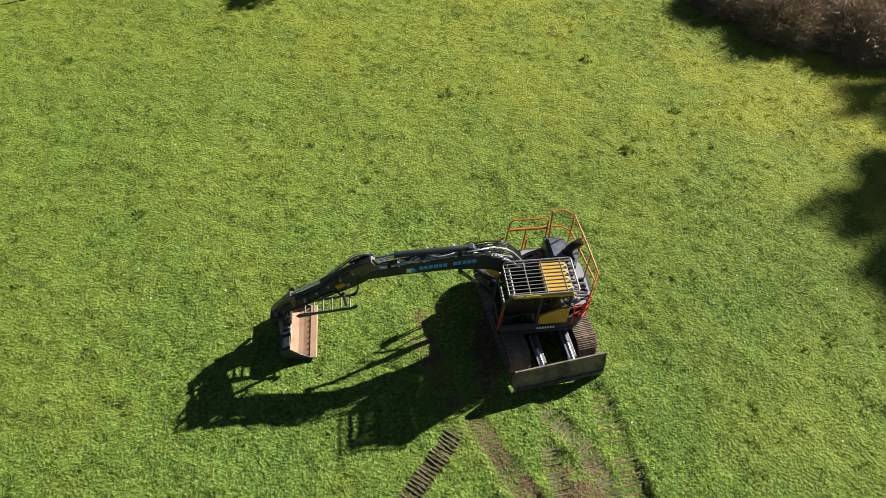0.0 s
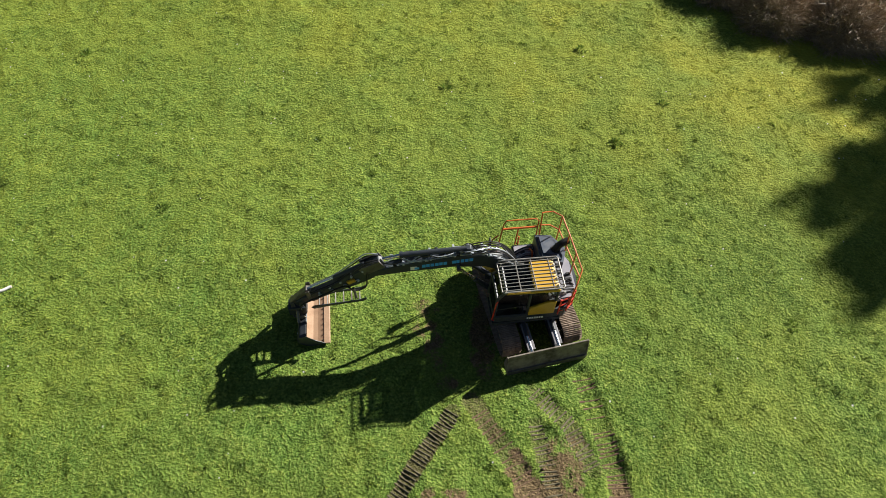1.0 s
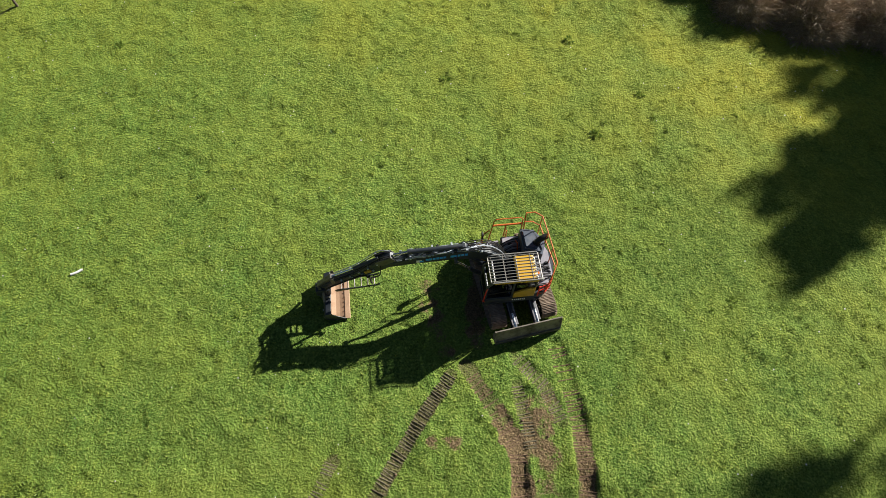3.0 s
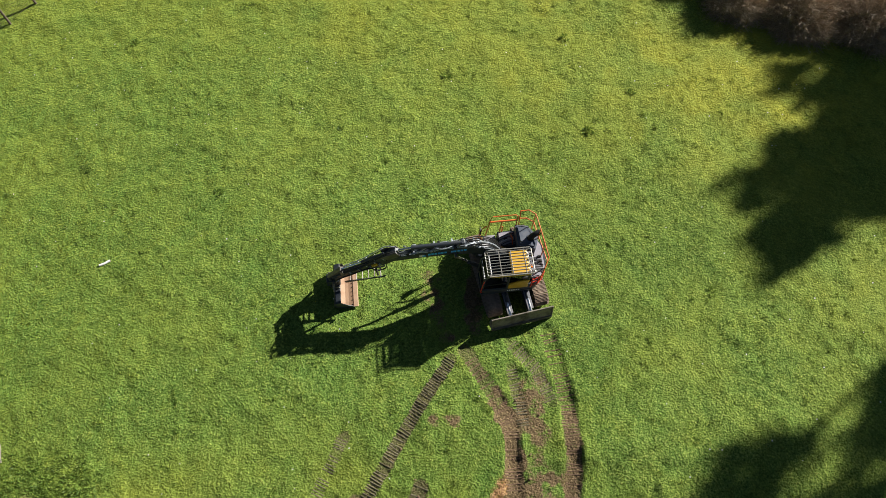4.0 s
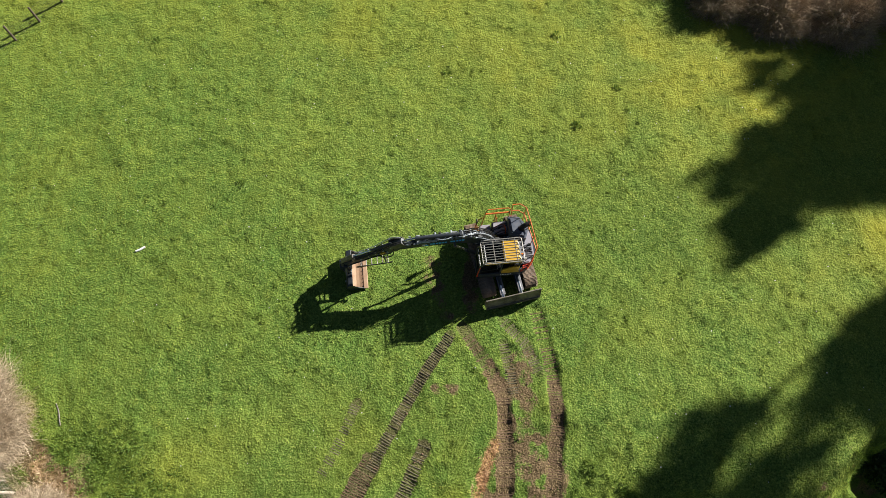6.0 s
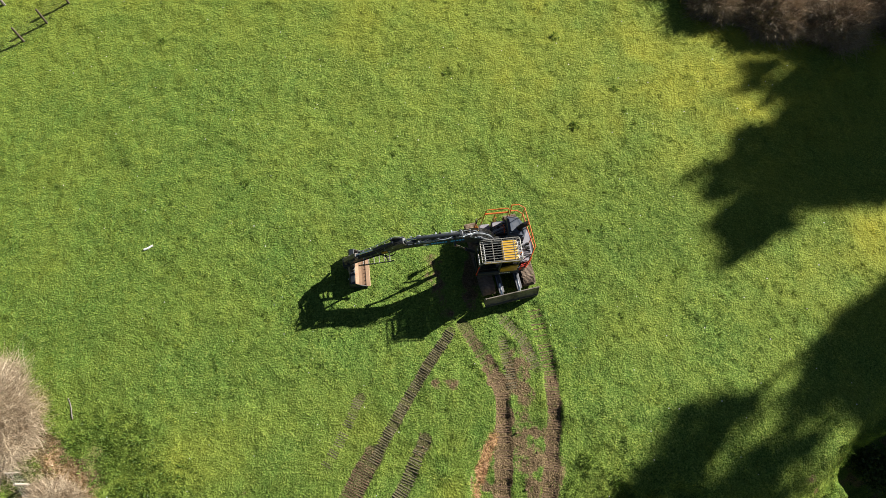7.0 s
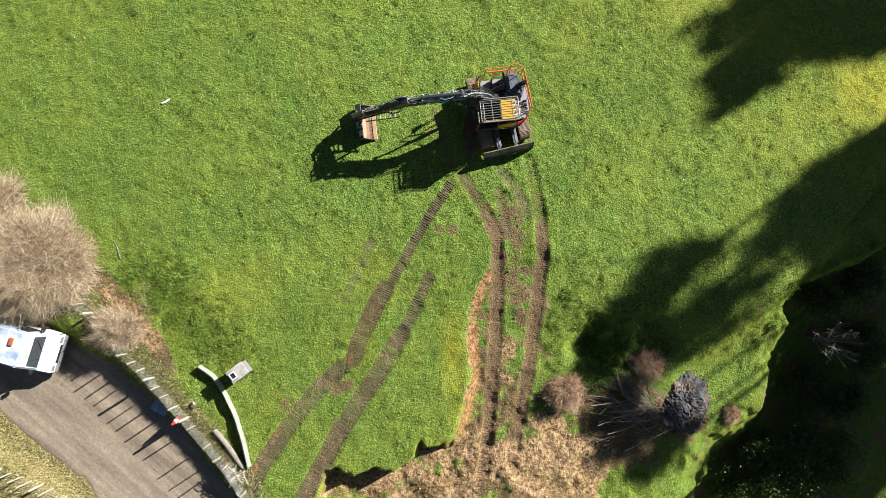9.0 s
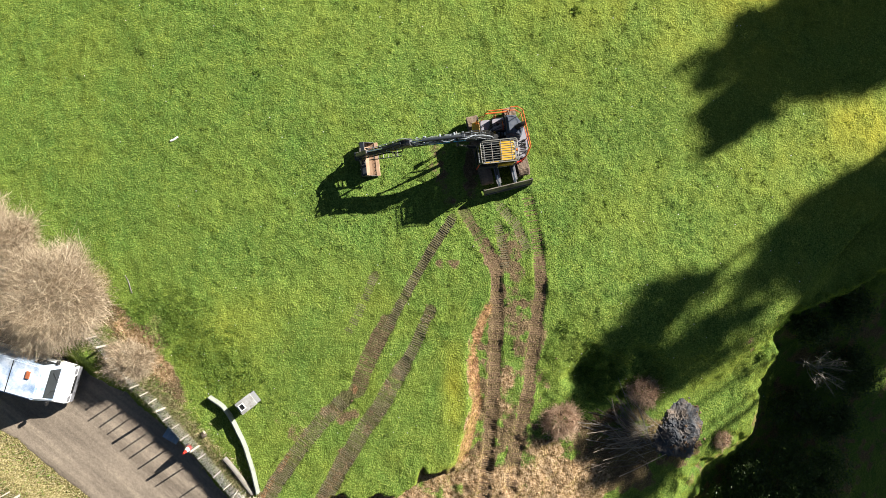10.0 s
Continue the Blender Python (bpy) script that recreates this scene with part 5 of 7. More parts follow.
def grass(name, n, x0, x1, y0, y1, lo, hi, material, clump, keep_fn=None):
    x, y = RS.uniform(x0, x1, n), RS.uniform(y0, y1, n)
    tuft = wob(x, y, 20.0, 4.0)
    dens = 0.40 + 0.95 * tuft + 0.10 * wob(x, y, 2.2, clump + 2)
    ok = (RS.rand(n) < dens) & (bare(x, y) + 0.25 * wob(x, y, 12.0, 3.0) < 0.34)
    if keep_fn is not None:
        ok &= keep_fn(x, y)
    x, y = x[ok], y[ok]
    n = len(x)
    tall = RS.uniform(lo, hi, n) * (0.85 + 1.05 * np.clip(tuft[ok] + 0.12 * wob(x, y, 9.0, 9.0) + 0.15 * wob(x, y, 2.2, clump + 2), -0.7, 1.3) + 0.9 * smooth(wob(x, y, 15.0, 8.0), 0.45, 0.85))
    az, lean = RS.uniform(0, math.tau, n), RS.uniform(0.35, 1.25, n)
    way = np.stack([np.cos(az) * np.sin(lean), np.sin(az) * np.sin(lean), np.cos(lean)], -1) * tall[:, None]
    base = np.stack([x, y, lie(x, y) - 0.01], -1)
    v, f = blades(base, way, RS.uniform(0.18, 0.34, n) * tall)
    ob = soup(name, v, f, material)
    tone = 0.5 + 0.50 * wob(x, y, 15.0, 6.0) + 0.08 * wob(x, y, 7.0, 2.0) + 0.17 * wob(x, y, 1.7, 5.0) + 0.12 * wob(x, y, 0.6, 3.0)
    for key, val in (("tone", tone), ("yellow", lookup(_YELLOW, x, y)), ("lush_shade", lookup(_LUSH_SHADE, x, y))):
        a = ob.data.attributes.new(key, "FLOAT", "POINT")
        a.data.foreach_set("value", np.repeat(np.clip(val, 0, 1), 3).astype(np.float32))
    return tagged(ob, kind="stuff")


g = grass("grass", 1000000, -25, 25.5, -11, 33, 0.026, 0.060, M_GRASS, 1.0)
tagged(g, "short uneven bright green meadow grass", "grass")


def clumps(name, places, count, r, tall, material, wide=0.3, flat=0.9):
    """Low leafy tufts at places, joined."""
    p = np.repeat(np.asarray(places, float), count, 0)
    n = len(p)
    size = p[:, 2:3] if p.shape[1] > 2 else np.ones((n, 1))
    rad = np.sqrt(RS.rand(n)) * r * size[:, 0]
    az = RS.uniform(0, math.tau, n)
    x, y = p[:, 0] + rad * np.cos(az), p[:, 1] + rad * np.sin(az)
    lean = np.clip(rad / (r * size[:, 0]) * flat + RS.normal(0, 0.25, n), 0, 1.4)
    az2 = az + RS.normal(0, 0.5, n)
    tt = RS.uniform(0.5, 1.0, n) * tall * size[:, 0]
    way = np.stack([np.cos(az2) * np.sin(lean), np.sin(az2) * np.sin(lean), np.cos(lean)], -1) * tt[:, None]
    v, f = leaves(np.stack([x, y, lie(x, y) - 0.01], -1), way, wide * tt)
    return soup(name, v, f, material)


n = 4200
wx, wy = RS.uniform(-25, 25, n), RS.uniform(-10, 32, n)
ok = (bare(wx, wy) < 0.3) & (wob(wx, wy, 1.1, 5.0) + 0.6 * wob(wx, wy, 4.0, 6.0) > 0.05)
weed = np.stack([wx, wy, RS.uniform(0.35, 1.0, n) ** 1.5], -1)[ok]
tagged(clumps("weeds", weed, 11, 0.11, 0.09, M_WEED), "scattered dark green weed tufts in the meadow", "weeds", kind="stuff")
# low bright herbs
n = 15000
wx, wy = RS.uniform(-25, 25, n), RS.uniform(-10, 32, n)
ok = (bare(wx, wy) < 0.3) & (wob(wx, wy, 1.6, 8.0) + 0.5 * wob(wx, wy, 5.0, 2.0) > -0.25)
herb = np.stack([wx, wy, RS.uniform(0.45, 1.0, n) ** 1.3], -1)[ok]
tagged(clumps("herbs", herb, 9, 0.085, 0.10, M_HERB, 0.42, 0.8), "low bright green leafy herbs dotted in the meadow", "herbs", kind="stuff")
# raised tufts of coarser grass
n = 9000
wx, wy = RS.uniform(-25, 25, n), RS.uniform(-10, 33, n)
ok = (bare(wx, wy) < 0.3) & (wob(wx, wy, 0.8, 3.0) + 0.7 * wob(wx, wy, 3.2, 9.0) > 0.0)
tuft = np.stack([wx, wy, RS.uniform(0.45, 1.0, n) ** 1.4], -1)[ok]
tagged(clumps("grass_tufts", tuft, 18, 0.13, 0.11, M_TUFT, 0.36, 1.05), "raised tufts of coarser green meadow grass", "grass", kind="stuff")
# patch of lush weeds by the fence
n = 1500
t = RS.rand(n)
wx = -17.2 + 5.4 * t + RS.normal(0, 1.1, n) + 1.2
wy = 1.2 - 4.9 * t + RS.normal(0, 0.75, n) + 1.2
ok = bare(wx, wy) < 0.9
tagged(clumps("weed_patch", np.stack([wx, wy, RS.uniform(0.4, 1.0, n)], -1)[ok], 8, 0.15, 0.17, M_WEED), "thick dark broad-leaved weeds near the fence", "weeds", kind="stuff")


# lumpy weeds along the cut's far rim
n = 210
t = RS.rand(n) ** 0.9
wx = np.interp(t, [0, 0.3, 0.6, 0.8, 1], [6.75, 5.9, 5.4, 5.1, 4.85]) + RS.normal(0, 0.28, n)
wy = np.interp(t, [0, 0.3, 0.6, 0.8, 1], [1.4, 0.2, -1.0, -2.5, -3.6]) + RS.normal(0, 0.28, n)
tagged(clumps("rim_weeds", np.stack([wx, wy, RS.uniform(0.4, 1.1, n)], -1), 10, 0.16, 0.12, M_WEED), "lumpy green weeds along the cut's rim", "weeds", kind="stuff")


# overhanging tufts on the gully's rim
n = 170
t = RS.rand(n)
wx = np.interp(t, [0, 0.16, 0.34, 0.55, 0.75, 1], [17.4, 17.6, 18.6, 20.2, 22.0, 25.2]) + RS.normal(0, 0.16, n)
wy = np.interp(t, [0, 0.16, 0.34, 0.55, 0.75, 1], [-1.2, 0.6, 1.5, 2.15, 3.0, 4.6]) + RS.normal(0, 0.16, n)
tagged(clumps("rim_tufts", np.stack([wx, wy, RS.uniform(0.4, 1.2, n)], -1), 12, 0.20, 0.24, M_WEED, 0.2), "tufts hanging over the gully's broken rim", "grass", kind="stuff")
# rough growth in the shaded hollow
n = 170
wx, wy = RS.normal(8.2, 0.95, n), RS.normal(-1.5, 1.0, n)
tagged(clumps("hollow_weeds", np.stack([wx, wy, RS.uniform(0.4, 1.2, n)], -1), 14, 0.20, 0.22, M_WEED), "rough weeds growing in the shaded hollow", "weeds", kind="stuff")


def weed_tuft(x, y, size):
    ob = clumps("weed_tuft", [(x, y, size)], 46, 0.17, 0.17, M_WEED)
    return tagged(ob, "single dark green weed tuft in short grass", "weed", "weed tufts")


for x, y, sz in ((0.11, 21.3, 1.1), (6.35, 23.85, 1.2), (7.0, 17.95, 1.3), (11.6, 9.6, 1.2), (-4.65, 13.7, 0.8), (8.55, 7.5, 0.8), (-10.2, 14.3, 1.0), (-2.65, 16.2, 0.8),
                 (-4.9, 18.0, 0.8), (9.4, 20.3, 1.0), (-15.8, 23.1, 1.1), (3.9, 15.0, 0.7)):
    weed_tuft(x, y, sz)

# dry grass along the fence and on the verge past the road
n = 30000
t = RS.rand(n)
fx = np.interp(t, np.linspace(0, 1, len(FENCE) - 1), [p[0] for p in FENCE[:-1]]) + RS.normal(0, 0.38, n)
fy = np.interp(t, np.linspace(0, 1, len(FENCE) - 1), [p[1] for p in FENCE[:-1]]) + RS.normal(0, 0.38, n)
vx, vy = RS.uniform(-27, -14, 60000), RS.uniform(-14, 2, 60000)
d4, s4, _ = line_dist(vx, vy, ROAD_S)
ok = (d4 * s4 > 0.0) & (RS.rand(60000) < 0.75 + 0.4 * wob(vx, vy, 2.0, 4.0))
px, py = np.r_[fx, vx[ok]], np.r_[fy, vy[ok]]
n = len(px)
tall = RS.uniform(0.12, 0.34, n)
az, lean = RS.uniform(0, math.tau, n), RS.uniform(0.1, 1.2, n)
way = np.stack([np.cos(az) * np.sin(lean), np.sin(az) * np.sin(lean), np.cos(lean)], -1) * tall[:, None]
pick = RS.rand(n) < 0.72
base = np.stack([px, py, lie(px, py) - 0.02], -1)
v, f = blades(base[pick], way[pick], 0.10 * tall[pick])
tagged(soup("dry_grass", v, f, M_DRY), "bleached dry grass along fence and verge", "dry grass", kind="stuff")
v, f = blades(base[~pick], way[~pick], 0.14 * tall[~pick])
tagged(soup("long_grass", v, f, M_WEED), "longer green grass along fence and verge", "grass", kind="stuff")


def twig_bush(name, x, y, rx, ry, tall, n, material, label, category, group="", core=None, fine=0.010):
    """A dome of many bent twigs that fork outwards from a few stems."""
    root = thing(name, label, category, Matrix.Translation((x, y, hz(x, y))), group)
    bm = B()
    stems = []
    for k in range(9):
        a = RS.uniform(0, math.tau)
        tip = Vector((rx * 0.5 * math.cos(a), ry * 0.5 * math.sin(a), tall * RS.uniform(0.45, 0.7)))
        stems.append(tip)
        tube(bm, curve_pts([(0.1 * math.cos(a), 0.1 * math.sin(a), -0.1), tuple(tip * 0.45 + Vector((0, 0, 0.12))), tuple(tip)], 3), 0.025, 5)
    part("stem", bm, M_BARK if core is None else core, root)
    # twig feet inside the dome, tips on or just past it
    d = unit(np.stack([RS.normal(size=n), RS.normal(size=n), np.abs(RS.normal(size=n)) * 0.9 + 0.02], -1))
    lump = 0.80 + 0.22 * wob(d[:, 0] * 3 + x, d[:, 1] * 3 + d[:, 2] * 2.2 + y, 4.0, 2.0) + 0.06 * RS.normal(size=n)
    rad = np.array([rx, ry, tall])
    tip = d * rad * lump[:, None]
    inner = RS.uniform(0.60, 0.97, n)[:, None]
    foot = tip * inner + RS.normal(0, 0.05, (n, 3)) * rad
    foot[:, 2] = np.maximum(foot[:, 2], 0.02)
    tip = tip + RS.normal(0, 0.13, (n, 3)) * rad.mean()
    tip[:, 2] = np.maximum(tip[:, 2], 0.05)
    midp = (foot + tip) / 2 + RS.normal(0, 0.06, (n, 3)) * rad.mean()
    side = unit(np.cross(tip - foot, RS.normal(size=(n, 3)))) * RS.uniform(0.6, 1.5, n)[:, None] * fine
    v = np.stack([foot - side, foot + side, midp + side * 0.8, midp - side * 0.8, tip + side * 0.35, tip - side * 0.35], 1).reshape(-1, 3)
    i = np.arange(n)[:, None] * 6
    f = np.concatenate([i + [0, 1, 2, 3], i + [3, 2, 4, 5]])
    ob = soup("twig_mass", v, f, material, root)
    return root


twig_bush("dry_bush", -20.6, 2.2, 3.1, 3.0, 2.7, 44000, M_TWIG, "large leafless straw-coloured bush beside the fence", "bush", core=M_DEADWOOD, fine=0.0055)
twig_bush("dry_bush", -23.4, 4.6, 2.6, 2.8, 2.4, 20000, M_TWIG, "large leafless straw-coloured bush beside the fence", "bush", core=M_DEADWOOD, fine=0.0055)
twig_bush("small_dry_bush", -16.5, -1.0, 1.45, 1.2, 1.3, 9000, M_TWIG, "small straw-coloured bush grown through the fence", "bush", core=M_DEADWOOD, fine=0.006)
twig_bush("reddish_bush", 6.15, -4.25, 1.2, 1.1, 1.2, 4600, M_TWIG_RED, "round leafless reddish-brown bush on the bank", "bush", "reddish bushes", fine=0.006)
twig_bush("reddish_bush", 10.85, -2.9, 1.0, 1.0, 1.1, 3600, M_TWIG_RED, "round leafless reddish-brown bush on the bank", "bush", "reddish bushes", fine=0.006)
twig_bush("reddish_bush", 15.6, -5.75, 0.62, 0.62, 0.7, 2200, M_TWIG_RED, "small leafless reddish-brown bush at the gully's lip", "bush", "reddish bushes", fine=0.006)
for k, (x, y, r, h) in enumerate(((13.9, 28.9, 2.0, 1.6), (16.0, 26.7, 2.1, 1.8), (18.9, 25.5, 2.3, 1.9), (22.6, 25.1, 2.5, 2.1), (27.0, 25.6, 2.8, 2.4), (15.4, 32.4, 2.2, 2.1), (18.6, 30.0, 2.5, 2.7),
                                  (23.4, 29.6, 2.7, 2.8), (28.0, 30.6, 2.7, 2.9), (21.0, 34.6, 2.9, 2.9))):
    twig_bush("scrub_bush", x, y, r, r, h, 13000, M_TWIG_DARK, "dense brown leafless scrub at the meadow's edge", "bush", "scrub hedge", fine=0.0075)


def shade_tree(sx, sy, hc, r, seed, full=1.0, leaf=0.30):
    """An unseen tall tree, added so its crown, hc over the ground at (sx, sy), throws its shade there."""
    rs = np.random.RandomState(seed)
    k, a = hc / math.tan(radians(SUN_EL)), radians(SUN_AZ)
    x, y = sx + k * math.cos(a), sy + k * math.sin(a)
    z0 = hz(x, y) - 0.1
    mid = hz(sx, sy) + hc - z0
    root = thing("tree", "unseen tall evergreen tree added for its shade", "tree", Matrix.Translation((x, y, z0)), "trees along the gully")
    top = mid + 0.7 * r
    bm = B()
    for k in range(6):
        a, b = k / 6, (k + 1) / 6
        rod(bm, (0, 0, top * a), (0, 0, top * b), 0.22 * (1 - 0.8 * a), 9, 0.22 * (1 - 0.8 * b))
    part("trunk", bm, M_BARK, root)
    bm = B()
    ends = []
    for k in range(26):
        d = Vector(unit(rs.normal(size=3))) * rs.uniform(0.35, 0.98)
        tip = Vector((d.x * r, d.y * r, mid + d.z * r * 0.75))
        h = max(tip.z - 0.6 * r, mid - r)
        tube(bm, curve_pts([(0, 0, h), (tip.x * 0.5, tip.y * 0.5, (h + tip.z) / 2 - 0.05 * r), tuple(tip)], 3), 0.05, 5)
        ends.append(tuple(tip))
    part("branching", bm, M_BARK, root)
    c = np.array(ends)
    n = int(1500 * r * r * full)
    which = rs.randint(0, len(c), n)
    size = rs.uniform(0.5, 1.0, len(c)) * r * 0.40
    p = c[which] + unit(rs.normal(size=(n, 3))) * (rs.rand(n) ** 0.45 * size[which])[:, None] * np.array([1, 1, 0.75])
    way = unit(rs.normal(size=(n, 3)) + np.array([0, 0, 0.2])) * rs.uniform(0.6, 1.2, n)[:, None] * leaf
    v, f = leaves(p, way, rs.uniform(0.4, 0.7, n) * leaf)
    soup("crown", v, f, M_LEAF, root)
    return root


# unseen crowns added to shade the meadow's corner, its right-hand side, hollow and branch heap
MEADOW_SHADE = ((17.3, 14.8, 14.0, 2.4, 1.6), (15.9, 12.3, 13.5, 1.6, 1.6), (20.3, 15.5, 15.0, 2.6, 1.0), (24.4, 17.8, 16.0, 3.1, 1.8), (14.6, 15.2, 14.0, 1.4, 0.4), (21.6, 17.4, 15.0, 1.8, 1.4), (24.2, 15.6, 15.0, 1.3, 1.2),
                (15.2, 11.6, 13.0, 1.2, 1.4), (23.0, 14.4, 15.0, 1.4, 0.8), (20.8, 18.6, 14.0, 1.9, 1.6), (23.2, 20.8, 15.0, 2.4, 1.6), (18.6, 17.6, 14.0, 1.6, 1.0), (16.5, 17.2, 14.0, 1.3, 0.8), (22.4, 15.6, 15.0, 1.2, 1.2), (17.6, 21.4, 14.0, 1.2, 0.7), (19.8, 20.6, 14.0, 1.5, 1.2), (22.0, 21.8, 14.0, 1.6, 1.2),
                (21.2, 7.6, 14.0, 1.9, 1.4), (24.8, 8.0, 15.0, 2.5, 1.4), (19.0, 5.3, 14.0, 1.8, 1.0), (21.6, 4.9, 14.0, 1.6, 1.4), (19.9, 3.6, 14.0, 1.2, 1.2), (16.6, 3.6, 14.0, 1.4, 0.3), (13.4, 3.0, 13.5, 1.1, 0.4), (22.8, 5.2, 15.0, 2.3, 1.2),
                (9.2, -0.9, 13.0, 1.7, 0.8), (11.2, 1.7, 14.0, 1.5, 0.6), (7.9, -3.0, 12.5, 1.3, 1.4), (14.9, 0.6, 13.5, 1.7, 0.42), (8.5, -5.7, 12.0, 1.1, 1.2), (8.9, -5.0, 12.0, 0.9, 1.2), (10.2, -6.5, 12.0, 1.2, 1.0), (12.2, -7.6, 12.0, 1.1, 0.8), (8.6, -7.6, 12.0, 0.8, 0.6),
                (20.4, 3.4, 14.0, 1.9, 1.0), (11.4, -7.3, 12.0, 1.2, 0.6), (12.9, -0.7, 13.0, 1.6, 0.55), (11.9, -1.8, 13.0, 1.2, 0.5), (10.9, -8.3, 12.0, 1.0, 0.8))
# unseen crowns added to darken the gully with their shade
GULLY_SHADE = ((25.6, 3.6, 15.0, 2.6), (23.2, 6.2, 15.0, 2.0), (18.6, -8.8, 13.0, 1.8), (19.0, -1.2, 13.0, 1.5), (21.8, -5.2, 13.0, 2.2), (25.6, -0.6, 14.0, 2.4), (25.2, -10.2, 13.0, 2.6),
               (18.6, -5.0, 13.0, 1.3), (22.4, 3.9, 14.0, 1.6), (20.4, 0.6, 13.0, 2.1), (23.6, 1.4, 14.0, 2.5), (20.4, -3.0, 13.0, 1.9), (23.6, -3.0, 14.0, 2.9), (19.6, -7.0, 13.0, 2.1),
               (23.4, -7.6, 14.0, 3.0), (17.0, -10.0, 13.0, 2.0), (20.5, -11.6, 13.0, 2.8), (27.2, -5.0, 15.0, 3.4), (16.6, -7.8, 13.0, 1.3), (14.6, -9.4, 13.0, 1.3), (18.9, -3.0, 13.0, 1.2))
for k, (sx, sy, hc, r, full) in enumerate(MEADOW_SHADE):
    shade_tree(sx, sy, 1.75 * hc, r, 100 + k, 0.48 * full)
for k, (sx, sy, hc, r) in enumerate(GULLY_SHADE):
    shade_tree(sx, sy, 1.6 * hc, r, 200 + k, 0.75)
# one more unseen tree, added for its shade at the far edge
shade_tree(-7.3, 31.4, 5.0, 2.4, 130)


def shrub(x, y, r, tall, n, seed):
    rs = np.random.RandomState(seed)
    root = thing("gully_shrub", "dark green leafy shrub in the shaded gully", "shrub", Matrix.Translation((x, y, hz(x, y))), "gully shrubs")
    bm = B()
    cs = []
    for k in range(12):
        a = rs.uniform(0, math.tau)
        q = r * rs.uniform(0.2, 0.9)
        tip = Vector((q * math.cos(a), q * math.sin(a), tall * rs.uniform(0.5, 1.0)))
        tube(bm, curve_pts([(0, 0, -0.1), tuple(tip * 0.5), tuple(tip)], 3), 0.03, 5)
        cs.append(tuple(tip))
    part("stem", bm, M_BARK, root)
    c = np.array(cs)
    w = rs.randint(0, len(c), n)
    p = c[w] + rs.normal(size=(n, 3)) * r * 0.22
    way = unit(rs.normal(size=(n, 3))) * rs.uniform(0.6, 1.3, n)[:, None] * 0.16
    v, f = leaves(p, way, np.full(n, 0.08))
    soup("foliage", v, f, M_LEAF, root)


for k, (x, y, r, h) in enumerate(((18.6, -8.6, 1.4, 1.5), (20.8, -7.6, 1.5, 1.8), (23.2, -8.6, 1.6, 2.2), (17.0, -10.6, 1.4, 1.3), (22.0, -10.4, 1.7, 1.9), (23.6, -5.6, 1.2, 1.7), (19.8, -10.2, 1.4, 1.6), (21.2, 0.6, 1.3, 0.9), (23.6, 1.3, 1.4, 1.0), (21.4, -4.6, 1.5, 1.2), (23.8, -1.6, 1.4, 1.1), (25.2, -3.4, 1.6, 1.4))):
    shrub(x, y, r, h, 3500, 300 + k)


def bare_tree(name, x, y, tall, spread, seed, material, label, n_twig=420):
    rs = np.random.RandomState(seed)
    root = thing(name, label, "tree", Matrix.Translation((x, y, hz(x, y) - 0.05)))
    bm = B()
    rod(bm, (0, 0, 0), (0.1, 0.05, tall * 0.55), 0.09, 8, 0.05)
    part("trunk", bm, material, root)
    bm = B()
    tips = []
    for k in range(13):
        a, h = k * 2.4, tall * rs.uniform(0.25, 0.55)
        q = spread * rs.uniform(0.5, 1.0)
        tip = Vector((q * math.cos(a), q * math.sin(a), h + (tall - h) * rs.uniform(0.4, 1.0)))
        tube(bm, curve_pts([(0, 0, h), (tip.x * 0.45, tip.y * 0.45, h + 0.35 * (tip.z - h)), tuple(tip)], 4), 0.028, 5)
        tips.append(tuple(tip))
    part("branching", bm, material, root)
    c = np.array(tips)
    w = rs.randint(0, len(c), n_twig)
    f0 = c[w] * rs.uniform(0.4, 1.0, n_twig)[:, None] * np.array([1, 1, 0.35]) + c[w] * np.array([0, 0, 0.62])
    way = unit(unit(c[w]) + rs.normal(0, 0.6, (n_twig, 3))) * rs.uniform(0.25, 0.7, n_twig)[:, None]
    v, f = blades(f0, way, np.full(n_twig, 0.022))
    soup("twig_mass", v, f, material, root)
    return root


bare_tree("bare_tree", 21.7, -1.9, 4.6, 1.6, 5, M_DEADWOOD, "small bare brown tree standing in the gully")
bare_tree("bare_tree", -25.2, 25.6, 5.0, 3.2, 6, M_DEADWOOD, "pale bare tree beyond the wire fence", 700)


# ---- by the fence and road ----
def plank_post(name, x, y, tall, r, material, tilt=(0, 0), group="fence posts", label="", square=True, seed=0):
    bm = B()
    if square:
        box(bm, (-r, -r, -0.3), (r, r, tall), r * 0.3)
        prism(bm, [(-r * 0.8, tall - 0.005), (r * 0.8, tall - 0.005), (r * 0.4, tall + 0.015), (-r * 0.4, tall + 0.015)], -r * 0.8, r * 0.8)
    else:
        rod(bm, (0, 0, -0.3), (0, 0, tall - 0.03), r, 10, r * 0.95)
        rod(bm, (0, 0, tall - 0.03), (0, 0, tall), r * 0.95, 10, r * 0.7)
    ob = new(name, mesh_of(name, bm, material))
    ob.matrix_world = Matrix.Translation((x, y, hz(x, y))) @ Euler((radians(tilt[0]), radians(tilt[1]), RS.uniform(0, 1.5))).to_matrix().to_4x4()
    return ob


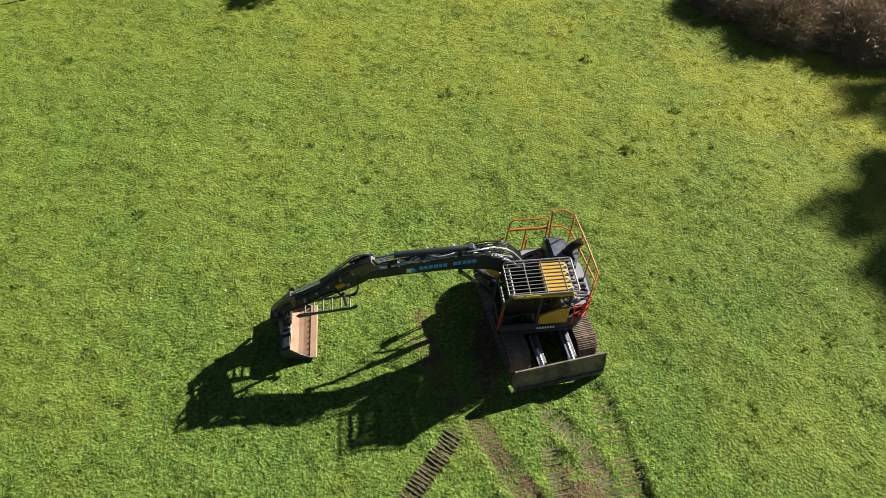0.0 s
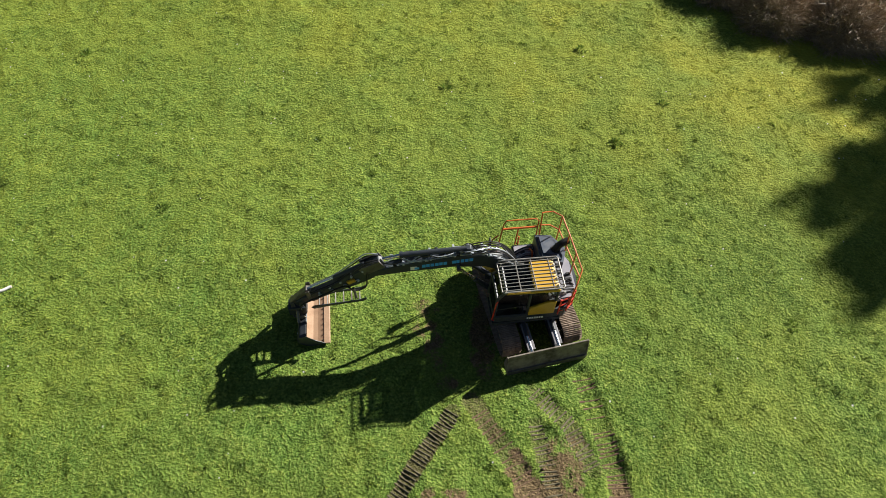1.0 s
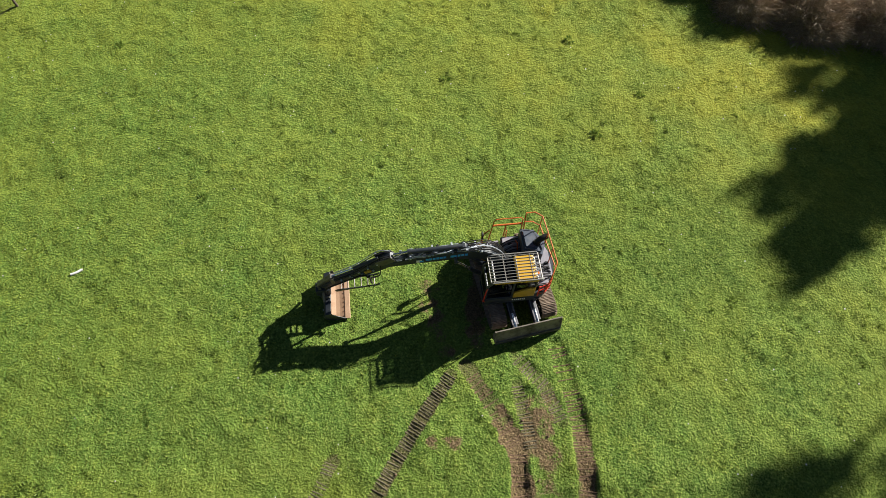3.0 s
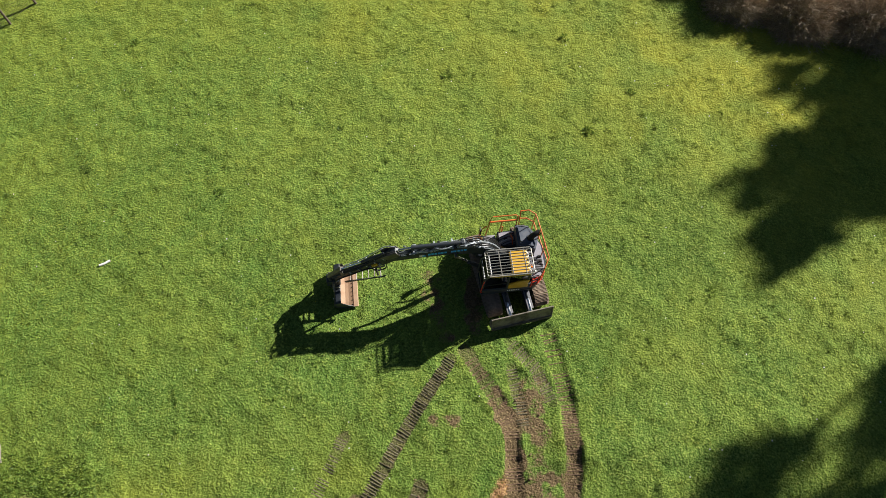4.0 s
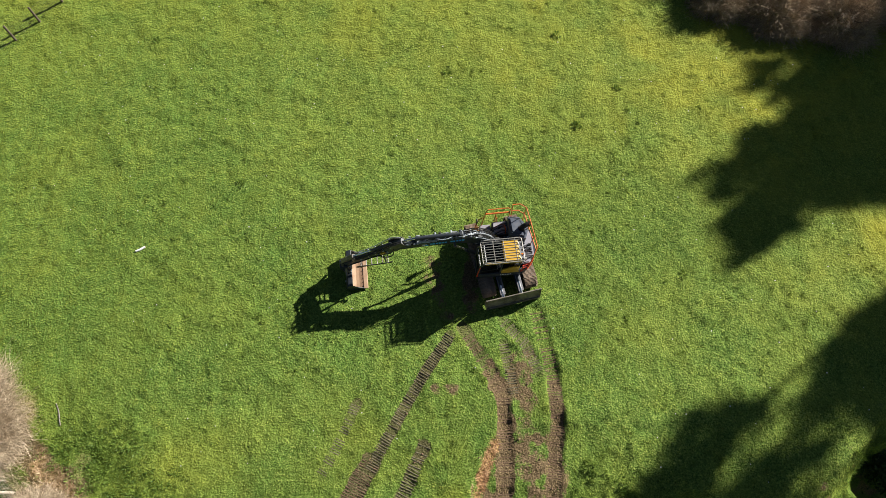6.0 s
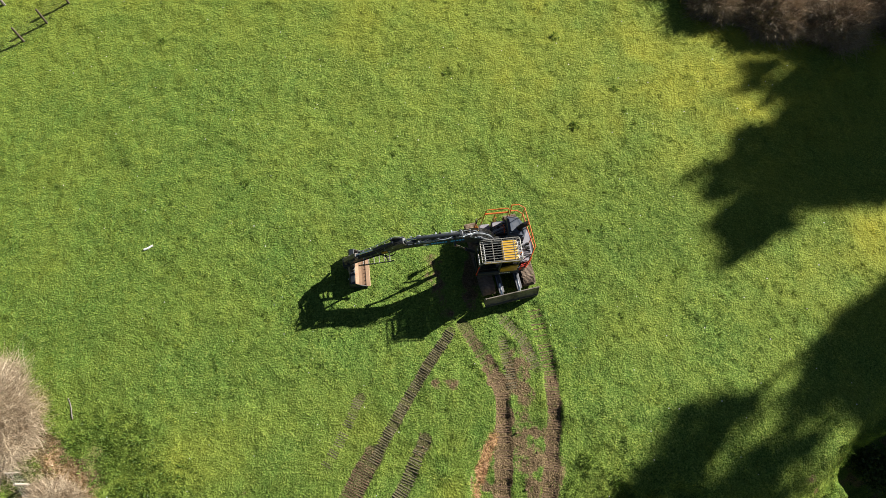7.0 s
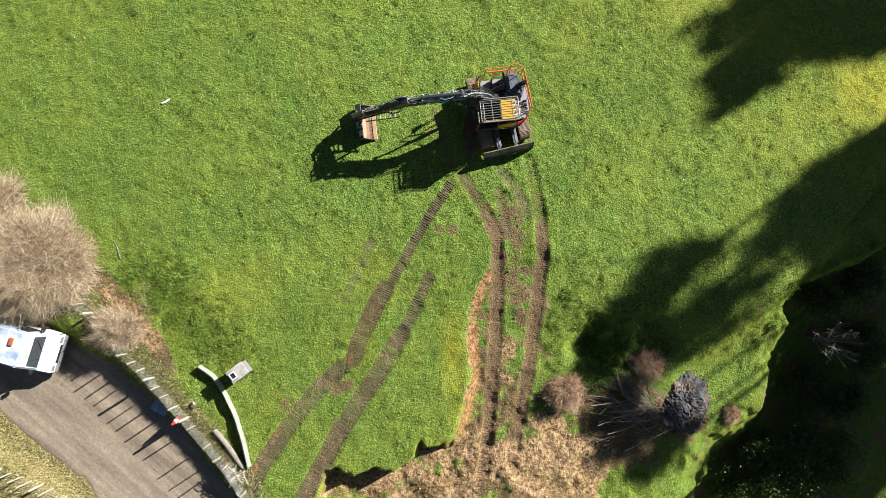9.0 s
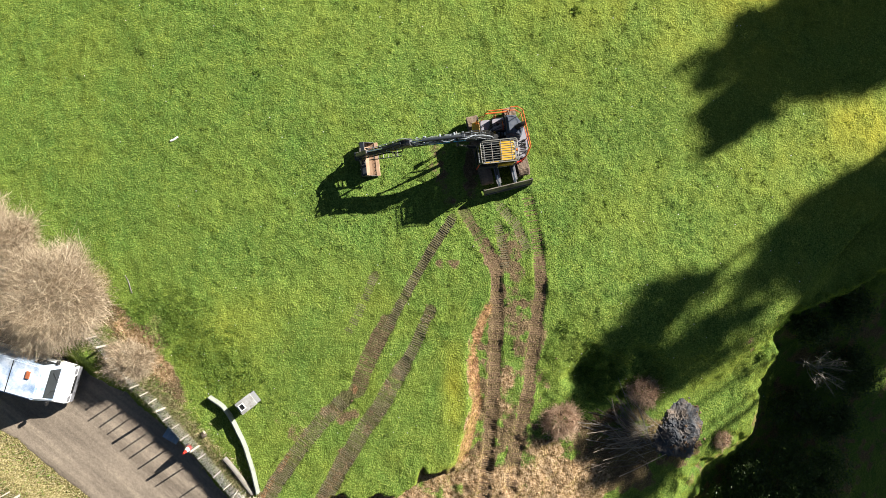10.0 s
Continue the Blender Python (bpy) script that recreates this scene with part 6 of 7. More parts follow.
def fence(spots, thick, label, wires, tall=1.15, wood=M_POST, wire_mat=M_WIRE, lean=3.0):
    root = thing("fence", label, "fence", Matrix.Identity(4))
    heads = []
    for k, (x, y) in enumerate(spots):
        big = k in thick
        h = tall * (1.02 if big else RS.uniform(0.9, 1.0))
        ob = plank_post("post" if big else "batten", x, y, h, 0.065 if big else 0.026, wood, (RS.uniform(-lean, lean), RS.uniform(-lean, lean)), square=not big)
        ob.parent = root
        heads.append((x, y, hz(x, y)))
    for w in range(wires):
        zz = 0.16 + (tall - 0.28) * w / (wires - 1)
        bm = B()
        tube(bm, [(x, y, z + zz + RS.uniform(-0.012, 0.012)) for x, y, z in heads], 0.004, 5)
        part("wire", bm, wire_mat, root)
    return root


POSTS = [(-24.4, 6.1), (-23.3, 5.1), (-22.3, 4.1), (-21.3, 3.1), (-20.4, 2.3), (-19.6, 1.5), (-18.9, 0.85), (-18.3, 0.3), (-17.8, -0.2), (-17.3, -0.7), (-16.8, -1.2),
         (-16.31, -1.65), (-16.02, -2.22), (-15.52, -2.58), (-15.1, -2.93), (-14.65, -3.42), (-14.34, -3.85), (-13.91, -4.25), (-13.4, -4.8), (-12.87, -5.39), (-12.54, -5.81),
         (-11.74, -6.68), (-11.19, -7.34), (-10.84, -7.69), (-10.4, -8.3), (-9.9, -9.0),
         (-9.35, -9.9)]
fence(POSTS, {0, 4, 8, 15, 19, len(POSTS) - 1}, "weathered wooden post and wire stock fence beside road", 6)
fence([(-27.4, 17.4), (-25.6, 20.2), (-23.54, 23.1), (-22.5, 24.35), (-21.5, 25.7), (-19.6, 28.3), (-17.8, 31.0)], {0, 1, 2, 3, 4, 5, 6}, "dark wooden post and wire fence behind the meadow", 6, 1.1, M_BARK, M_BARK)
fence([(-25.5, -6.7), (-24.4, -7.1), (-23.4, -7.5), (-22.7, -7.8), (-22.2, -8.0), (-21.7, -8.2), (-21.2, -8.4), (-20.7, -8.6), (-20.2, -8.8), (-19.7, -9.0), (-19.0, -9.4), (-18.2, -10.2)], {0, 4, 8, 11},
      "pale wooden post and wire fence past the road", 5)


def barrier():
    """A low curved wall of pale moulded panels."""
    root = thing("curved_barrier", "long curved pale grey moulded barrier standing on grass", "barrier", Matrix.Identity(4))
    line = curve_pts([(x, y, 0.0) for x, y in ((-12.37, -2.85), (-11.59, -3.43), (-11.04, -4.25), (-10.48, -5.4), (-10.08, -6.55), (-9.76, -7.79))], 6)
    prof = [(-0.085, 0.0), (0.085, 0.0), (0.09, 0.27), (0.06, 0.36), (0.0, 0.39), (-0.06, 0.36), (-0.09, 0.27)]
    bm = B()
    rings = []
    for k, p in enumerate(line):
        a = line[max(0, k - 1)]
        b = line[min(len(line) - 1, k + 1)]
        d = (b - a).normalized()
        n = Vector((d.y, -d.x, 0))
        rings.append([bm.verts.new(p + n * u + Vector((0, 0, hz(p.x, p.y) - 0.03 + w))) for u, w in prof])
    for A, C in zip(rings[:-1], rings[1:]):
        for k in range(len(prof)):
            bm.faces.new((A[k], A[(k + 1) % len(prof)], C[(k + 1) % len(prof)], C[k]))
    bm.faces.new(rings[0])
    bm.faces.new(rings[-1][::-1])
    part("wall", bm, M_CONCRETE, root)
    for k in range(4, len(line) - 2, 5):
        p, d = line[k], (line[k + 1] - line[k]).normalized()
        n = Vector((d.y, -d.x, 0))
        bm = B()
        z = hz(p.x, p.y)
        tube(bm, [p + n * -0.094 + Vector((0, 0, z + 0.02)), p + n * -0.096 + Vector((0, 0, z + 0.25)), p + n * -0.06 + Vector((0, 0, z + 0.34)), p + Vector((0, 0, z + 0.368)), p + n * 0.06 + Vector((0, 0, z + 0.34)), p + n * 0.096 + Vector((0, 0, z + 0.25)), p + n * 0.094 + Vector((0, 0, z + 0.02))], 0.010, 6)
        part("joint_band", bm, M_GREYPL, root)


barrier()


def grey_case(x, y, turn):
    """A grey metal equipment case with a sloped lid and a framed hatch."""
    root = thing("equipment_case", "grey metal equipment case with framed hatch on grass", "case", Matrix.Translation((x, y, hz(x, y))) @ Matrix.Rotation(radians(turn), 4, "Z") @ Matrix.Scale(0.87, 4))
    bm = B()
    box(bm, (-0.50, -0.36, 0.06), (0.50, 0.36, 0.98), 0.03)
    body = part("body", bm, M_GREYPL, root)
    bm = B()
    prism(bm, [(-0.53, 0.98), (0.53, 0.98), (0.53, 1.03), (-0.10, 1.12), (-0.53, 1.12)], -0.39, 0.39, 0.012)
    part("lid", bm, M_PALE, root, "pale grey sloped lid")
    bm = B()
    for lo, hi in (((-0.44, -0.20, 1.12), (-0.08, -0.15, 1.17)), ((-0.44, 0.15, 1.12), (-0.08, 0.20, 1.17)), ((-0.44, -0.15, 1.12), (-0.39, 0.15, 1.17)), ((-0.13, -0.15, 1.12), (-0.08, 0.15, 1.17))):
        box(bm, lo, hi, 0.008)
    hatch = part("hatch_frame", bm, M_WHITE, root)
    bm = B()
    box(bm, (-0.39, -0.15, 1.118), (-0.13, 0.15, 1.128))
    part("hatch_plate", bm, M_BLACK, hatch, "dark recessed plate")
    for sx in (-0.4, 0.4):
        bm = B()
        box(bm, (sx - 0.05, -0.40, -0.02), (sx + 0.05, 0.40, 0.07), 0.01)
        part("skid", bm, M_STEEL, root)
    for sy in (-0.365, 0.365):
        bm = B()
        tube(bm, [(0.1, sy, 0.7), (0.1, sy * 1.1, 0.72), (-0.1, sy * 1.1, 0.72), (-0.1, sy, 0.7)], 0.012, 6)
        part("carry_handle", bm, M_BLACK, root)


grey_case(-10.22, -3.04, 38)


def log(name, a, b, r, material, label, category="log"):
    za, zb = hz(*a) + r * 0.85, hz(*b) + r * 0.85
    root = thing(name, label, category, Matrix.Identity(4))
    bm = B()
    pts = [Vector((a[0] + (b[0] - a[0]) * t + 0.03 * math.sin(5 * t), a[1] + (b[1] - a[1]) * t, za + (zb - za) * t)) for t in np.linspace(0, 1, 9)]
    tube(bm, pts, r, 12)
    part("trunk", bm, material, root)
    d = (pts[1] - pts[0]).normalized()
    for p, s in ((pts[0], -1), (pts[-1], 1)):
        bm = B()
        rod(bm, p + d * s * 0.002, p + d * s * 0.012, r * 0.93, 12)
        part("cut_end", bm, M_POST, root, "pale sawn end")
    return root


log("fallen_pole", (-11.55, -6.03), (-10.01, -7.86), 0.14, M_DEADWOOD, "thick weathered grey pole lying by the fence")
log("branch", (-16.95, 3.45), (-16.55, 2.55), 0.026, M_DEADWOOD, "thin grey branch lying on grass", "branch")
log("plank_offcut", (-14.72, 10.62), (-14.30, 10.84), 0.05, M_WHITE, "short pale offcut of wood on grass", "offcut")
log("stump", (-12.68, -4.84), (-12.56, -4.72), 0.14, M_BARK, "short brown stump lying in grass", "stump")


def sheet_panel(x, y, turn):
    root = thing("blue_sheet", "folded light blue plastic sheet on the road's edge", "sheet", Matrix.Translation((x, y, hz(x, y) + 0.03)) @ Matrix.Rotation(radians(turn), 4, "Z"))
    n = 9
    co = [(-0.42 + 0.84 * i / n, -0.33 + 0.66 * j / n, 0.05 * math.sin(2.3 * i + j) * 0.5 + 0.03 * math.sin(3.1 * j) + 0.12) for j in range(n + 1) for i in range(n + 1)]
    bm = B()
    vs = [bm.verts.new(c) for c in co]
    for j in range(n):
        for i in range(n):
            k = j * (n + 1) + i
            bm.faces.new((vs[k], vs[k + 1], vs[k + n + 2], vs[k + n + 1]))
    bmesh.ops.solidify(bm, geom=bm.faces[:], thickness=0.10)
    part("cover", bm, M_TARP, root)
    for s in (-0.2, 0.15):
        bm = B()
        tube(bm, [(s, -0.34, 0.03), (s, -0.335, 0.16), (s, 0.0, 0.185), (s, 0.335, 0.16), (s, 0.34, 0.03)], 0.008, 5)
        part("cord", bm, M_WHITE, root)


sheet_panel(-14.5, -5.0, -30)


def traffic_cone(x, y):
    root = thing("traffic_cone", "red traffic cone with white band leaning by fence", "traffic cone", Matrix.Translation((x, y, hz(x, y) + 0.02)) @ Euler((radians(8), radians(-10), 0.4)).to_matrix().to_4x4() @ Matrix.Scale(1.25, 4))
    bm = B()
    box(bm, (-0.18, -0.18, 0.0), (0.18, 0.18, 0.04), 0.012)
    part("base", bm, M_BLACK, root)
    bm = B()
    rod(bm, (0, 0, 0.04), (0, 0, 0.62), 0.135, 18, 0.035)
    body = part("cone", bm, M_RED, root)
    bm = B()
    rod(bm, (0, 0, 0.27), (0, 0, 0.42), 0.100, 18, 0.074)
    part("band", bm, M_WHITE, body, "white reflective band")


traffic_cone(-13.42, -5.5)


def metal_gate(x, y, turn):
    root = thing("metal_gate", "galvanised tube gate leaning beside the road", "gate", Matrix.Translation((x, y, hz(x, y) + 0.08)) @ Euler((radians(78), 0, radians(turn))).to_matrix().to_4x4())
    bm = B()
    tube(bm, [(0, 0, 0), (2.2, 0, 0), (2.2, 1.0, 0), (0, 1.0, 0)], 0.025, 8, True)
    part("gate_frame", bm, M_GREYPL, root)
    for k in range(1, 5):
        bm = B()
        rod(bm, (0, 0.2 * k, 0), (2.2, 0.2 * k, 0), 0.014, 6)
        part("rail", bm, M_GREYPL, root)
    for k in range(1, 3):
        bm = B()
        rod(bm, (0.73 * k, 0, 0), (0.73 * k, 1.0, 0), 0.014, 6)
        part("stay", bm, M_GREYPL, root)


metal_gate(-10.3, -9.0, -48)


def stick_pile(name, x, y, n, long, thick, material, label, spread, aim=None, seed=3):
    rs = np.random.RandomState(seed)
    root = thing(name, label, "brushwood", Matrix.Translation((x, y, hz(x, y))))
    for k in range(n):
        a = rs.uniform(0, math.tau) if aim is None else radians(aim) + rs.normal(0, 0.75)
        ln = long * rs.uniform(0.5, 1.1)
        c = Vector((rs.normal(0, spread), rs.normal(0, spread), 0.05 + 0.25 * rs.rand() * (1 + spread)))
        d = Vector((math.cos(a), math.sin(a), rs.uniform(-0.1, 0.28))) * ln / 2
        bm = B()
        tube(bm, curve_pts([tuple(c - d), tuple(c + Vector((rs.normal(0, 0.06), rs.normal(0, 0.06), 0.05))), tuple(c + d)], 3), thick * rs.uniform(0.5, 1.2), 5)
        part("stick", bm, M_DEADWOOD if k % 3 == 0 else material, root)


M_BLEACHED = worn("bleached_sticks", (0.58, 0.54, 0.47), (0.30, 0.26, 0.20), 0.8, 0, 5, 0.5, 40, 0.4)
stick_pile("brushwood_pile", -10.5, -8.15, 44, 0.75, 0.020, M_BLEACHED, "small pile of bleached sticks by the fence", 0.24, None, 4)


def branch_fan(x, y, count, seed):
    """Cut branches whose butts lie together, their forked ends spread out."""
    rs = np.random.RandomState(seed)
    root = thing("cut_branches", "fan-shaped heap of cut bare grey-brown branches", "brushwood", Matrix.Translation((x, y, hz(x, y))))
    for k in range(count):
        a = radians(rs.uniform(112, 205))
        ln = rs.uniform(1.4, 3.3)
        p = Vector((rs.normal(-0.2, 0.45), rs.normal(0, 0.5), rs.uniform(0.05, 0.4)))
        d = Vector((math.cos(a), math.sin(a), rs.uniform(-0.02, 0.30)))
        nrm = Vector((-d.y, d.x, 0))
        bow = rs.normal(0, 0.16)
        pts = curve_pts([p, p + d * ln * 0.5 + nrm * bow * ln * 0.5, p + d * ln + nrm * bow * ln * 0.2 + Vector((0, 0, -0.1))], 4)
        for q in pts:
            q.z = max(q.z, hz(x + q.x, y + q.y) - hz(x, y) + 0.04)
        bm = B()
        tube(bm, pts, rs.uniform(0.011, 0.023), 5)
        for f in range(3):
            q = pts[3 + f]
            e = (d + nrm * rs.uniform(-0.8, 0.8) + Vector((0, 0, rs.uniform(0.0, 0.35)))).normalized() * rs.uniform(0.4, 0.9)
            tube(bm, [q, q + e * 0.5 + Vector((0, 0, 0.03)), q + e], 0.007, 4)
        part("branch", bm, (M_TWIGWOOD, M_BRUSH, M_DEADWOOD)[k % 3], root)


M_TWIGWOOD = worn("pale_bark", (0.33, 0.27, 0.21), (0.17, 0.13, 0.09), 0.85, 0, 4, 0.6, 40, 0.5)
branch_fan(11.1, -5.5, 74, 5)


# ---- van ----
def van():
    m = Matrix.Translation((-19.84, -2.17, hz(-19.84, -2.17) + 0.02)) @ Matrix.Rotation(radians(-16), 4, "Z")
    root = thing("van", "white high-roofed van parked on the gravel road", "van", m)
    L, w = 5.6, 1.0

    bm = B()
    prism(bm, [(-L, 0.40), (0.10, 0.40), (0.33, 0.48), (0.35, 0.78), (0.26, 0.97), (-0.22, 1.13), (-L, 1.12)], -w, w, 0.05)
    part("body", bm, M_WHITE, root)
    bm = B()
    low, high = 1.12, 2.04
    a = [(-L, -w + 0.01), (-0.34, -w + 0.01), (-0.22, -w + 0.12), (-0.22, w - 0.12), (-0.34, w - 0.01), (-L, w - 0.01)]
    b = [(-L + 0.06, -w + 0.11), (-0.88, -w + 0.13), (-0.76, -w + 0.24), (-0.76, w - 0.24), (-0.88, w - 0.13), (-L + 0.06, w - 0.11)]
    va = [bm.verts.new((x, y, low)) for x, y in a]
    vb = [bm.verts.new((x, y, high)) for x, y in b]
    for k in range(6):
        bm.faces.new((va[k], va[(k + 1) % 6], vb[(k + 1) % 6], vb[k]))
    bm.faces.new(vb)
    bm.faces.new(va[::-1])
    es = [e for e in bm.edges if all(v in vb for v in e.verts)]
    bmesh.ops.bevel(bm, geom=es, offset=0.06, segments=3, affect="EDGES")
    part("upper_body", bm, M_REFLECT_WHITE, root, "white roof with bluish reflections put into its colour")
    # windscreen, a hand proud of the sloped front
    bm = B()
    q = [(-0.26, -w + 0.20, 1.20), (-0.26, w - 0.20, 1.20), (-0.53, w - 0.27, 1.66), (-0.53, -w + 0.27, 1.66)]
    bm.faces.new([bm.verts.new((x + 0.03, y, z)) for x, y, z in q])
    bmesh.ops.solidify(bm, geom=bm.faces[:], thickness=0.012)
    ws = part("windscreen", bm, M_DARKGLASS, root, "dark windscreen")
    bm = B()
    for s in (-1, 1):
        tube(bm, [(-0.18, 0.2 * s - 0.2, 1.17), (-0.30, 0.35 * s, 1.40), (-0.38, 0.6 * s, 1.54)], 0.012, 5)
    part("wiper", bm, M_BLACK, ws)
    for s in (-1, 1):
        bm = B()
        q = [(-0.50, s * (w + 0.0), 1.18), (-1.40, s * (w + 0.0), 1.18), (-1.40, s * (w - 0.07), 1.80), (-0.84, s * (w - 0.07), 1.80)]
        bm.faces.new([bm.verts.new(p) for p in q])
        bmesh.ops.solidify(bm, geom=bm.faces[:], thickness=0.02)
        part("side_window", bm, M_DARKGLASS, root, "dark side window")
        bm = B()
        box(bm, (-0.46, s * (w + 0.08) - 0.10, 1.22), (-0.34, s * (w + 0.08) + 0.10, 1.46), 0.03)
        part("wing_mirror", bm, M_BLACK, root, "black wing mirror")
        bm = B()
        box(bm, (0.18, s * 0.74 - 0.15, 0.68), (0.365, s * 0.74 + 0.15, 0.86), 0.03)
        part("headlight", bm, M_GREYPL, root, "clear headlight")
        for x in (-0.95, -4.4):
            bm = B()
            rod(bm, (x, s * (w - 0.22), 0.34), (x, s * (w + 0.01), 0.34), 0.34, 22)
            wheel = part("wheel", bm, M_BLACK, root)
            bm = B()
            rod(bm, (x, s * (w + 0.008), 0.34), (x, s * (w + 0.02), 0.34), 0.20, 16)
            part("rim", bm, M_STEEL, wheel)
    bm = B()
    box(bm, (0.22, -0.95, 0.36), (0.42, 0.95, 0.58), 0.05)
    part("bumper", bm, M_GREYPL, root)
    for k in range(4):
        bm = B()
        box(bm, (0.31, -0.48, 0.58 + 0.05 * k), (0.364, 0.48, 0.605 + 0.05 * k), 0.006)
        part("grille_bar", bm, M_BLACK, root)
    bm = B()
    box(bm, (-1.42, 0.12, 2.03), (-1.22, 0.50, 2.11), 0.02)
    part("roof_vent", bm, M_RUSTY, root, "rusty orange roof vent")
    bm = B()
    box(bm, (-2.24, -0.84, 2.03), (-2.20, 0.84, 2.052), 0.004)
    part("roof_seam", bm, M_BLACK, root)


M_DARKGLASS = lens_material("dark_vehicle_glass", (0.075, 0.085, 0.095))
M_RUSTY = worn("rusty_metal", (0.42, 0.12, 0.045), (0.20, 0.07, 0.04), 0.7, 0.1, 8, 0.7)
van()


# ---- spoil heap in the gully's edge ----
def spoil_heap(x, y, rx, ry, tall):
    rs = np.random.RandomState(9)
    root = thing("spoil_heap", "heap of dark spoil and broken clods", "heap", Matrix.Translation((x, y, hz(x, y) - 0.25)))
    bm = B()
    bmesh.ops.create_icosphere(bm, subdivisions=6, radius=1.0)
    for v in bm.verts:
        p = v.co.copy()
        k = 1.02 + 0.22 * noise.noise(p * 1.7) + 0.16 * noise.noise(p * 3.3 + Vector((3, 1, 7))) - 0.14 * abs(noise.noise(p * 6.5)) - 0.10 * abs(noise.noise(p * 11.0)) + 0.06 * noise.noise(p * 27.0)
        v.co = Vector((p.x * rx * k, p.y * ry * k, max(p.z, -0.2) * tall * k))
    part("mound", bm, M_ROCK, root)
    for k in range(80):
        bm = B()
        r = rs.uniform(0.03, 0.11)
        bmesh.ops.create_icosphere(bm, subdivisions=2, radius=r)
        off = Vector(rs.uniform(0, 50, 3))
        for v in bm.verts:
            v.co = v.co * (1 + 0.9 * noise.noise(v.co / r * 1.3 + off))
            v.co.z *= 0.7
        a, q = rs.uniform(0, math.tau), rs.uniform(0.3, 1.2)
        c = Vector((rx * q * math.cos(a), ry * q * math.sin(a), tall * max(0.25, math.sqrt(max(0.0, 1 - q * q))) * 0.98))
        bmesh.ops.translate(bm, vec=c, verts=bm.verts)
        part("clod", bm, M_MUD if math.cos(a + 0.5) > 0.1 else M_ROCK, root)


spoil_heap(12.6, -5.0, 1.75, 1.8, 0.85)


# ---- cleat marks and clods on the ground ----
def cleats(name, pts, half, gap, lift, material, seed, label, keep=1.0):
    """Low cross ridges left by the crawler belt."""
    rs = np.random.RandomState(seed)
    vs, fs = [], []
    for (ax, ay), (bx, by) in zip(pts[:-1], pts[1:]):
        ln = math.hypot(bx - ax, by - ay)
        dx, dy = (bx - ax) / ln, (by - ay) / ln
        s = rs.uniform(0, gap)
        while s < ln:
            if rs.rand() < keep:
                cx, cy = ax + dx * s, ay + dy * s
                tw = rs.normal(0, 0.05)
                ex, ey = -dy + dx * tw, dx + dy * tw
                w0, w1 = half * rs.uniform(0.78, 1.06), half * rs.uniform(0.78, 1.06)
                n0 = len(vs)
                for u in np.linspace(-w0, w1, 5):
                    x, y = cx + ex * u, cy + ey * u
                    z = hz(x, y)
                    q = gap * rs.uniform(0.2, 0.33)
                    vs += [(x - dx * q, y - dy * q, z - 0.01), (x + rs.normal(0, 0.008), y, z + lift * rs.uniform(0.5, 1.2)), (x + dx * q, y + dy * q, z - 0.01)]
                for k in range(4):
                    i = n0 + 3 * k
                    fs += [(i, i + 1, i + 4, i + 3), (i + 1, i + 2, i + 5, i + 4)]
            s += gap * rs.uniform(0.9, 1.12)
    ob = soup(name, vs, fs, material)
    return tagged(ob, label, "track marks", "crawler track marks", "stuff")


for k, (key, mt, lift, keep) in enumerate((("a", M_TURF, 0.030, 0.88), ("a_mid", M_MUD, 0.020, 0.85), ("a_low", M_TURF, 0.018, 0.8), ("b", M_TURF, 0.030, 0.88), ("b_low", M_TURF, 0.018, 0.8), ("c", M_TURF, 0.020, 0.7), ("d", M_MUD, 0.018, 0.6), ("e", M_MUD, 0.018, 0.65), ("f", M_TURF, 0.030, 0.6), ("g", M_TURF, 0.036, 0.85))):
    pts, half, deep = TRACKS[key]
    cleats("track_mark", [(x, y) for x, y in pts], half, 0.10 if "low" in key else 0.112, lift, mt, 40 + k, "rows of cleat ridges pressed into turf by crawler tracks", keep)

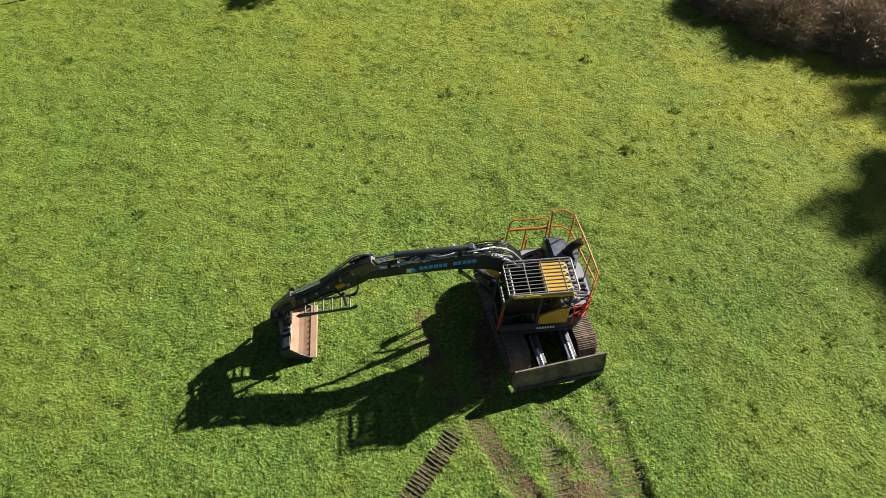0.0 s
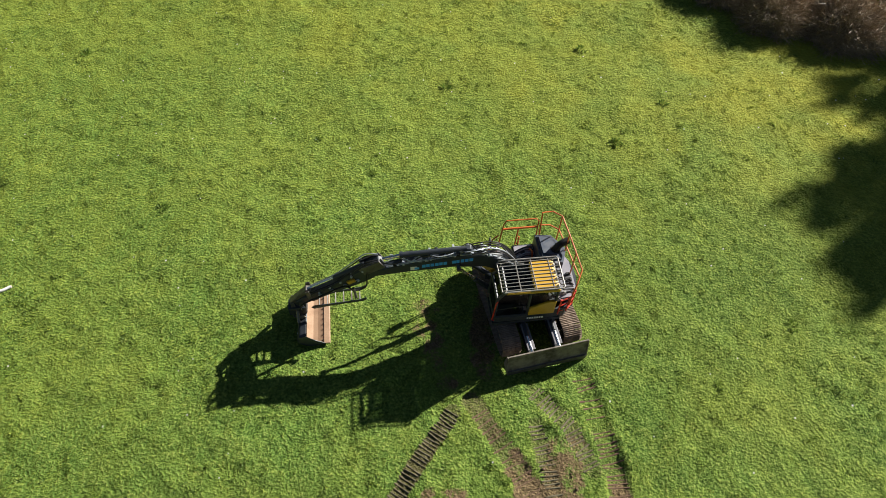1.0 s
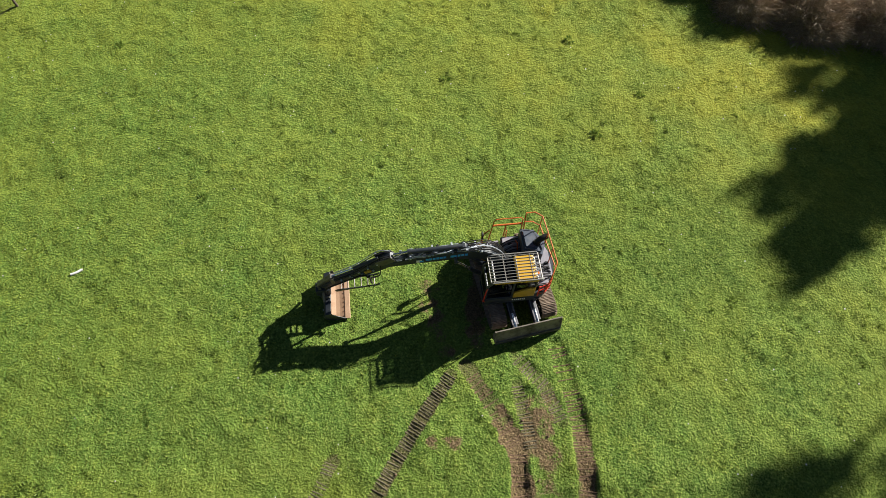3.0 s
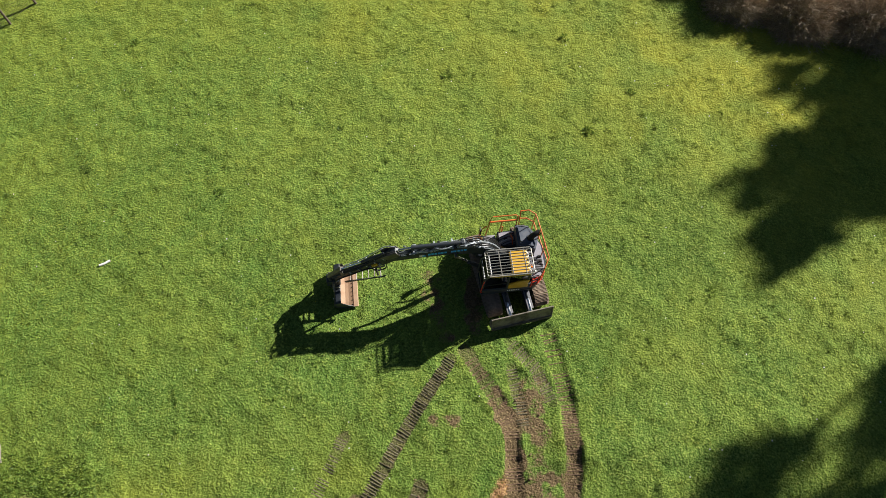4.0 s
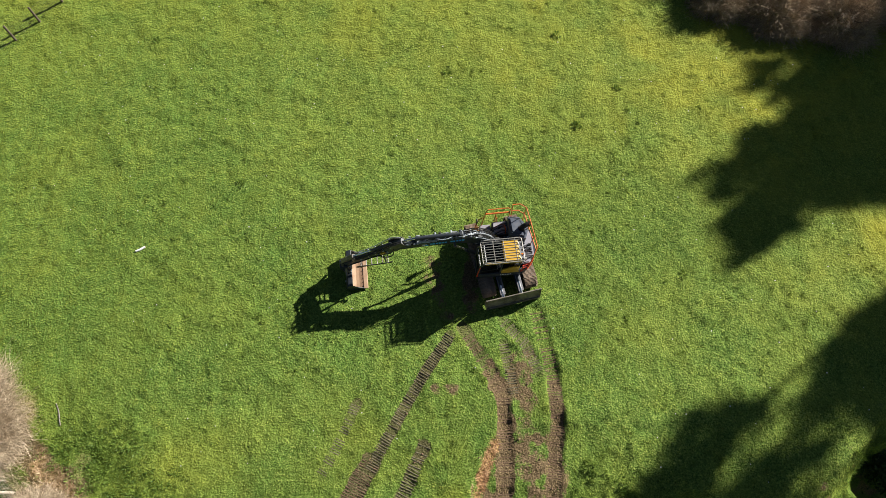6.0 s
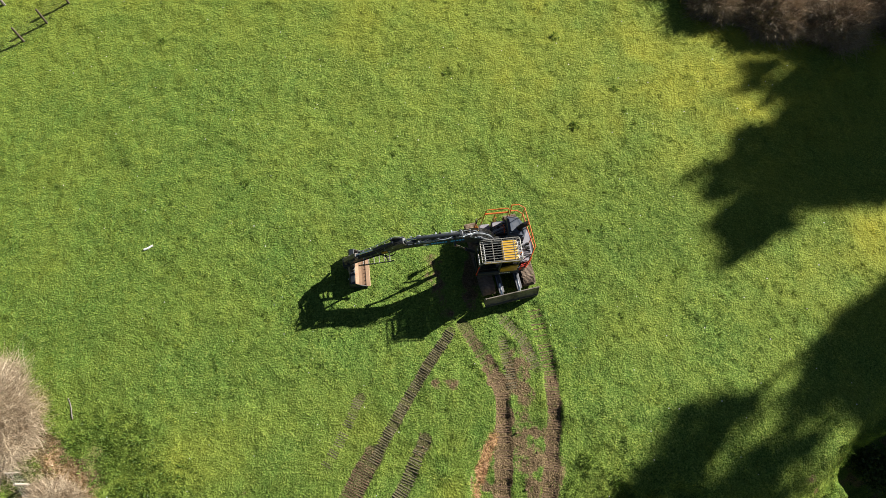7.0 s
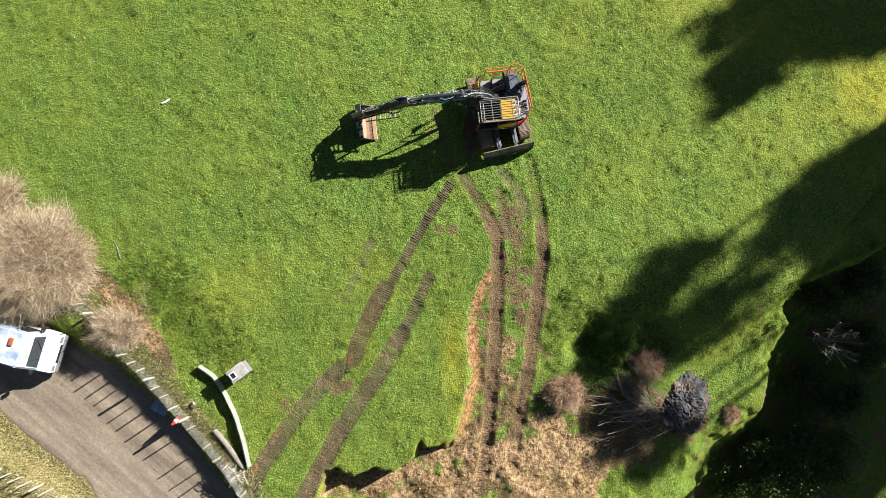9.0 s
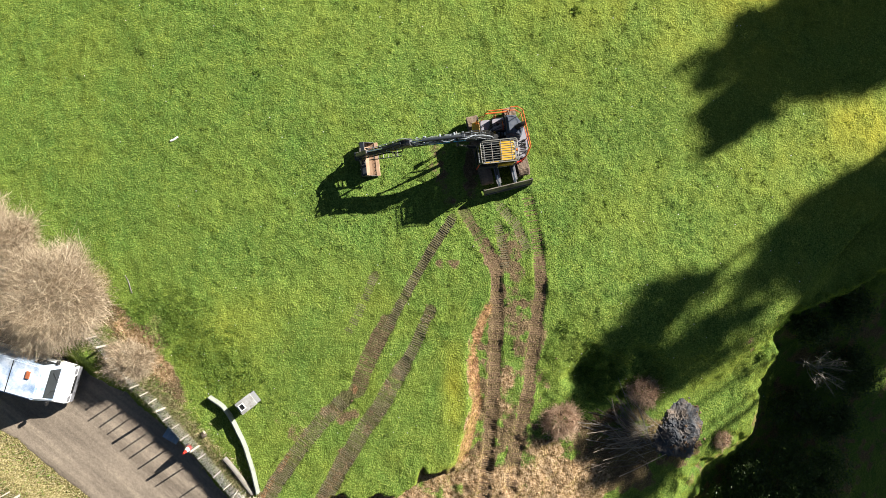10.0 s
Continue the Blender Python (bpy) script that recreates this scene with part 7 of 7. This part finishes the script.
# clods of clay and soil on the dug ground
n = 3000
cx, cy = RS.uniform(-6, 9.5, n), RS.uniform(-11, 6.5, n)
v0 = np.maximum(f_soil(cx, cy), f_clay(cx, cy))
ok = RS.rand(n) < v0 * 0.75
cx, cy = cx[ok], cy[ok]
r = RS.uniform(0.015, 0.06, len(cx)) * (0.6 + 0.9 * RS.rand(len(cx)) ** 3)
tet = np.array([(1, 0.1, -0.3), (-0.5, 0.9, -0.3), (-0.6, -0.8, -0.2), (0.1, 0.05, 0.9), (0.75, 0.75, 0.3), (-0.85, 0.1, 0.45)])
hull = np.array([(0, 4, 3), (4, 1, 3), (1, 5, 3), (5, 2, 3), (2, 0, 3), (0, 1, 4), (1, 2, 5), (0, 2, 1)])
jit = tet[None] * (1 + 0.35 * RS.normal(size=(len(cx), 6, 1)))
vv = jit * r[:, None, None] + np.stack([cx, cy, lie(cx, cy) + 0.2 * r], -1)[:, None]
ff = hull[None] + 6 * np.arange(len(cx))[:, None, None]
clay_like = f_clay(cx, cy) > 0.35
for nm, sel, mt, lb in (("soil_clods", ~clay_like, M_MUD, "loose brown soil clods on the churned ruts"), ("clay_clods", clay_like, M_CLAY, "loose pale clay clods on the dug ground")):
    k = int(sel.sum())
    soup_v = vv[sel].reshape(-1, 3)
    soup_f = (hull[None] + 6 * np.arange(k)[:, None, None]).reshape(-1, 3)
    tagged(soup(nm, soup_v, soup_f, mt), lb, "clods", kind="stuff")

# small white meadow flowers
n = 260
fx, fy = RS.uniform(-22, 20, n), RS.uniform(-6, 30, n)
ok = lookup(_BARE, fx, fy) < 0.2
fx, fy = fx[ok], fy[ok]
v = []
for x, y, z in zip(fx, fy, lie(fx, fy)):
    r = RS.uniform(0.014, 0.026)
    v += [(x - r, y - r, z + 0.07), (x + r, y - r, z + 0.075), (x + r, y + r, z + 0.085), (x - r, y + r, z + 0.08)]
tagged(soup("daisies", v, np.arange(len(v)).reshape(-1, 4), M_WHITE), "tiny white daisies dotted over the meadow", "flowers", kind="stuff")
